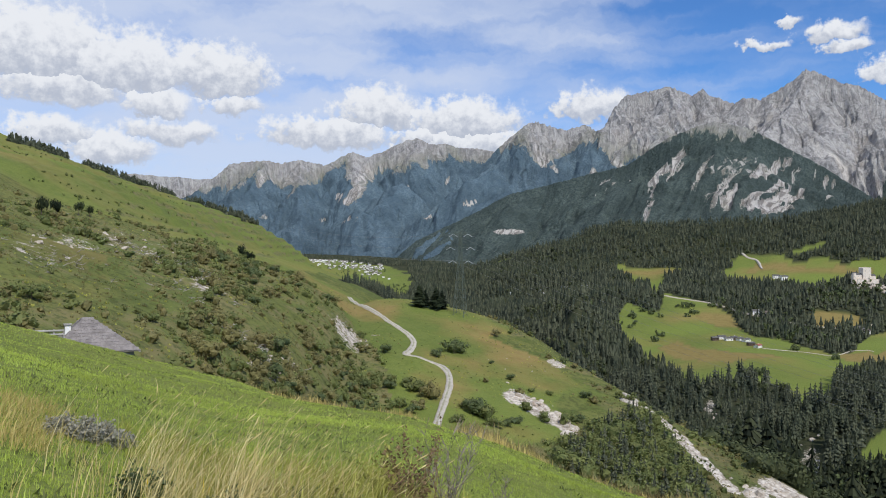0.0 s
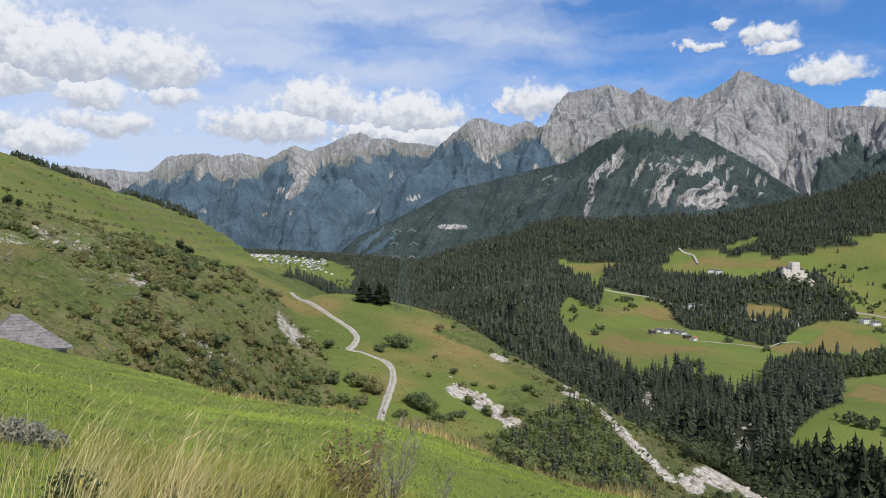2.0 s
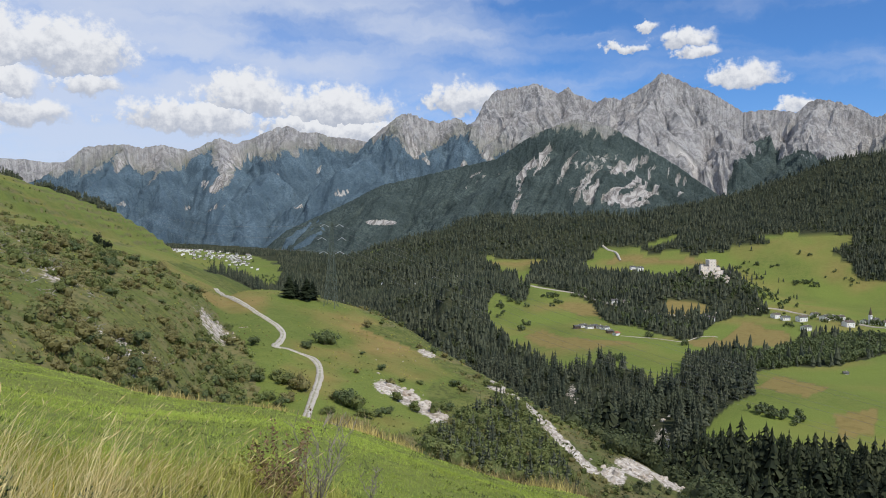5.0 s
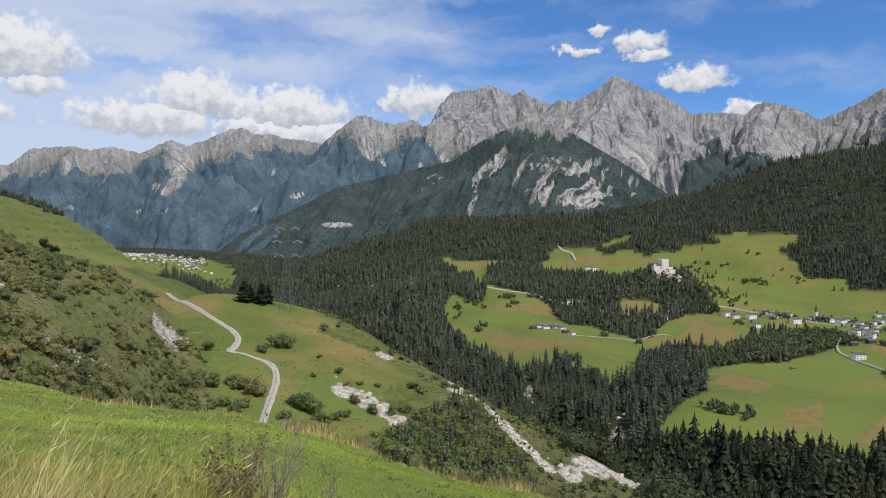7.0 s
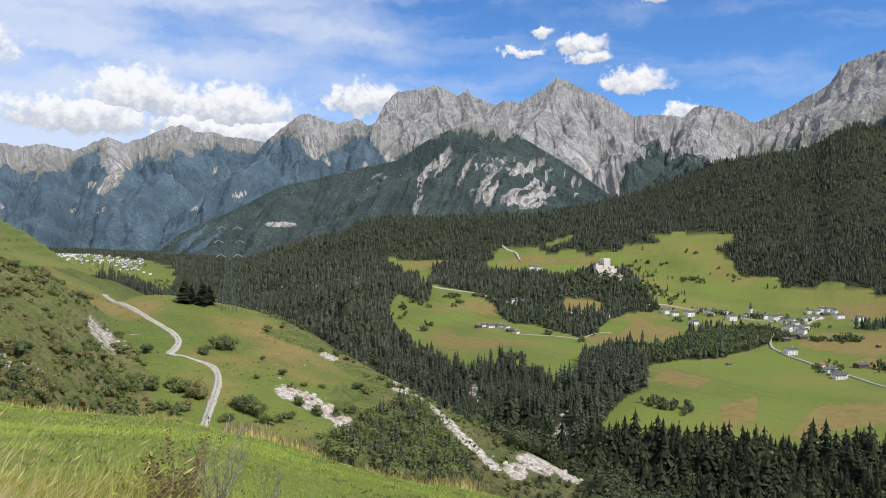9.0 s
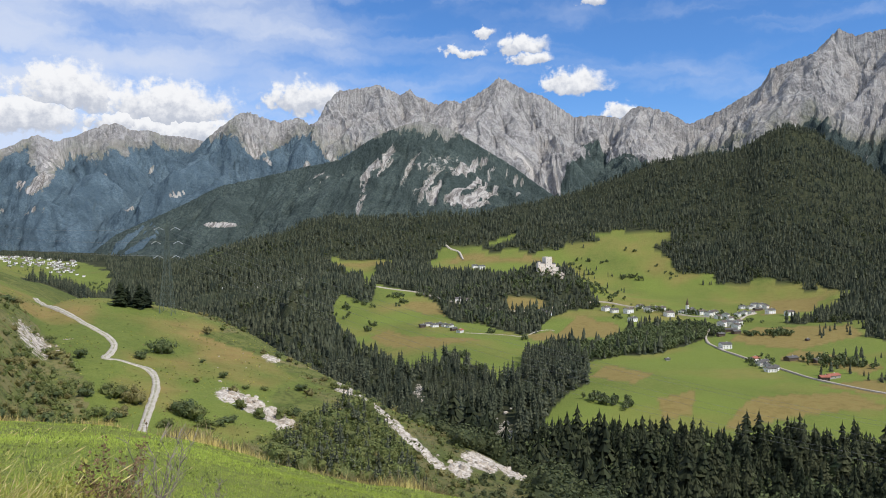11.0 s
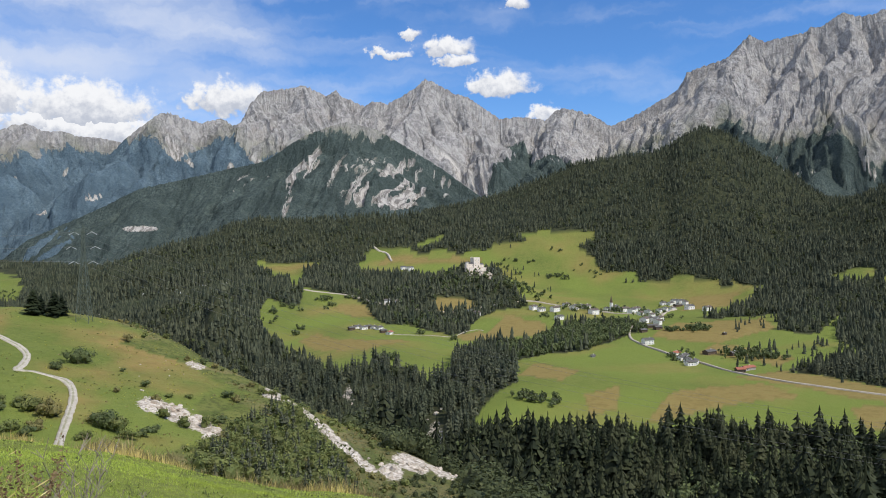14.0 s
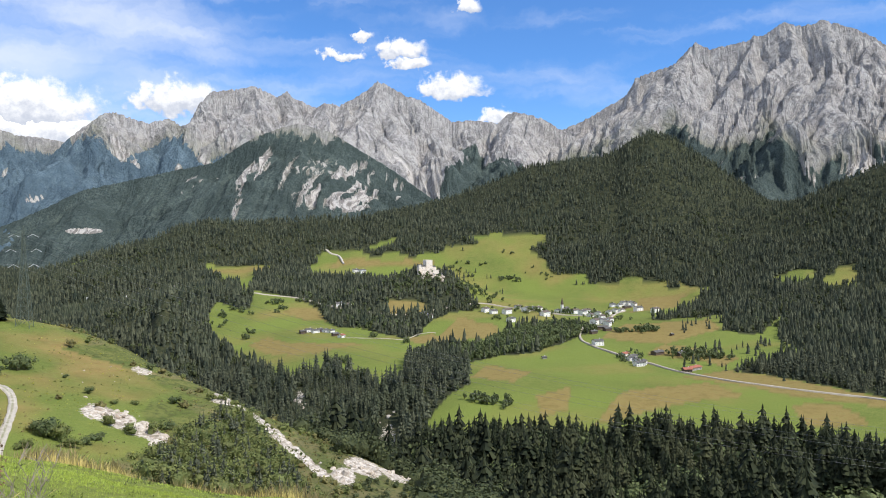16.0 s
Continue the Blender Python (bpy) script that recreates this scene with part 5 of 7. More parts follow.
# scattered spruces on the upper pastures
x, y = scatter(rnd, 420, 47, 62, 1000, 1750, 0.0)
c = cover(x, y)
keep = (c[0] < 0.5) & (fbm(x / 110, y / 110, 3, 81) > 0.12)
x2, y2 = scatter(rnd, 160, 31, 41, 1950, 2300, 0.0)
keep2 = (cover(x2, y2)[0] < 0.5) & (fbm(x2 / 90, y2 / 90, 3, 83) > 0.2)
x, y = np.concatenate([x[keep], x2[keep2]]), np.concatenate([y[keep], y2[keep2]])
stand("pasture_spruces", "scattered dark spruces on the upper pastures", x, y, rnd.uniform(7, 17, len(x)), [cone_tree(7, 6, s + 60) for s in range(4)], NEEDLES, rnd)
# grass tussocks over the spur and the hillside
tussock = (np.array([(0.3 * math.cos(k * 1.26), 0.3 * math.sin(k * 1.26), 0.0) for k in range(5)] + [(0.42 * math.cos(k * 1.26 + 0.6), 0.42 * math.sin(k * 1.26 + 0.6), 0.55) for k in range(5)]),
           np.array([(k, (k + 1) % 5, 5 + k) for k in range(5)]))
for n, mat, low, said in ((11000, LEAF_B, 0.4, "low brown-green heath tufts on the slopes"), (8500, TALL, 0.25, "green grass tussocks on the slopes"), (4500, DRYTUFT, 0.3, "yellow-brown grass tussocks on the slopes"), (6000, LEAF_A, 0.3, "dark herb tufts on the slopes")):
    x, y = scatter(rnd, n, -33, 22, 90, 430, 1.0)
    c = cover(x, y)
    keep = (c[0] < 0.5) & (fbm(x / 25, y / 25, 3, 60 + n % 7) > (0.0 if n != 11000 else -0.3)) & (land(x, y) < 60) & ((n != 11000) | (c[3] > 0.12)) & off_track(x, y)
    stand("tussocks", said, x[keep], y[keep], low + 0.8 * rnd.rand(keep.sum()) ** 2, [tussock], mat, rnd, 0.05)


# broad-leaved groves and hedges in the fields
def grove_kind(seed):
    v, t = leaf_crown(seed, 4, 30, 0.2, 1.1, core=True)
    return np.array(v) * (0.62, 0.62, 0.92), np.array(t)


GROVES = [grove_kind(40 + s) for s in range(5)]
spots = []
for b, r, n, wide in ((17.3, 1690, 10, 11), (17.8, 1712, 10, 12), (18.0, 1655, 9, 12), (17.6, 1612, 4, 7), (19.3, 1732, 10, 10), (14.1, 1572, 9, 10), (14.7, 1630, 5, 9), (15.3, 1618, 6, 9), (15.9, 1596, 4, 8),
                      (16.0, 1450, 6, 8), (15.4, 1404, 6, 8), (27.4, 1280, 9, 8), (21.9, 1105, 12, 13), (22.5, 1108, 11, 12), (28.1, 1420, 5, 6), (27.4, 1489, 12, 10), (32.1, 863, 9, 7), (32.8, 857, 10, 8), (33.6, 850, 10, 8), (34.6, 846, 8, 7), 
                      (37.7, 2131, 8, 18), (31, 2222, 4, 8), (30.6, 2187, 6, 10), (32, 2127, 6, 8), (31.8, 2203, 4, 7), (32.7, 2195, 3, 5), (33.1, 2203, 3, 5), (34.3, 2110, 12, 9), (34.9, 2108, 12, 9), (35.5, 2102, 10, 8),
                      (35, 2264, 2, 4), (34.4, 2272, 2, 4), (36.35, 2179, 2, 4), (36, 2147, 2, 4), (31.2, 2167, 5, 8), (44.9, 1407, 16, 16), (44.0, 1400, 12, 16), (42.9, 1390, 10, 12),
                      (51, 1451, 6, 16), (53.1, 1520, 16, 26), (53.7, 1267, 4, 8), (24.6, 1352, 6, 7),
                      (26.2, 1440, 40, 30), (25, 1500, 50, 40), (23.6, 1530, 40, 40),
                      (28.4, 1790, 50, 70), (31.5, 1820, 60, 60), (26.5, 1800, 60, 80), (23, 1760, 60, 80), (36.5, 1660, 20, 50), (39.5, 1690, 14, 40),
                      (47.5, 1190, 20, 25), (49, 1180, 22, 25), (43.4, 1165, 8, 20), (42, 1560, 12, 40), (33.8, 1560, 8, 16), (23.2, 1590, 20, 30), (9.5, 1500, 50, 80)):
    cx, cy = polar(b, r)
    spots.append(np.stack([rnd.normal(cx, wide * 0.6, n), rnd.normal(cy, wide * 0.6, n), rnd.uniform(4, 7.5, n) * (1.5 if n < 13 else 2.0)], 1))
for n, b0, b1, r0, r1, tall in ((170, -10.4, -4.2, 2420, 2880, 6.0), (60, -5, -2.4, 2260, 2420, 7.0)):
    x, y = scatter(rnd, n, b0, b1, r0, r1, 0.0)
    spots.append(np.stack([x, y, rnd.uniform(0.5, 1.3, n) * tall], 1))
x, y = scatter(rnd, 2600, 29, 42, 1085, 1520, 0.0)
keep = inside(np.degrees(np.arctan2(x, y)), np.hypot(x, y), GULLY)
spots.append(np.stack([x[keep], y[keep], rnd.uniform(7, 15, keep.sum())], 1))
spots = np.concatenate(spots)
x, y = scatter(rnd, 5200, 4, 62, 1000, 2500, 0.6)
keep = (cover(x, y)[0] > 0.5) & (fbm(x / 80, y / 80, 4, 91) + rnd.normal(0, 0.08, len(x)) > 0.13)
stand("broadleaf_trees", "grey-green broad-leaved trees among the far spruces", x[keep], y[keep], rnd.uniform(9, 17, keep.sum()), GROVES, LEAF_D, rnd, 0.3)
stand("broadleaf_groves", "mid-green broad-leaved groves and field hedges", spots[:, 0], spots[:, 1], spots[:, 2], GROVES, LEAF_C, rnd, 0.3)


# ---------- single conifers near the camera side ----------
def spruce_mesh(seed):
    """Crown of height 1: whorls of drooping branches that thin out upwards."""
    q = random.Random(seed)
    verts, tris = [], []
    levels = 24
    for k in range(levels):
        f = k / (levels - 1)
        z = 0.10 + 0.86 * f ** 0.92
        reach = 0.140 * (1 - f) ** 0.62 * (0.75 + 0.25 * min(1, f * 5)) + 0.014
        n = 9 if f < 0.75 else 6
        turn = q.uniform(0, 6.28)
        for i in range(n):
            if q.random() < 0.07:
                continue
            a = turn + 6.283 * i / n + q.uniform(-0.25, 0.25)
            L = reach * q.uniform(0.5, 1.25)
            c, s = math.cos(a), math.sin(a)
            w = L * q.uniform(0.24, 0.4)
            droop = max(L * q.uniform(0.5, 1.0), 0.05)
            m = len(verts)
            verts += [(0, 0, z + 0.02), (c * L * 0.6 - s * w, s * L * 0.6 + c * w, z - droop * 0.6), (c * L, s * L, z - droop * 0.75),
                      (c * L * 0.6 + s * w, s * L * 0.6 - c * w, z - droop * 0.6), (c * L * 0.55, s * L * 0.55, z - droop * 0.1)]
            tris += [(m, m + 1, m + 4), (m + 1, m + 2, m + 4), (m + 2, m + 3, m + 4), (m + 3, m, m + 4)]
    m = len(verts)
    verts += [(0.08 * math.cos(k * 1.047), 0.08 * math.sin(k * 1.047), 0.08) for k in range(6)] + [(0, 0, 1.0)]
    tris += [(m + k, m + (k + 1) % 6, m + 6) for k in range(6)]
    return tri_mesh("crown", verts, tris, NEEDLES_ONE)


SPRUCES = [spruce_mesh(s) for s in range(7)]
trunk_bm = bmesh.new()
bmesh.ops.create_cone(trunk_bm, cap_ends=True, segments=6, radius1=0.018, radius2=0.004, depth=0.95, matrix=Matrix.Translation((0, 0, 0.425)))
TRUNK = bpy.data.meshes.new("trunk")
trunk_bm.to_mesh(TRUNK)
trunk_bm.free()
TRUNK.materials.append(BARK)


def spruce(b, r, tall, kind, wide=1.0, label="tall dark green spruce in the gorge wood", group="spruces of the near wood"):
    ob = thing("spruce_tree", label, "tree", b, r, -0.02 * tall, random.uniform(0, 360), group, tall)
    ob.matrix_basis = ob.matrix_basis @ Matrix.Diagonal((wide, wide, 1, 1))
    part("trunk", TRUNK, ob)
    part("crown", SPRUCES[kind], ob)
    return ob


random.seed(21)
for b, r, tall, wide in ((-1.75, 402, 12.5, 2.6), (-1.3, 405, 10, 2.2), (-0.5, 404, 12.5, 2.6), (-0.05, 408, 10.5, 2.4)):
    spruce(b, r, tall, random.randrange(7), wide, "dark spruce standing alone on the grassy spur", "spruces on the spur")
PINES = [tri_mesh("crown", *leaf_crown(200 + k, 6, 260, 0.075, 0.9), NEEDLES_ONE) for k in range(3)]


def pine(b, r, tall, kind):
    ob = thing("pine_tree", "small pine with a bare trunk on the bushy hillside", "tree", b, r, -0.02 * tall, random.uniform(0, 360), "pines on the hillside", tall)
    part("trunk", TRUNK, ob, m=Matrix.Diagonal((1.5, 1.5, 0.75, 1)))
    part("crown", PINES[kind], ob, m=pose(0, 0, 0.30) @ Matrix.Diagonal((0.42, 0.42, 0.74, 1)))


for k, (b, r, tall) in enumerate(((-27.6, 306, 8.5), (-26.7, 314, 8.0), (-25.4, 340, 6.5), (-24.7, 345, 5.5), (-14.6, 392, 9), (-14.0, 396, 8))):
    pine(b, r, tall, k % 3)
NEAR_WOOD = 470.0
for i in range(420):
    b = random.uniform(21.5, 62)
    r = random.uniform(290, NEAR_WOOD) if b > 29 else random.uniform(335, 440)
    x, y = polar(b, r)
    c = cover(np.array([x]), np.array([y]))
    if c[0][0] > 0.5 and c[4][0] < 0.3 and fbm(np.array([x / 45]), np.array([y / 45]), 3, 78)[0] > -0.22:
        spruce(b, r, random.choice((random.uniform(7, 13), random.uniform(13, 22))), random.randrange(7), random.uniform(0.85, 1.3))
random.seed(3)
# rows of pines along the skyline of the hillside
x, y = scatter(rnd, 1100, -31, -13.5, 900, 1080, 1.0)
rr = np.hypot(x, y)
keep = (rr > 960) & (vnoise(np.degrees(np.arctan2(x, y)) * 0.9, rr * 0, 8) > -0.25)
stand("pine_row", "row of dark pines on the crest of the hillside", x[keep], y[keep], rnd.uniform(5, 11, keep.sum()), [cone_tree(7, 3, s) for s in range(3)] + [(np.array(v) * (0.5, 0.5, 0.9), np.array(t)) for v, t in (leaf_crown(240 + s, 4, 26, 0.2) for s in range(4))], NEEDLES, rnd)


# ---------- pale rock outcrops ----------
def rock_mesh(seed):
    bm = bmesh.new()
    bmesh.ops.create_icosphere(bm, subdivisions=2, radius=0.5)
    q = random.Random(seed)
    planes = [(Vector((q.gauss(0, 1), q.gauss(0, 1), q.gauss(0, 1))).normalized(), q.uniform(0.2, 0.42)) for i in range(9)]
    for v in bm.verts:
        for n, d in planes:
            over = v.co.dot(n) - d
            if over > 0:
                v.co -= n * over
        v.co += Vector((q.uniform(-1, 1), q.uniform(-1, 1), q.uniform(-1, 1))) * 0.03
    me = bpy.data.meshes.new("rock")
    bm.to_mesh(me)
    bm.free()
    me.materials.append(GYPSUM)
    return me


ROCKS = [rock_mesh(s) for s in range(7)]
random.seed(31)
for b, r, wb, wr, n, big in ((5.7, 281, 0.9, 7, 12, 3.4), (7.1, 274, 0.9, 7, 14, 3.8), (8.5, 266, 0.9, 7, 14, 3.8), (9.4, 258, 0.6, 6, 8, 3.4), (-12.5, 198, 0.9, 7, 14, 1.7), (-14.1, 193, 0.9, 7, 14, 1.7), (-10.9, 206, 0.7, 6, 8, 1.5), (-22, 300, 3, 40, 20, 2.2), (-16.4, 262, 1.0, 14, 10, 2.0), (15.8, 299, 0.5, 3, 4, 1.6), (17.3, 281, 0.5, 3, 4, 1.8), (18.7, 267.5, 0.5, 3, 4, 1.8), (19.9, 255.5, 0.5, 3, 4, 1.8), (13.8, 311, 0.8, 4, 6, 1.5),
                             (23.9, 262, 1.4, 8, 12, 4.6), (26.2, 262, 1.0, 8, 7, 4.2), (22.3, 251, 0.8, 7, 5, 3.6), (8.5, 343, 0.8, 6, 8, 2.0), (-6.6, 314, 1.2, 9, 16, 2.0), (-26.5, 240, 2.2, 30, 16, 2.0), (25.4, 862, 0.8, 20, 6, 8), (19.2, 950, 0.5, 40, 5, 9),
                             (-5, 330, 0.6, 8, 4, 1.5), (6.0, 330, 3.0, 40, 10, 1.2)):
    for i in range(n):
        x, y = polar(b + random.gauss(0, 0.5) * wb, r + random.gauss(0, 0.5) * wr)
        s = big * random.uniform(0.4, 1.15)
        ob = new("rock", random.choice(ROCKS))
        ob.matrix_basis = pose(x, y, ground_at(x, y) - 0.12 * s, random.uniform(-30, 30), random.uniform(-30, 30), random.uniform(0, 360)) @ Matrix.Diagonal((s * random.uniform(0.9, 1.9), s * 0.9, s * random.uniform(0.6, 1.1), 1))
        tagged(ob, "pale weathered gypsum boulder on the slope", "rock", "pale rocks on the slopes")



# pale dead branches tangled in the scrub
def dead_branches():
    q = np.random.RandomState(55)
    V, T = [], []
    for b0, r0, wb, wr, n in ((-21, 290, 4.2, 40, 110), (-17.2, 275, 1.2, 20, 45), (-13.4, 194, 1.6, 9, 45), (-11, 206, 1.0, 8, 18), (-26, 215, 2.5, 25, 45), (-6.6, 312, 1.2, 10, 26), (-18, 225, 3, 30, 30)):
        b, r = q.normal(b0, wb * 0.6, n), q.normal(r0, wr * 0.6, n)
        x, y = polar(b, r)
        z = land(x, y)
        for i in range(n):
            c = np.array([x[i], y[i], z[i] + 0.25])
            heading = q.uniform(0, 6.28)
            for k in range(3):
                L, up = q.uniform(0.8, 3.0), q.uniform(0.0, 0.6)
                d = np.array([math.cos(heading + k * q.uniform(0.3, 0.9)), math.sin(heading + k * 0.5), up]) * L
                w = q.uniform(0.035, 0.09)
                m = len(V)
                mid = c + d * 0.5 + q.normal(0, 0.12, 3) * L
                V.extend([c + (0, 0, w), c - (w, w, 0), c + (w, -w, 0), mid + (0, 0, w), mid - (w, w, 0), mid + (w, -w, 0), c + d])
                for a in range(3):
                    e = (a + 1) % 3
                    T.extend([(m + a, m + e, m + 3 + e), (m + a, m + 3 + e, m + 3 + a), (m + 3 + a, m + 3 + e, m + 6)])
    me = tri_mesh("dead_branches", V, T, DEADWOOD)
    tagged(new("dead_branches", me), "pale bare dead branches lying in the scrub", "branches", kind="stuff")


dead_branches()


# ---------- hut behind the meadow ----------
def hut():
    b, r = -24.45, 82.0
    x, y = polar(b, r)
    base = -11.1
    ob = new("stone_hut")
    ob.matrix_basis = pose(x, y, base, 0, 0, 22 + 8)
    tagged(ob, "small stone hut with a weathered grey shingle roof and chimney", "hut")
    L, D, H, top = 6.8, 5.4, 1.6, 4.5
    bm = bmesh.new()
    for x0, x1, y0, y1 in ((-L / 2, L / 2, -D / 2, -D / 2 + 0.45), (-L / 2, L / 2, D / 2 - 0.45, D / 2), (-L / 2, -L / 2 + 0.45, -D / 2 + 0.45, D / 2 - 0.45), (L / 2 - 0.45, L / 2, -D / 2 + 0.45, D / 2 - 0.45)):
        box(bm, x0, x1, y0, y1, -1.6, H)
    part("wall", (bm, BOARD), ob)
    o = 0.5
    corners = [Vector((-L / 2 - o, -D / 2 - o, H - 0.1)), Vector((L / 2 + o, -D / 2 - o, H - 0.1)), Vector((L / 2 + o, D / 2 + o, H - 0.1)), Vector((-L / 2 - o, D / 2 + o, H - 0.1))]
    ridge = [Vector((-0.9, 0, top)), Vector((-0.1, 0, top))]
    bm = bmesh.new()
    vs = [bm.verts.new(p) for p in corners + ridge] + [bm.verts.new(p - Vector((0, 0, 0.14))) for p in corners + ridge]
    for f in ((0, 1, 5, 4), (1, 2, 5), (2, 3, 4, 5), (3, 0, 4)):
        bm.faces.new([vs[i] for i in f])
        bm.faces.new([vs[i + 6] for i in reversed(f)])
    for i in range(4):
        j = (i + 1) % 4
        bm.faces.new((vs[i], vs[i + 6], vs[j + 6], vs[j]))
    roof = part("roof", (bm, SHINGLE), ob)
    # shingle courses, lapped up the two long faces and the hips
    sh = bmesh.new()
    box(sh, -0.5, 0.5, -0.5, 0.5, -0.5, 0.5)
    sm = bpy.data.meshes.new("shingle")
    sh.to_mesh(sm)
    sh.free()
    sm.materials.append(SHINGLE)
    q = random.Random(4)
    for a, b2, c, d in ((corners[0], corners[1], ridge[1], ridge[0]), (corners[3], corners[0], ridge[0], ridge[0])):
        rows = 11
        for i in range(rows):
            f = (i + 0.3) / rows
            p0, p1 = a.lerp(d, f), b2.lerp(c, f)
            n = max(2, int((p1 - p0).length / 0.52))
            along = (p1 - p0).normalized()
            slope = ((d + c) / 2 - (a + b2) / 2).normalized()
            nor = along.cross(slope).normalized()
            for k in range(n):
                p = p0.lerp(p1, (k + 0.5) / n) + nor * (0.03 + q.uniform(0, 0.02))
                m = Matrix((along, slope, nor)).transposed().to_4x4()
                m.translation = p
                piece = new("shingle", sm)
                piece.parent = roof
                piece.matrix_basis = m @ Matrix.Rotation(0.06, 4, "X") @ Matrix.Diagonal((0.5 * q.uniform(0.85, 1.0), 0.36, 0.03, 1))
    bm = bmesh.new()
    box(bm, -2.5, -2.0, -1.2, -0.7, 2.2, 3.9)
    ch = part("chimney", (bm, PLASTER), ob, "pale plastered chimney")
    bm = bmesh.new()
    box(bm, -2.6, -1.9, -1.3, -0.6, 3.9, 4.02)
    part("cap", (bm, BOARD), ch)
    bm = bmesh.new()
    box(bm, L / 2 + 0.38, L / 2 + 0.52, -D / 2 - 0.5, D / 2 + 0.5, H - 0.32, H - 0.11)
    part("fascia", (bm, BOARD), ob, "pale weathered fascia board")
    bm = bmesh.new()
    box(bm, -1.0, 0.0, -D / 2 - 0.06, -D / 2 - 0.004, 0.0, 1.9)
    part("door", (bm, TIMBER), ob)


hut()


def rail_fence():
    ob = thing("rail_fence", "weathered pale wooden rail beside the hut", "fence", -27.0, 71)
    x, y = polar(-27.0, 71)
    z0 = ground_at(x, y)
    pts = []
    for b in (-28.0, -27.4, -26.8, -26.2):
        px, py = polar(b, 71)
        pts.append((Vector((px - x, py - y, ground_at(px, py) - z0)), -6.75 - z0))
    for p, top in pts:
        bm = bmesh.new()
        bar(bm, p - Vector((0, 0, 0.3)), Vector((p.x, p.y, top + 0.12)), 0.06, 6)
        part("post", (bm, BOARD), ob)
    for h in (0.0, -0.32):
        for (a, top), (b, _) in zip(pts, pts[1:]):
            bm = bmesh.new()
            bar(bm, (a.x, a.y - 0.08, top + h), (b.x, b.y - 0.08, top + h), 0.08, 6)
            part("rail", (bm, BOARD), ob)


rail_fence()


# ---------- pylon and its wires ----------
def pylon():
    ob = thing("power_pylon", "tall steel lattice power pylon with six arms", "pylon", 1.3, 400, 0, -20)
    H = 46.5

    def half(z):
        return 3.0 - 2.1 * min(z / 30, 1) - 0.55 * max(0, (z - 30) / 15)

    levels = [0, 5, 9.5, 13.5, 17, 20, 23, 26, 28.6, 31.2, 33.8, 36.4, 39, 41.5, 43.5]
    for sx in (-1, 1):
        for sy in (-1, 1):
            bm = bmesh.new()
            rings = []
            for z in [-1.0] + levels[1:] + [H]:
                cx, w = (sx * half(max(z, 0)) if z < H else 0.06 * sx), 0.14 if z < 43 else 0.06
                cy = sy * half(max(z, 0)) if z < H else 0.06 * sy
                rings.append([bm.verts.new((cx + dx * w * 0.7, cy + dy * w * 0.7, z)) for dx, dy in ((-1, -1), (1, -1), (1, 1), (-1, 1))])
            for lo, hi in zip(rings, rings[1:]):
                for k in range(4):
                    bm.faces.new((lo[k], lo[(k + 1) % 4], hi[(k + 1) % 4], hi[k]))
            bm.faces.new(rings[0][::-1])
            bm.faces.new(rings[-1])
            part("leg", (bm, STEEL), ob)
    for a, b in zip(levels, levels[1:]):
        for k in range(4):
            s0, s1 = ((-1, -1), (1, -1), (1, 1), (-1, 1))[k], ((1, -1), (1, 1), (-1, 1), (-1, -1))[k]
            p = [(s0[0] * half(a), s0[1] * half(a), a), (s1[0] * half(b), s1[1] * half(b), b), (s1[0] * half(a), s1[1] * half(a), a), (s0[0] * half(b), s0[1] * half(b), b)]
            for i, j in ((0, 1), (2, 3), (3, 1)):
                bm = bmesh.new()
                bar(bm, p[i], p[j], 0.06)
                part("brace", (bm, STEEL), ob)
    ends = []
    for z, reach in ((28.2, 4.3), (35.2, 5.4), (42.0, 4.0)):
        for s in (-1, 1):
            bm = bmesh.new()
            tip = (s * reach, 0, z + 0.4)
            for sy in (-1, 1):
                bar(bm, (s * half(z), sy * half(z), z), tip, 0.09)
                bar(bm, (s * half(z), sy * half(z), z + 2.0), (s * reach * 0.55, 0, z + 1.9), 0.08)
            bar(bm, (s * reach * 0.55, 0, z + 1.9), tip, 0.1)
            for f in (0.35, 0.6, 0.8):
                bar(bm, (s * reach * f, 0, z + 0.1), (s * reach * min(f, 0.62), 0, z + 1.8 - max(0, f - 0.55) * 3), 0.05)
            arm = part("arm", (bm, STEEL), ob)
            for side in (-1, 1):
                low = (tip[0] + side * 2.2, side * 0.5, tip[2] - 1.4)
                bm = bmesh.new()
                bar(bm, tip, low, 0.11, 8)
                for k in range(8):
                    f = (k + 0.5) / 8
                    c = Vector(tip).lerp(Vector(low), f)
                    bmesh.ops.create_uvsphere(bm, u_segments=8, v_segments=4, radius=0.16, matrix=Matrix.Translation(c))
                part("insulator", (bm, PORCELAIN), arm, "pale insulator string")
            ends.append(tip)
    return ob, ends


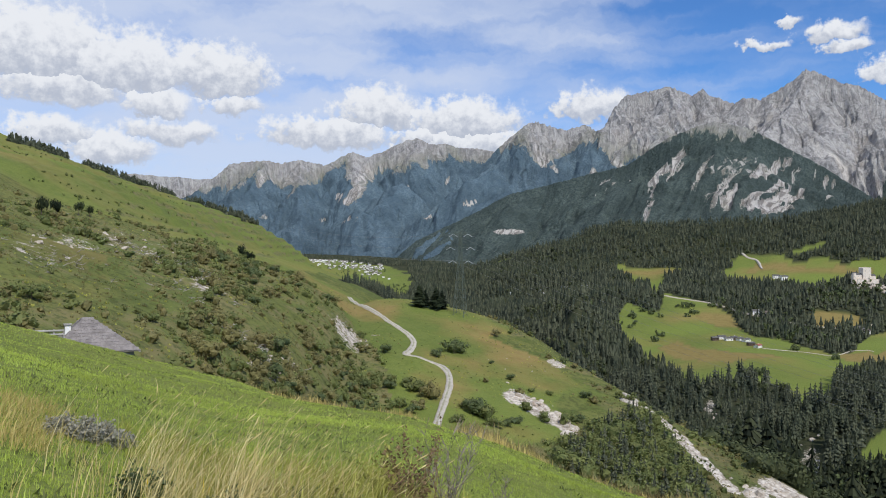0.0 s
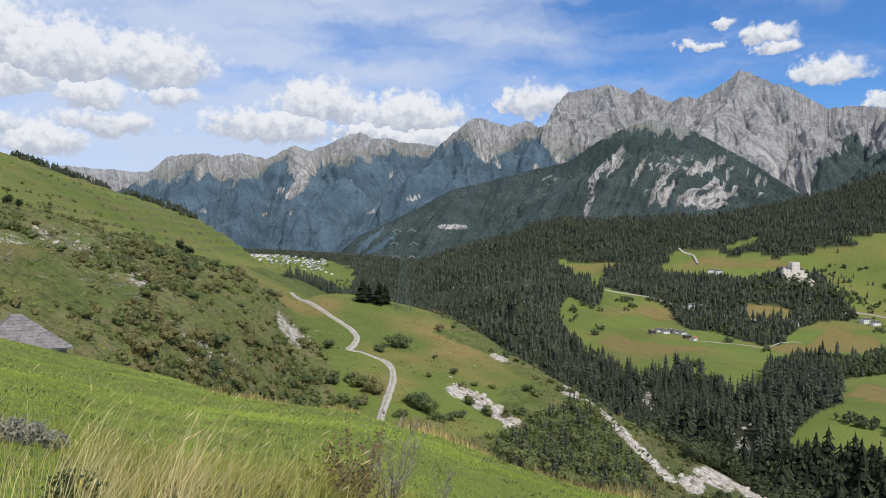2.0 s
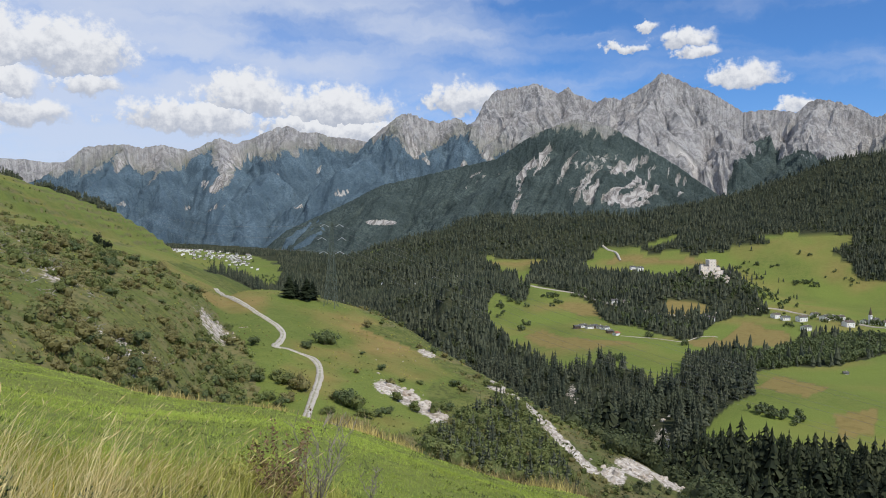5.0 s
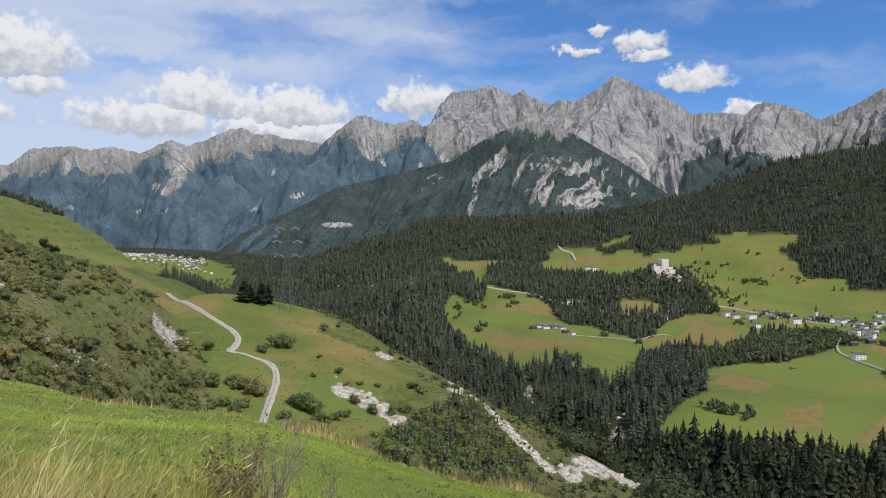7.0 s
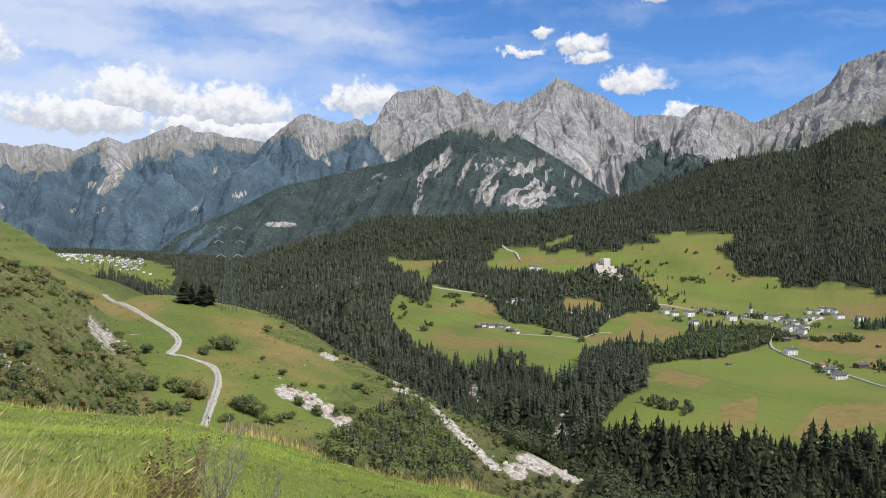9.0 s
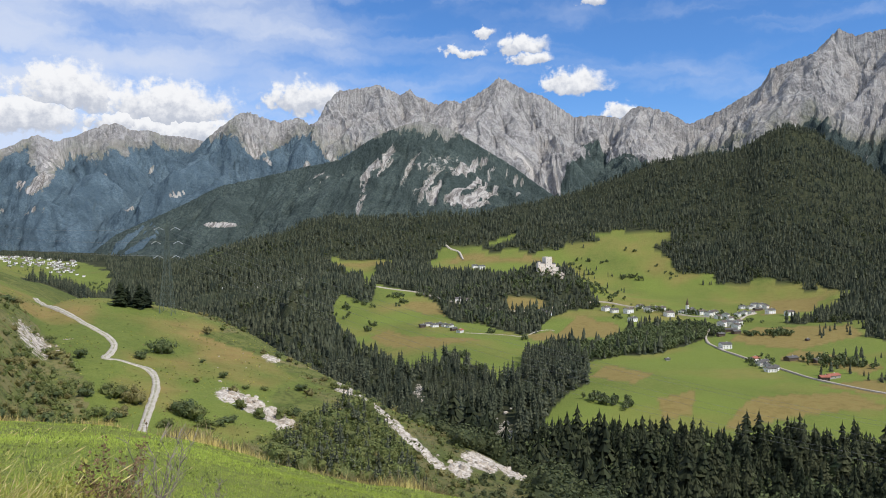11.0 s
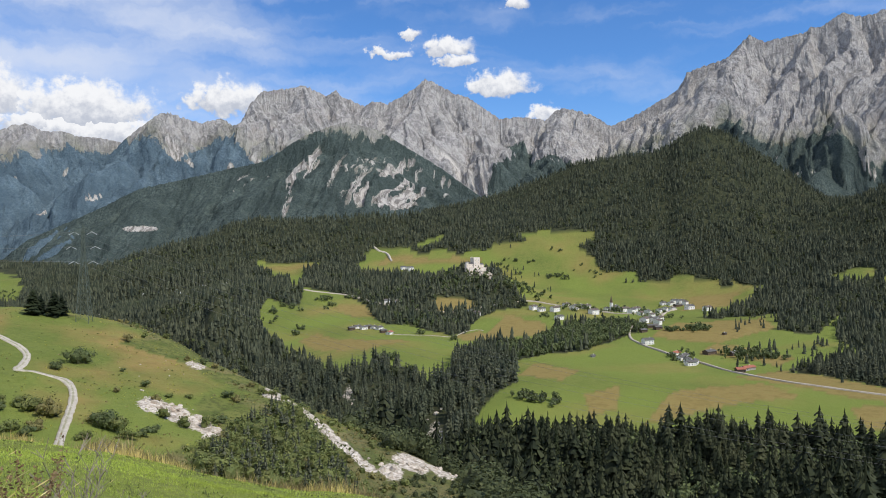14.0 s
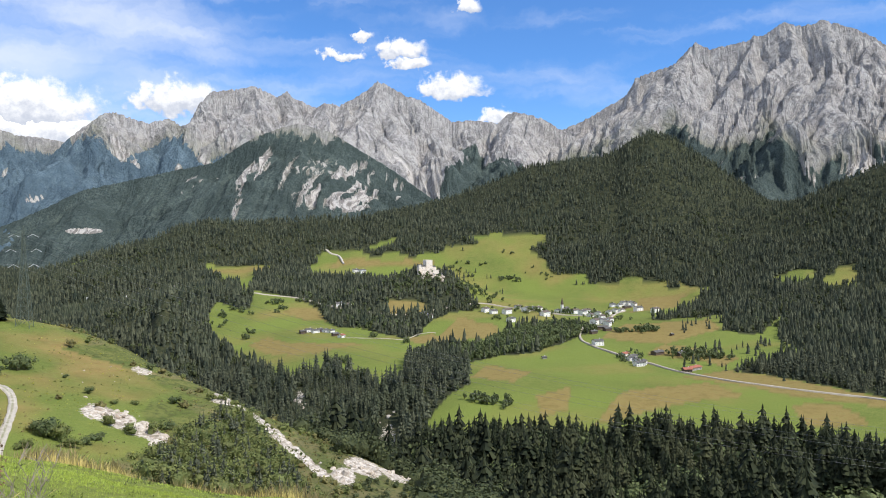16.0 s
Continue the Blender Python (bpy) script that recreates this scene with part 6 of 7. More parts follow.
tower, arm_tips = pylon()
for i, tip in enumerate(arm_tips):
    p = tower.matrix_basis @ Vector(tip)
    far_x, far_y = polar(68.0, 330.0)
    q = Vector((far_x, far_y, -84.0 + tip[2] * 0.9 - 24)) + Vector((tip[0] * 0.6, tip[0] * 0.8, 0))
    back = Vector(polar(-17.0, 1500.0)).to_3d() + Vector((tip[0], 0, 110 + tip[2]))
    cu = bpy.data.curves.new("wire", "CURVE")
    cu.dimensions, cu.bevel_depth, cu.bevel_resolution = "3D", 0.03, 0
    for target, sag in ((q, 14.0), (back, 40.0)):
        s = cu.splines.new("POLY")
        s.points.add(40)
        for k in range(41):
            f = k / 40
            c = p.lerp(target, f) - Vector((0, 0, 4 * sag * f * (1 - f)))
            s.points[k].co = (*c, 1)
    cu.materials.append(WIRE)
    tagged(new("power_line", cu), "thin sagging power line above the wood", "power line", "power lines")


# ---------- houses ----------
UNIT = bmesh.new()
box(UNIT, -0.5, 0.5, -0.5, 0.5, -0.5, 0.5)
CUBE = {}
for key, mat in (("pane", PANE), ("shutter", TIMBER), ("chimney", PLASTER)):
    CUBE[key] = bpy.data.meshes.new(key)
    UNIT.to_mesh(CUBE[key])
    CUBE[key].materials.append(mat)
UNIT.free()


def house(b, r, L, D, H, turn, wall=None, roof=None, pitch=0.42, label="", name="house", floors=2, group="village houses", cols=3, category="house"):
    """A gabled house with eaves, a chimney and set-in windows."""
    ob = thing(name, label, category, b, r, 0, turn, group)
    bm = bmesh.new()
    top = H + D / 2 * pitch
    for s in (-1, 1):
        f = [(-L / 2, s * D / 2, -3), (L / 2, s * D / 2, -3), (L / 2, s * D / 2, H), (-L / 2, s * D / 2, H)]
        bm.faces.new([bm.verts.new(p) for p in (f if s < 0 else reversed(f))])
        g = [(s * L / 2, -D / 2, -3), (s * L / 2, D / 2, -3), (s * L / 2, D / 2, H), (s * L / 2, 0, top), (s * L / 2, -D / 2, H)]
        bm.faces.new([bm.verts.new(p) for p in (g if s > 0 else reversed(g))])
    bmesh.ops.remove_doubles(bm, verts=bm.verts, dist=0.01)
    part("wall", (bm, wall or PLASTER), ob)
    bm = bmesh.new()
    ov, th = 0.9, 0.28
    ed = D / 2 + ov
    for s in (-1, 1):
        p = [(-L / 2 - ov, s * ed, H - ov * pitch), (L / 2 + ov, s * ed, H - ov * pitch), (L / 2 + ov, 0, top), (-L / 2 - ov, 0, top)]
        lo = [bm.verts.new(c) for c in p]
        hi = [bm.verts.new((c[0], c[1], c[2] + th)) for c in p]
        bm.faces.new(hi if s < 0 else hi[::-1])
        bm.faces.new(lo[::-1] if s < 0 else lo)
        for i in range(4):
            j = (i + 1) % 4
            bm.faces.new((lo[i], lo[j], hi[j], hi[i]) if s < 0 else (lo[j], lo[i], hi[i], hi[j]))
    part("roof", (bm, roof or ROOF_GREY), ob)
    part("chimney", CUBE["chimney"], ob, m=pose(L * 0.22, D * 0.1, top) @ Matrix.Diagonal((0.8, 0.8, 2.2, 1)))
    if floors:
        for s in (-1, 1):
            for f in range(floors):
                for c in range(cols):
                    x = (c + 0.5) / cols * L - L / 2
                    part("window", CUBE["pane"], ob, m=pose(x, s * D / 2, 1.6 + f * 2.8) @ Matrix.Diagonal((1.1, 0.12, 1.35, 1)))
            part("window", CUBE["pane"], ob, m=pose(s * L / 2, -D * 0.2, 1.6) @ Matrix.Diagonal((0.12, 1.1, 1.35, 1)))
            part("window", CUBE["pane"], ob, m=pose(s * L / 2, D * 0.2, 4.4) @ Matrix.Diagonal((0.12, 1.1, 1.35, 1)))
    return ob


random.seed(41)
WHITE = "white plastered village house with a dark gabled roof"


def garden_tree(b, r, tall):
    ob = thing("garden_tree", "small leafy tree between the village houses", "tree", b, r, -0.05 * tall, random.uniform(0, 360), "village trees", tall)
    part("crown", GARDEN[random.randrange(3)], ob, m=Matrix.Diagonal((0.7, 0.7, 1.0, 1)))
    part("trunk", TRUNK, ob, m=Matrix.Diagonal((2, 2, 0.4, 1)))


GARDEN = [tri_mesh("crown", *leaf_crown(70 + k, 5, 40, 0.16, 1.1), LEAF_C) for k in range(3)]

for b, r in ((33.6, 1622), (34.6, 1616), (34.9, 1530), (36.0, 1651), (36.4, 1690), (37.4, 1605), (40.1, 1661), (40.7, 1626), (41.2, 1640), (41.5, 1600), (42.0, 1680), (42.3, 1860), (42.8, 1862), (43.1, 1879),
             (43.5, 1880), (43.8, 1862), (44.1, 1760), (42.9, 1780), (42.4, 1740), (42.0, 1520), (41.3, 1534), (41.6, 1490), (41.0, 1480), (41.9, 1450), (41.2, 1256), (35.4, 1705), (36.9, 1712), (38.3, 1715),
             (39.6, 1690), (40.4, 1700), (45.3, 1720), (28.5, 1572), (28.8, 1560), (22.2, 1664), (22.8, 1652), (23.4, 2160), (23.9, 2150), (33.0, 1640)):
    big = random.uniform(0.95, 1.4)
    house(b, r, 13 * big, 9.5 * big, 6.2 * big, random.uniform(-15, 45), None, random.choice((None, ROOF_BROWN)), label=WHITE)
for i in range(60):
    b, r = random.choice(((random.uniform(33, 39), 1690), (random.uniform(39, 42.5), 1640), (random.uniform(41, 42.5), 1500), (random.uniform(42, 44.5), 1850), (random.uniform(42.8, 44.6), 1130)))
    garden_tree(b, r + random.uniform(-40, 60) * (0.4 if r < 1200 else 1.0), random.uniform(4, 9))
for b, r, l, d in ((41.5, 1416, 22, 10), (40.9, 1375, 12, 8), (41.9, 1400, 14, 9), (43.3, 1840, 20, 9)):
    house(b, r, l, d, 4.5, random.uniform(-15, 15), TIMBER, ROOF_GREY, label="long dark timber barn in the village", name="barn", floors=0, category="barn")
# the farms by the lane
for b, r, l, d, roof in ((43.1, 1174, 13, 9, ROOF_RED), (43.5, 1145, 12, 9, None), (43.9, 1125, 14, 10, None), (44.1, 1104, 13, 9, None), (43.7, 1159, 11, 8, None), (44.4, 1116, 12, 9, None)):
    house(b, r, l, d, 5.2, random.uniform(-10, 45), PLASTER, roof, label="white farmhouse with a red tiled roof" if roof else "white farmhouse with a grey roof beside the lane", group="farmhouses")
house(45.4, 1198, 20, 10, 4.2, 8, TIMBER, label="dark timber barn in the field", name="barn", floors=0, category="barn")
house(47.0, 1192, 15, 9, 4.0, 6, TIMBER, label="dark timber barn with a pale end", name="barn", floors=0, category="barn")
house(47.4, 1068, 11, 9, 4.4, -20, TIMBER, ROOF_RED, label="dark timber farmhouse with a red roof", floors=1, group="farmhouses")
house(47.9, 1088, 20, 9, 4.0, 5, BOARD, ROOF_RED, label="long farm building with faded red roof", floors=1, group="farmhouses")
house(46.4, 1365, 6, 5, 2.6, 10, TIMBER, label="tiny hay barn alone in the field", name="barn", floors=0, category="barn")
house(37.3, 1135, 6, 5, 2.4, -10, BOARD, label="tiny pale hay barn alone in the field", name="barn", floors=0, category="barn")
# the hamlet in the upper field
for i, (b, r) in enumerate(((19.5, 1415), (19.95, 1430), (20.4, 1418), (20.75, 1432), (21.15, 1424), (21.55, 1416), (21.85, 1372), (22.3, 1350))):
    house(b, r, 11 + i % 3, 8.5, 4.6, random.uniform(-5, 40), PLASTER if i % 3 else TIMBER, ROOF_RED if i == 7 else None, label="small house of the hamlet with a grey roof", group="hamlet houses", floors=1, cols=2)


def church():
    ob = house(38.9, 1722, 20, 10, 8.5, 15, label="white village church with a slender pointed tower", name="church", pitch=0.9, group="", floors=1, cols=4, category="church")
    bm = bmesh.new()
    box(bm, -14.5, -9.5, -2.5, 2.5, -3, 19)
    t = part("tower", (bm, PLASTER), ob)
    bm = bmesh.new()
    bmesh.ops.create_cone(bm, cap_ends=True, segments=8, radius1=3.4, radius2=0.12, depth=15, matrix=Matrix.Translation((-12, 0, 26.5)))
    part("spire", (bm, TIMBER), t, "dark pointed spire")
    for s in (-1, 1):
        part("window", CUBE["pane"], t, m=pose(-12, s * 2.5, 16) @ Matrix.Diagonal((1.4, 0.15, 2.4, 1)))


church()


def castle():
    """The castle: a keep, ranges and ring walls on a rock."""
    b, r = 28.75, 1850
    x, y = polar(b, r)
    ob = new("castle")
    z = ground_at(x, y)
    ob.matrix_basis = pose(x, y, z + 1, 0, 0, 4) @ Matrix.Scale(0.98, 4)
    tagged(ob, "pale medieval castle with a square keep on a wooded rock", "castle")

    def block(name, x0, x1, y0, y1, z0, z1, windows, merlons=True, roof=None):
        bm = bmesh.new()
        box(bm, x0, x1, y0, y1, z0, z1)
        if merlons:
            n = max(2, int((x1 - x0) / 3))
            for i in range(n):
                xx = x0 + (i + 0.5) * (x1 - x0) / n
                for yy in (y0 + 0.5, y1 - 0.5):
                    box(bm, xx - 0.7, xx + 0.7, yy - 0.5, yy + 0.5, z1, z1 + 1.3)
        me = part(name, (bm, CASTLE), ob)
        for i in range(windows):
            for k in range(max(1, int((z1 - max(z0, 0)) / 7))):
                xx = x0 + (i + 0.5) * (x1 - x0) / windows
                part("window", CUBE["pane"], me, m=pose(xx, y0, max(z0, 0) + 4 + 6.5 * k) @ Matrix.Diagonal((0.9, 0.25, 1.5, 1)))
        if roof:
            bm = bmesh.new()
            xm, d = (x0 + x1) / 2, (y1 - y0) / 2
            v = [bm.verts.new(p) for p in ((x0 - 0.6, y0 - 0.6, z1), (x1 + 0.6, y0 - 0.6, z1), (x1 + 0.6, y1 + 0.6, z1), (x0 - 0.6, y1 + 0.6, z1), (x0 + 1, (y0 + y1) / 2, z1 + d * 0.7), (x1 - 1, (y0 + y1) / 2, z1 + d * 0.7))]
            for f in ((0, 1, 5, 4), (1, 2, 5), (2, 3, 4, 5), (3, 0, 4), (3, 2, 1, 0)):
                bm.faces.new([v[i] for i in f])
            part("roof", (bm, ROOF_GREY), me)

    block("keep", -5, 13, -2, 14, -4, 30, 2)
    block("range", -24, -5, 0, 11, -6, 15, 3, False, True)
    block("turret", -27, -21, -3, 3, -8, 19, 1, False, True)
    block("range", 13, 26, 1, 11, -10, 13, 3, False, True)
    block("ring_wall", -22, 30, -9, -7, -12, 5, 0)
    block("ring_wall", 30, 42, -11, -9, -18, -2, 0)
    block("turret", 40, 46, -13, -7, -20, 3, 1, False, True)


castle()
random.seed(51)
for i in range(20):
    x, y = polar(28.9 + random.uniform(-0.5, 1.0), 1826 + random.uniform(-16, 16))
    s = random.uniform(6, 12)
    ob = new("rock", random.choice(ROCKS))
    ob.matrix_basis = pose(x, y, ground_at(x, y) + 0.1 * s, random.uniform(-20, 20), random.uniform(-20, 20), random.uniform(0, 360)) @ Matrix.Diagonal((s, s * 0.8, s * 1.1, 1))
    tagged(ob, "pale crag below the castle", "rock", "crags of the castle rock")


# ---------- far town in the valley ----------
def far_town():
    rnd = np.random.RandomState(77)
    V, F, M, k = [], [], [], 0
    for i in range(260):
        f = rnd.rand()
        b = -9.9 + 5.4 * f + 0.3 * rnd.normal()
        el = -0.35 - 1.0 * f + 0.22 * rnd.normal() - 0.45 * rnd.rand() ** 2
        line = np.arange(2200, 3600, 10.0)
        tx, ty = polar(b, line)
        r = float(np.interp(el, np.maximum.accumulate(np.degrees(np.arctan2(land(tx, ty), line))), line))
        if i > 190:
            b, r = rnd.uniform(-0.5, 12), 2050 + 120 * rnd.uniform(-1, 1)
            if rnd.rand() < 0.45:
                continue
        r = min(r, 3000 + 40 * rnd.rand())
        x, y = polar(b, r)
        z = ground_at(x, y)
        L, D, H = (rnd.uniform(5.5, 9.5), rnd.uniform(5, 7), rnd.uniform(2.5, 5)) if i <= 190 else (rnd.uniform(5, 9), rnd.uniform(4, 7), rnd.uniform(3, 5))
        a = rnd.uniform(-0.6, 0.6)
        c, s = math.cos(a), math.sin(a)
        pts = [(-L, -D, -3), (L, -D, -3), (L, D, -3), (-L, D, -3), (-L, -D, H), (L, -D, H), (L, D, H), (-L, D, H), (-L, 0, H + D * 0.25), (L, 0, H + D * 0.25)]
        V += [(x + (p[0] * c - p[1] * s) / 2, y + (p[0] * s + p[1] * c) / 2, z + p[2]) for p in pts]
        F += [(k, k + 1, k + 5, k + 4), (k + 2, k + 3, k + 7, k + 6), (k + 1, k + 2, k + 6, k + 5), (k + 3, k, k + 4, k + 7), (k + 4, k + 5, k + 9, k + 8), (k + 6, k + 7, k + 8, k + 9),
              (k + 5, k + 6, k + 9, k + 9), (k + 7, k + 4, k + 8, k + 8)]
        w = 2 if rnd.rand() < 0.35 else 0
        M += [w, w, w, w, 1, 1, w, w]
        k += 10
    me = bpy.data.meshes.new("far_town")
    me.from_pydata(V, [], [tuple(dict.fromkeys(f)) for f in F])
    me.materials.append(PLASTER)
    me.materials.append(ROOF_BROWN)
    me.materials.append(BOARD)
    me.polygons.foreach_set("material_index", M)
    tagged(new("far_town", me), "distant town of pale houses on the valley floor", "town", kind="stuff")


far_town()


# ---------- grass and herbs of the meadow ----------
def tufts(name, label, b, r, height, width, bladecount, lean, mat, seed, spread=0.12, segments=1, droop=0.4, category="grass"):
    """Tufts of blades at given bearings and distances, bent by a light wind to the right, as one mesh."""
    q = np.random.RandomState(seed)
    n = len(b) * bladecount
    x, y = polar(np.repeat(b, bladecount), np.repeat(r, bladecount))
    x, y = x + q.normal(0, spread, n), y + q.normal(0, spread, n)
    z = land(x, y)
    h = np.repeat(height, bladecount) * q.uniform(0.55, 1.15, n)
    w = width * q.uniform(0.6, 1.3, n)
    a = q.uniform(0, 6.283, n)
    bend = h * np.abs(q.normal(droop, droop * 0.5, n))
    dx, dy = np.cos(a) * bend * 0.7 + lean * h * q.uniform(0.2, 1.4, n), np.sin(a) * bend * 0.7
    sx, sy = np.cos(a * 1.7) * w / 2, np.sin(a * 1.7) * w / 2
    rows = []
    for k in range(segments + 1):
        f = k / segments
        cx, cy, cz = x + dx * f * f, y + dy * f * f, z - 0.02 + h * f * (1 - 0.12 * f)
        t = 1 - f
        rows.append((cx, cy, cz, sx * (0.35 + 0.65 * t), sy * (0.35 + 0.65 * t)))
    V, F = [], []
    per = 2 * segments + 1
    P = np.zeros((n, per, 3))
    for k in range(segments):
        cx, cy, cz, ax, ay = rows[k]
        P[:, 2 * k] = np.stack([cx - ax, cy - ay, cz], 1)
        P[:, 2 * k + 1] = np.stack([cx + ax, cy + ay, cz], 1)
    P[:, per - 1] = np.stack(rows[segments][:3], 1)
    base = (np.arange(n) * per)[:, None]
    tri = []
    for k in range(segments - 1):
        tri += [(2 * k, 2 * k + 1, 2 * k + 3), (2 * k, 2 * k + 3, 2 * k + 2)]
    tri.append((per - 3, per - 2, per - 1))
    faces = (base[:, None] + np.array(tri)[None]).reshape(-1, 3)
    me = mesh_from(name, P.reshape(-1, 3), faces, mat, False)
    return tagged(new(name, me), label, category, kind="stuff"), rows


rnd = np.random.RandomState(15)


def spread_over(n, b0, b1, r0, r1, power=1.0):
    k = 2 - power
    u = rnd.uniform(0, 1, n)
    r = (r0 ** k + u * (r1 ** k - r0 ** k)) ** (1 / k)
    return rnd.uniform(b0, b1, n), r


HERB_SPOTS = []
b, r = spread_over(30000, -34, 27, 6.0, 30, 1.0)
tufts("meadow_grass", "short bright green meadow grass", b, r, rnd.uniform(0.05, 0.13, len(b)), 0.016, 5, 0.1, GRASS, 1, 0.07)
b, r = spread_over(30000, -34, 24, 24, 68, 1.0)
tufts("meadow_grass", "short bright green meadow grass", b, r, rnd.uniform(0.05, 0.13, len(b)), 0.04, 3, 0.1, GRASS, 2, 0.12)
# clover and broad-leaved weeds in the turf
b, r = spread_over(3200, -34, 25, 7.0, 62, 1.0)
keep = vnoise(b / 1.3, r / 3.0, 14) > 0.05
b, r = b[keep], r[keep]
tufts("meadow_weeds", "darker clover and broad-leaved weeds in the turf", b, r, rnd.uniform(0.06, 0.16, len(b)), 0.07, 6, 0.05, LEAF_A, 22, 0.16, 1, 0.9)
# tall green grass on the near bank
b, r = spread_over(4600, -34, 3, 6.0, 14, 1.0)
keep = (vnoise(b / 2.5, r / 2.0, 4) > -0.35) & (b > -23 + 4 * rnd.rand(len(b)))
b, r = b[keep], r[keep]
tufts("tall_grass", "tall green grass on the near bank", b, r, rnd.uniform(0.12, 0.42, len(b)), 0.012, 7, 0.14, TALL, 3, 0.1, 3, 0.6)


def straw_patch(b, r, height, seed):
    """Dry stalks with nodding seed heads."""
    ob, rows = tufts("dry_grass", "tall straw-coloured grass bent by the wind", b, r, height, 0.009, 2, 0.45, STRAW, seed, 0.10, 4, 0.4)
    q = np.random.RandomState(seed)
    tip, below = np.stack(rows[4][:3], 1), np.stack(rows[3][:3], 1)
    way = tip - below
    V, F = [], []
    pick = q.rand(len(tip)) < 0.75
    t, d = tip[pick], way[pick]
    d = d / np.linalg.norm(d, axis=1)[:, None]
    up = np.cross(d, q.normal(0, 1, d.shape))
    up /= np.linalg.norm(up, axis=1)[:, None]
    L = q.uniform(0.05, 0.12, len(t))[:, None]
    P = np.stack([t - d * L * 0.8, t + up * L * 0.05, t + d * L * 0.5, t - up * L * 0.05], 1)
    faces = (np.arange(len(t)) * 4)[:, None] + np.array([[0, 1, 2, 3]])
    me = mesh_from("seed_heads", P.reshape(-1, 3), faces, STRAW, False)
    tagged(new("seed_heads", me), "pale seed heads of the dry grass", "grass", kind="stuff")


b, r = np.concatenate([rnd.normal(-20.2, 1.2, 130), rnd.normal(-14, 1.8, 190), rnd.normal(-27.5, 1.6, 6), rnd.normal(-8, 2.4, 60), rnd.uniform(-26, 0, 40)]), None
r = rnd.uniform(6.3, 10.5, len(b))
straw_patch(b, r, rnd.uniform(0.5, 1.35, len(b)), 6)
b, r = rnd.normal(-6.5, 2.6, 520), rnd.uniform(6.3, 11.5, 520)
tufts("tall_grass", "tall green grass with dock and herbs", b, r, rnd.uniform(0.35, 0.95, len(b)), 0.013, 6, 0.3, TALL, 33, 0.1, 3, 0.5)
b, r = rnd.normal(-16, 3.8, 320), rnd.uniform(6.3, 10.5, 320)
tufts("tall_grass", "half-dry tall grass on the near bank", b, r, rnd.uniform(0.2, 0.6, len(b)), 0.010, 4, 0.35, HAY, 34, 0.1, 3, 0.5)
b, r = rnd.normal(-28.4, 1.3, 260), rnd.uniform(10.0, 14.0, 260)
tufts("dry_grass", "flattened brownish dry grass beside the wormwood", b, r, rnd.uniform(0.15, 0.4, len(b)), 0.011, 5, 0.5, HAY, 35, 0.12, 2, 0.7)
for k, (cb, n) in enumerate(((-11, 16), (-17, 14), (-23, 8), (-5, 14))):
    for j in range(n // 4):
        herb_b, herb_r = rnd.normal(cb, 2.0), rnd.uniform(7.0, 9.5)
        HERB_SPOTS.append((herb_b, herb_r))
# dry fringe along the rim
b = rnd.uniform(-13, 19, 950)
rim = np.interp(b, (-60, -30, 16, 70), (75, 62, 45, 40))
tufts("rim_grass", "yellowed tall grass along the edge of the meadow", b, rim + rnd.normal(-0.5, 1.6, len(b)), rnd.uniform(0.3, 1.0, len(b)), 0.035, 6, 0.12, HAY, 7, 0.3, 2, 0.4)
b = rnd.uniform(-13, 19, 380)
rim = np.interp(b, (-60, -30, 16, 70), (75, 62, 45, 40))
tufts("rim_grass", "straw-coloured grass along the edge of the meadow", b, rim + rnd.normal(-0.3, 1.4, len(b)), rnd.uniform(0.3, 0.9, len(b)), 0.03, 6, 0.12, DRYTUFT, 8, 0.3, 2, 0.4)


b = rnd.uniform(0, 22, 900)
rim = np.interp(b, (-60, -30, 16, 70), (75, 62, 45, 40))
tufts("rim_herbs", "yellow-green tall herbs below the edge of the meadow", b, rim + rnd.uniform(-0.5, 5, len(b)), rnd.uniform(0.6, 1.7, len(b)), 0.07, 8, 0.1, DRYTUFT, 18, 0.4, 2, 0.5)


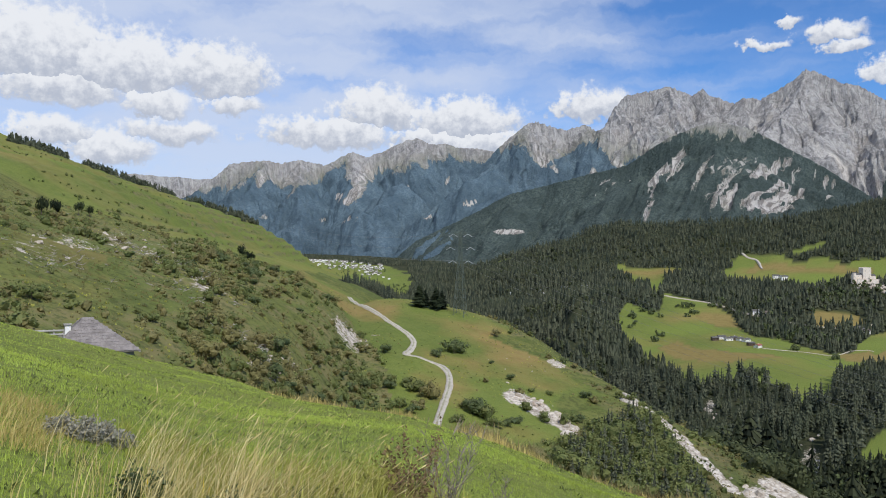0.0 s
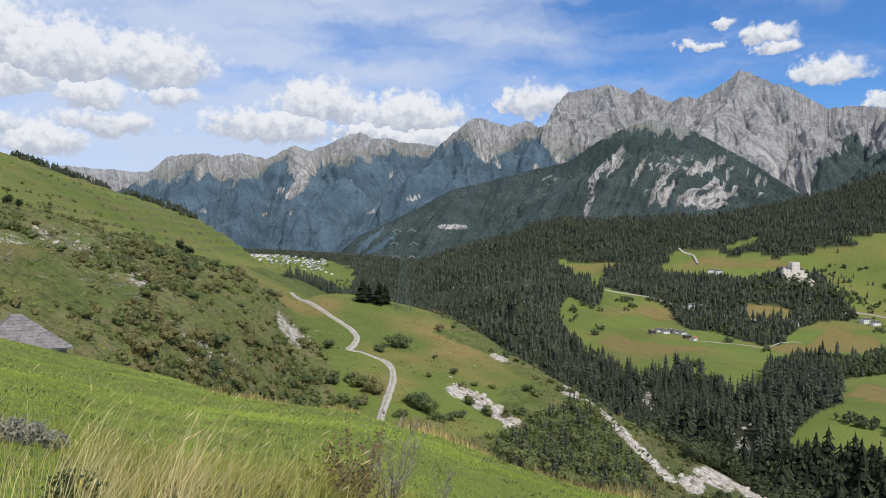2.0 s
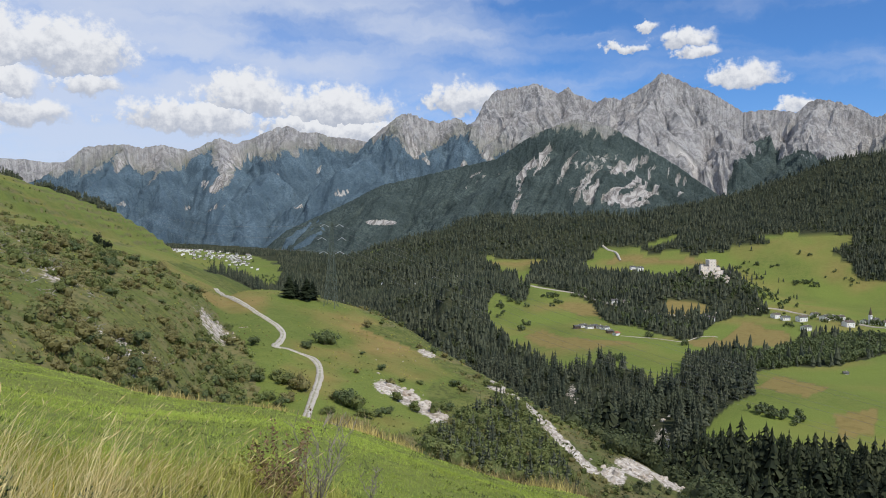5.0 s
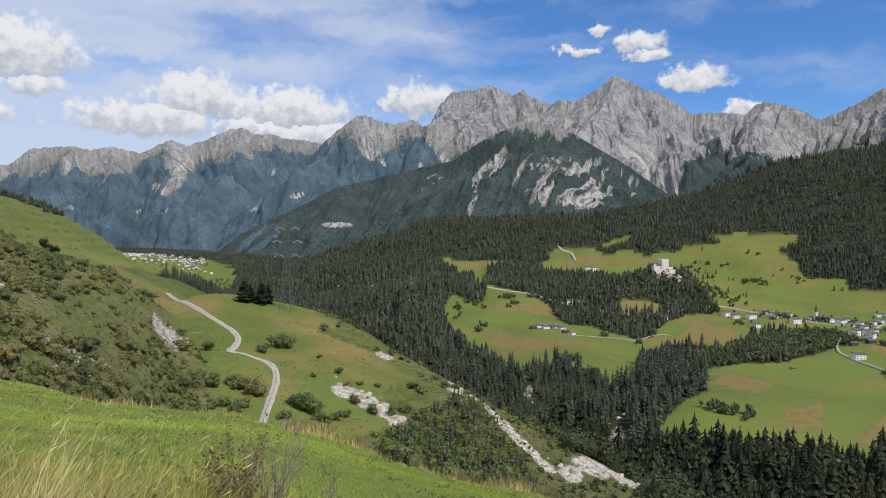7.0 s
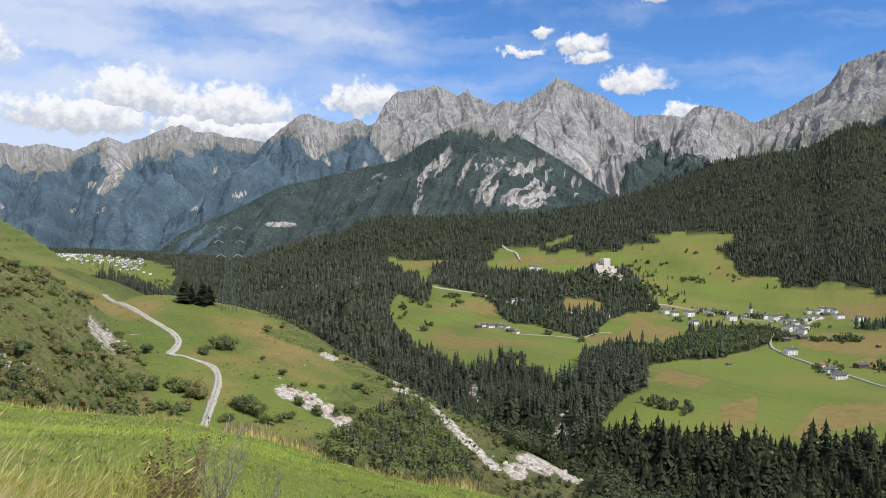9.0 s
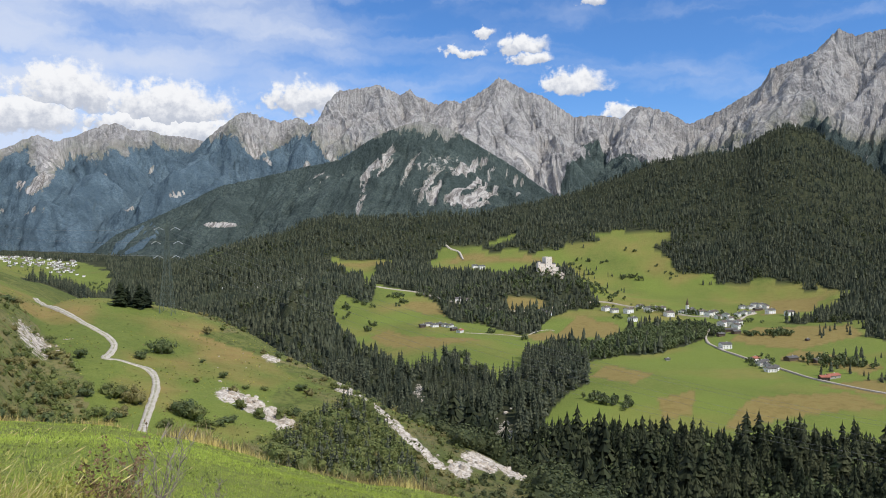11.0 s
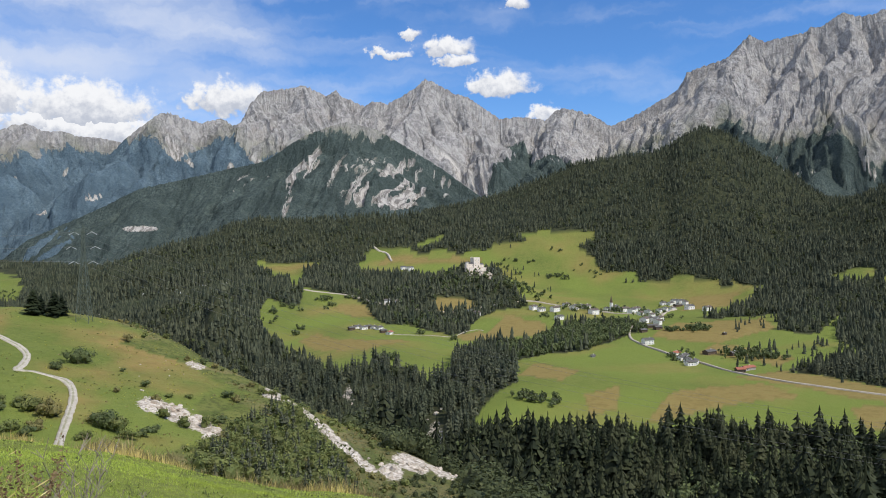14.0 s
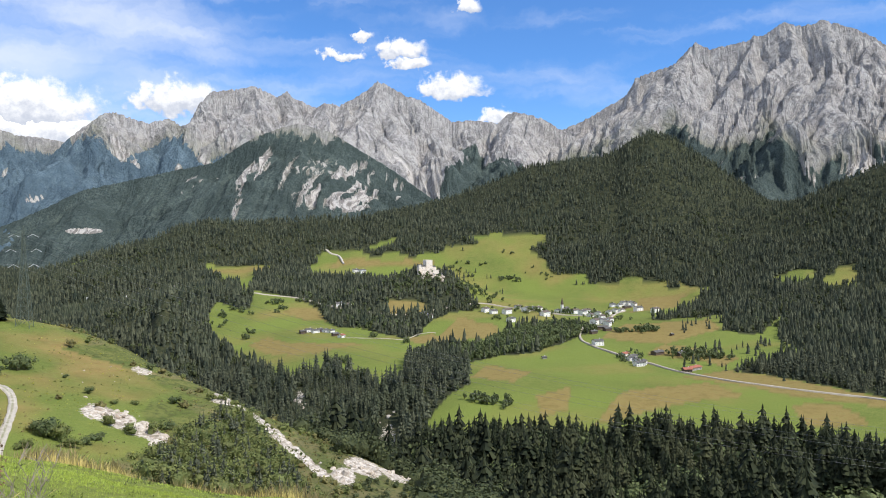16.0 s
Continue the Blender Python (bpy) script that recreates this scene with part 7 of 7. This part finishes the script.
def herb(name, label, category, b, r, tall, stems, mat, leaves, leaf, seed, twiggy=False):
    """A bushy herb: branching stems with leaves or seed clusters."""
    q = random.Random(seed)
    ob = thing(name, label, category, b, r, -0.02)
    lv, lt = [], []
    for i in range(stems):
        bm = bmesh.new()
        a, out = q.uniform(0, 6.28), q.uniform(0.05, 0.42) * tall
        h = tall * q.uniform(0.6, 1.0)
        last = Vector((q.uniform(-0.05, 0.05), q.uniform(-0.05, 0.05), 0))
        pts = [last]
        for k in range(1, 6):
            f = k / 5
            p = Vector((math.cos(a) * out * f ** 1.3 + q.uniform(-0.03, 0.03), math.sin(a) * out * f ** 1.3 + q.uniform(-0.03, 0.03), h * f))
            bar(bm, last, p, 0.009 * (1.2 - f), 4)
            if twiggy and k > 1:
                for w in range(3):
                    e = p + Vector((q.uniform(-1, 1), q.uniform(-1, 1), q.uniform(0.5, 1.5))) * 0.13 * tall
                    bar(bm, p, e, 0.004, 3)
            last = p
            pts.append(p)
        part("stem", (bm, TWIG if twiggy else mat), ob)
        for k in range(leaves):
            j = q.randrange(1, 5)
            p = pts[j].lerp(pts[j + 1], q.random()) + Vector((q.gauss(0, 1), q.gauss(0, 1), q.gauss(0, 0.6))) * 0.035
            t = Vector((q.gauss(0, 1), q.gauss(0, 1), q.gauss(0.3, 0.7))).normalized()
            s = t.cross(Vector((q.gauss(0, 1), q.gauss(0, 1), q.gauss(0, 1)))).normalized()
            w = leaf * q.uniform(0.5, 1.3)
            m = len(lv)
            lv += [tuple(p), tuple(p + t * w * 0.5 + s * w * 0.3), tuple(p + t * w), tuple(p + t * w * 0.5 - s * w * 0.3)]
            lt += [(m, m + 1, m + 2), (m, m + 2, m + 3)]
    if lv:
        part("foliage", tri_mesh("foliage", lv, lt, mat), ob)
    return ob


herb("dock_plant", "reddish-brown dried dock plant in the grass", "plant", -1.9, 9.6, 1.25, 7, DOCK, 120, 0.05, 1)
herb("dock_plant", "reddish-brown dried dock plant in the grass", "plant", -3.0, 9.2, 1.0, 6, DOCK, 110, 0.05, 2)
herb("dock_plant", "tall single dried dock stalk", "plant", -0.6, 9.8, 1.5, 2, DOCK, 60, 0.04, 3)
herb("bare_shrub", "leafless grey twiggy shrub in the grass", "shrub", 0.4, 10.2, 1.25, 12, TWIG, 0, 0.03, 4, True)
herb("bare_shrub", "leafless grey twiggy shrub in the grass", "shrub", 4.4, 15.0, 0.7, 6, TWIG, 0, 0.03, 14, True)
herb("leafy_herb", "dark green leafy herb in the grass", "plant", -4.6, 10.0, 0.95, 9, TALL, 70, 0.06, 5)
herb("leafy_herb", "dark green leafy herb in the grass", "plant", -2.2, 10.4, 0.8, 8, LEAF_C, 60, 0.05, 6)
herb("leafy_herb", "dark green leafy herb in the grass", "plant", -7.5, 9.0, 0.6, 8, TALL, 50, 0.06, 7)
for k, (hb, hr, tall) in enumerate(((-26.9, 11.6, 0.22), (-26.1, 11.9, 0.28), (-25.4, 11.6, 0.26), (-24.8, 12.0, 0.33), (-24.1, 11.7, 0.30), (-23.5, 12.1, 0.32), (-22.8, 11.8, 0.26), (-22.2, 12.1, 0.2))):
    herb("wormwood", "grey-leaved bushy wormwood in the grass", "plant", hb, hr, tall, 16, GREYLEAF, 60, 0.05, 80 + k)
for k, (hb, hr) in enumerate(HERB_SPOTS):
    herb("leafy_herb", "low dark green leafy herb among the dry grass", "plant", hb, hr, 0.45, 6, (TALL, LEAF_C, LEAF_C)[k % 3], 45, 0.06, 40 + k)
# small yellow flowers low in the grass
yb, yr = rnd.uniform(-22, -2, 70), rnd.uniform(6.2, 9.5, 70)
tufts("yellow_flowers", "small yellow flowers low in the grass", yb, yr, rnd.uniform(0.2, 0.4, 70), 0.03, 2, 0.1, YELLOW, 12, 0.1, category="flowers")
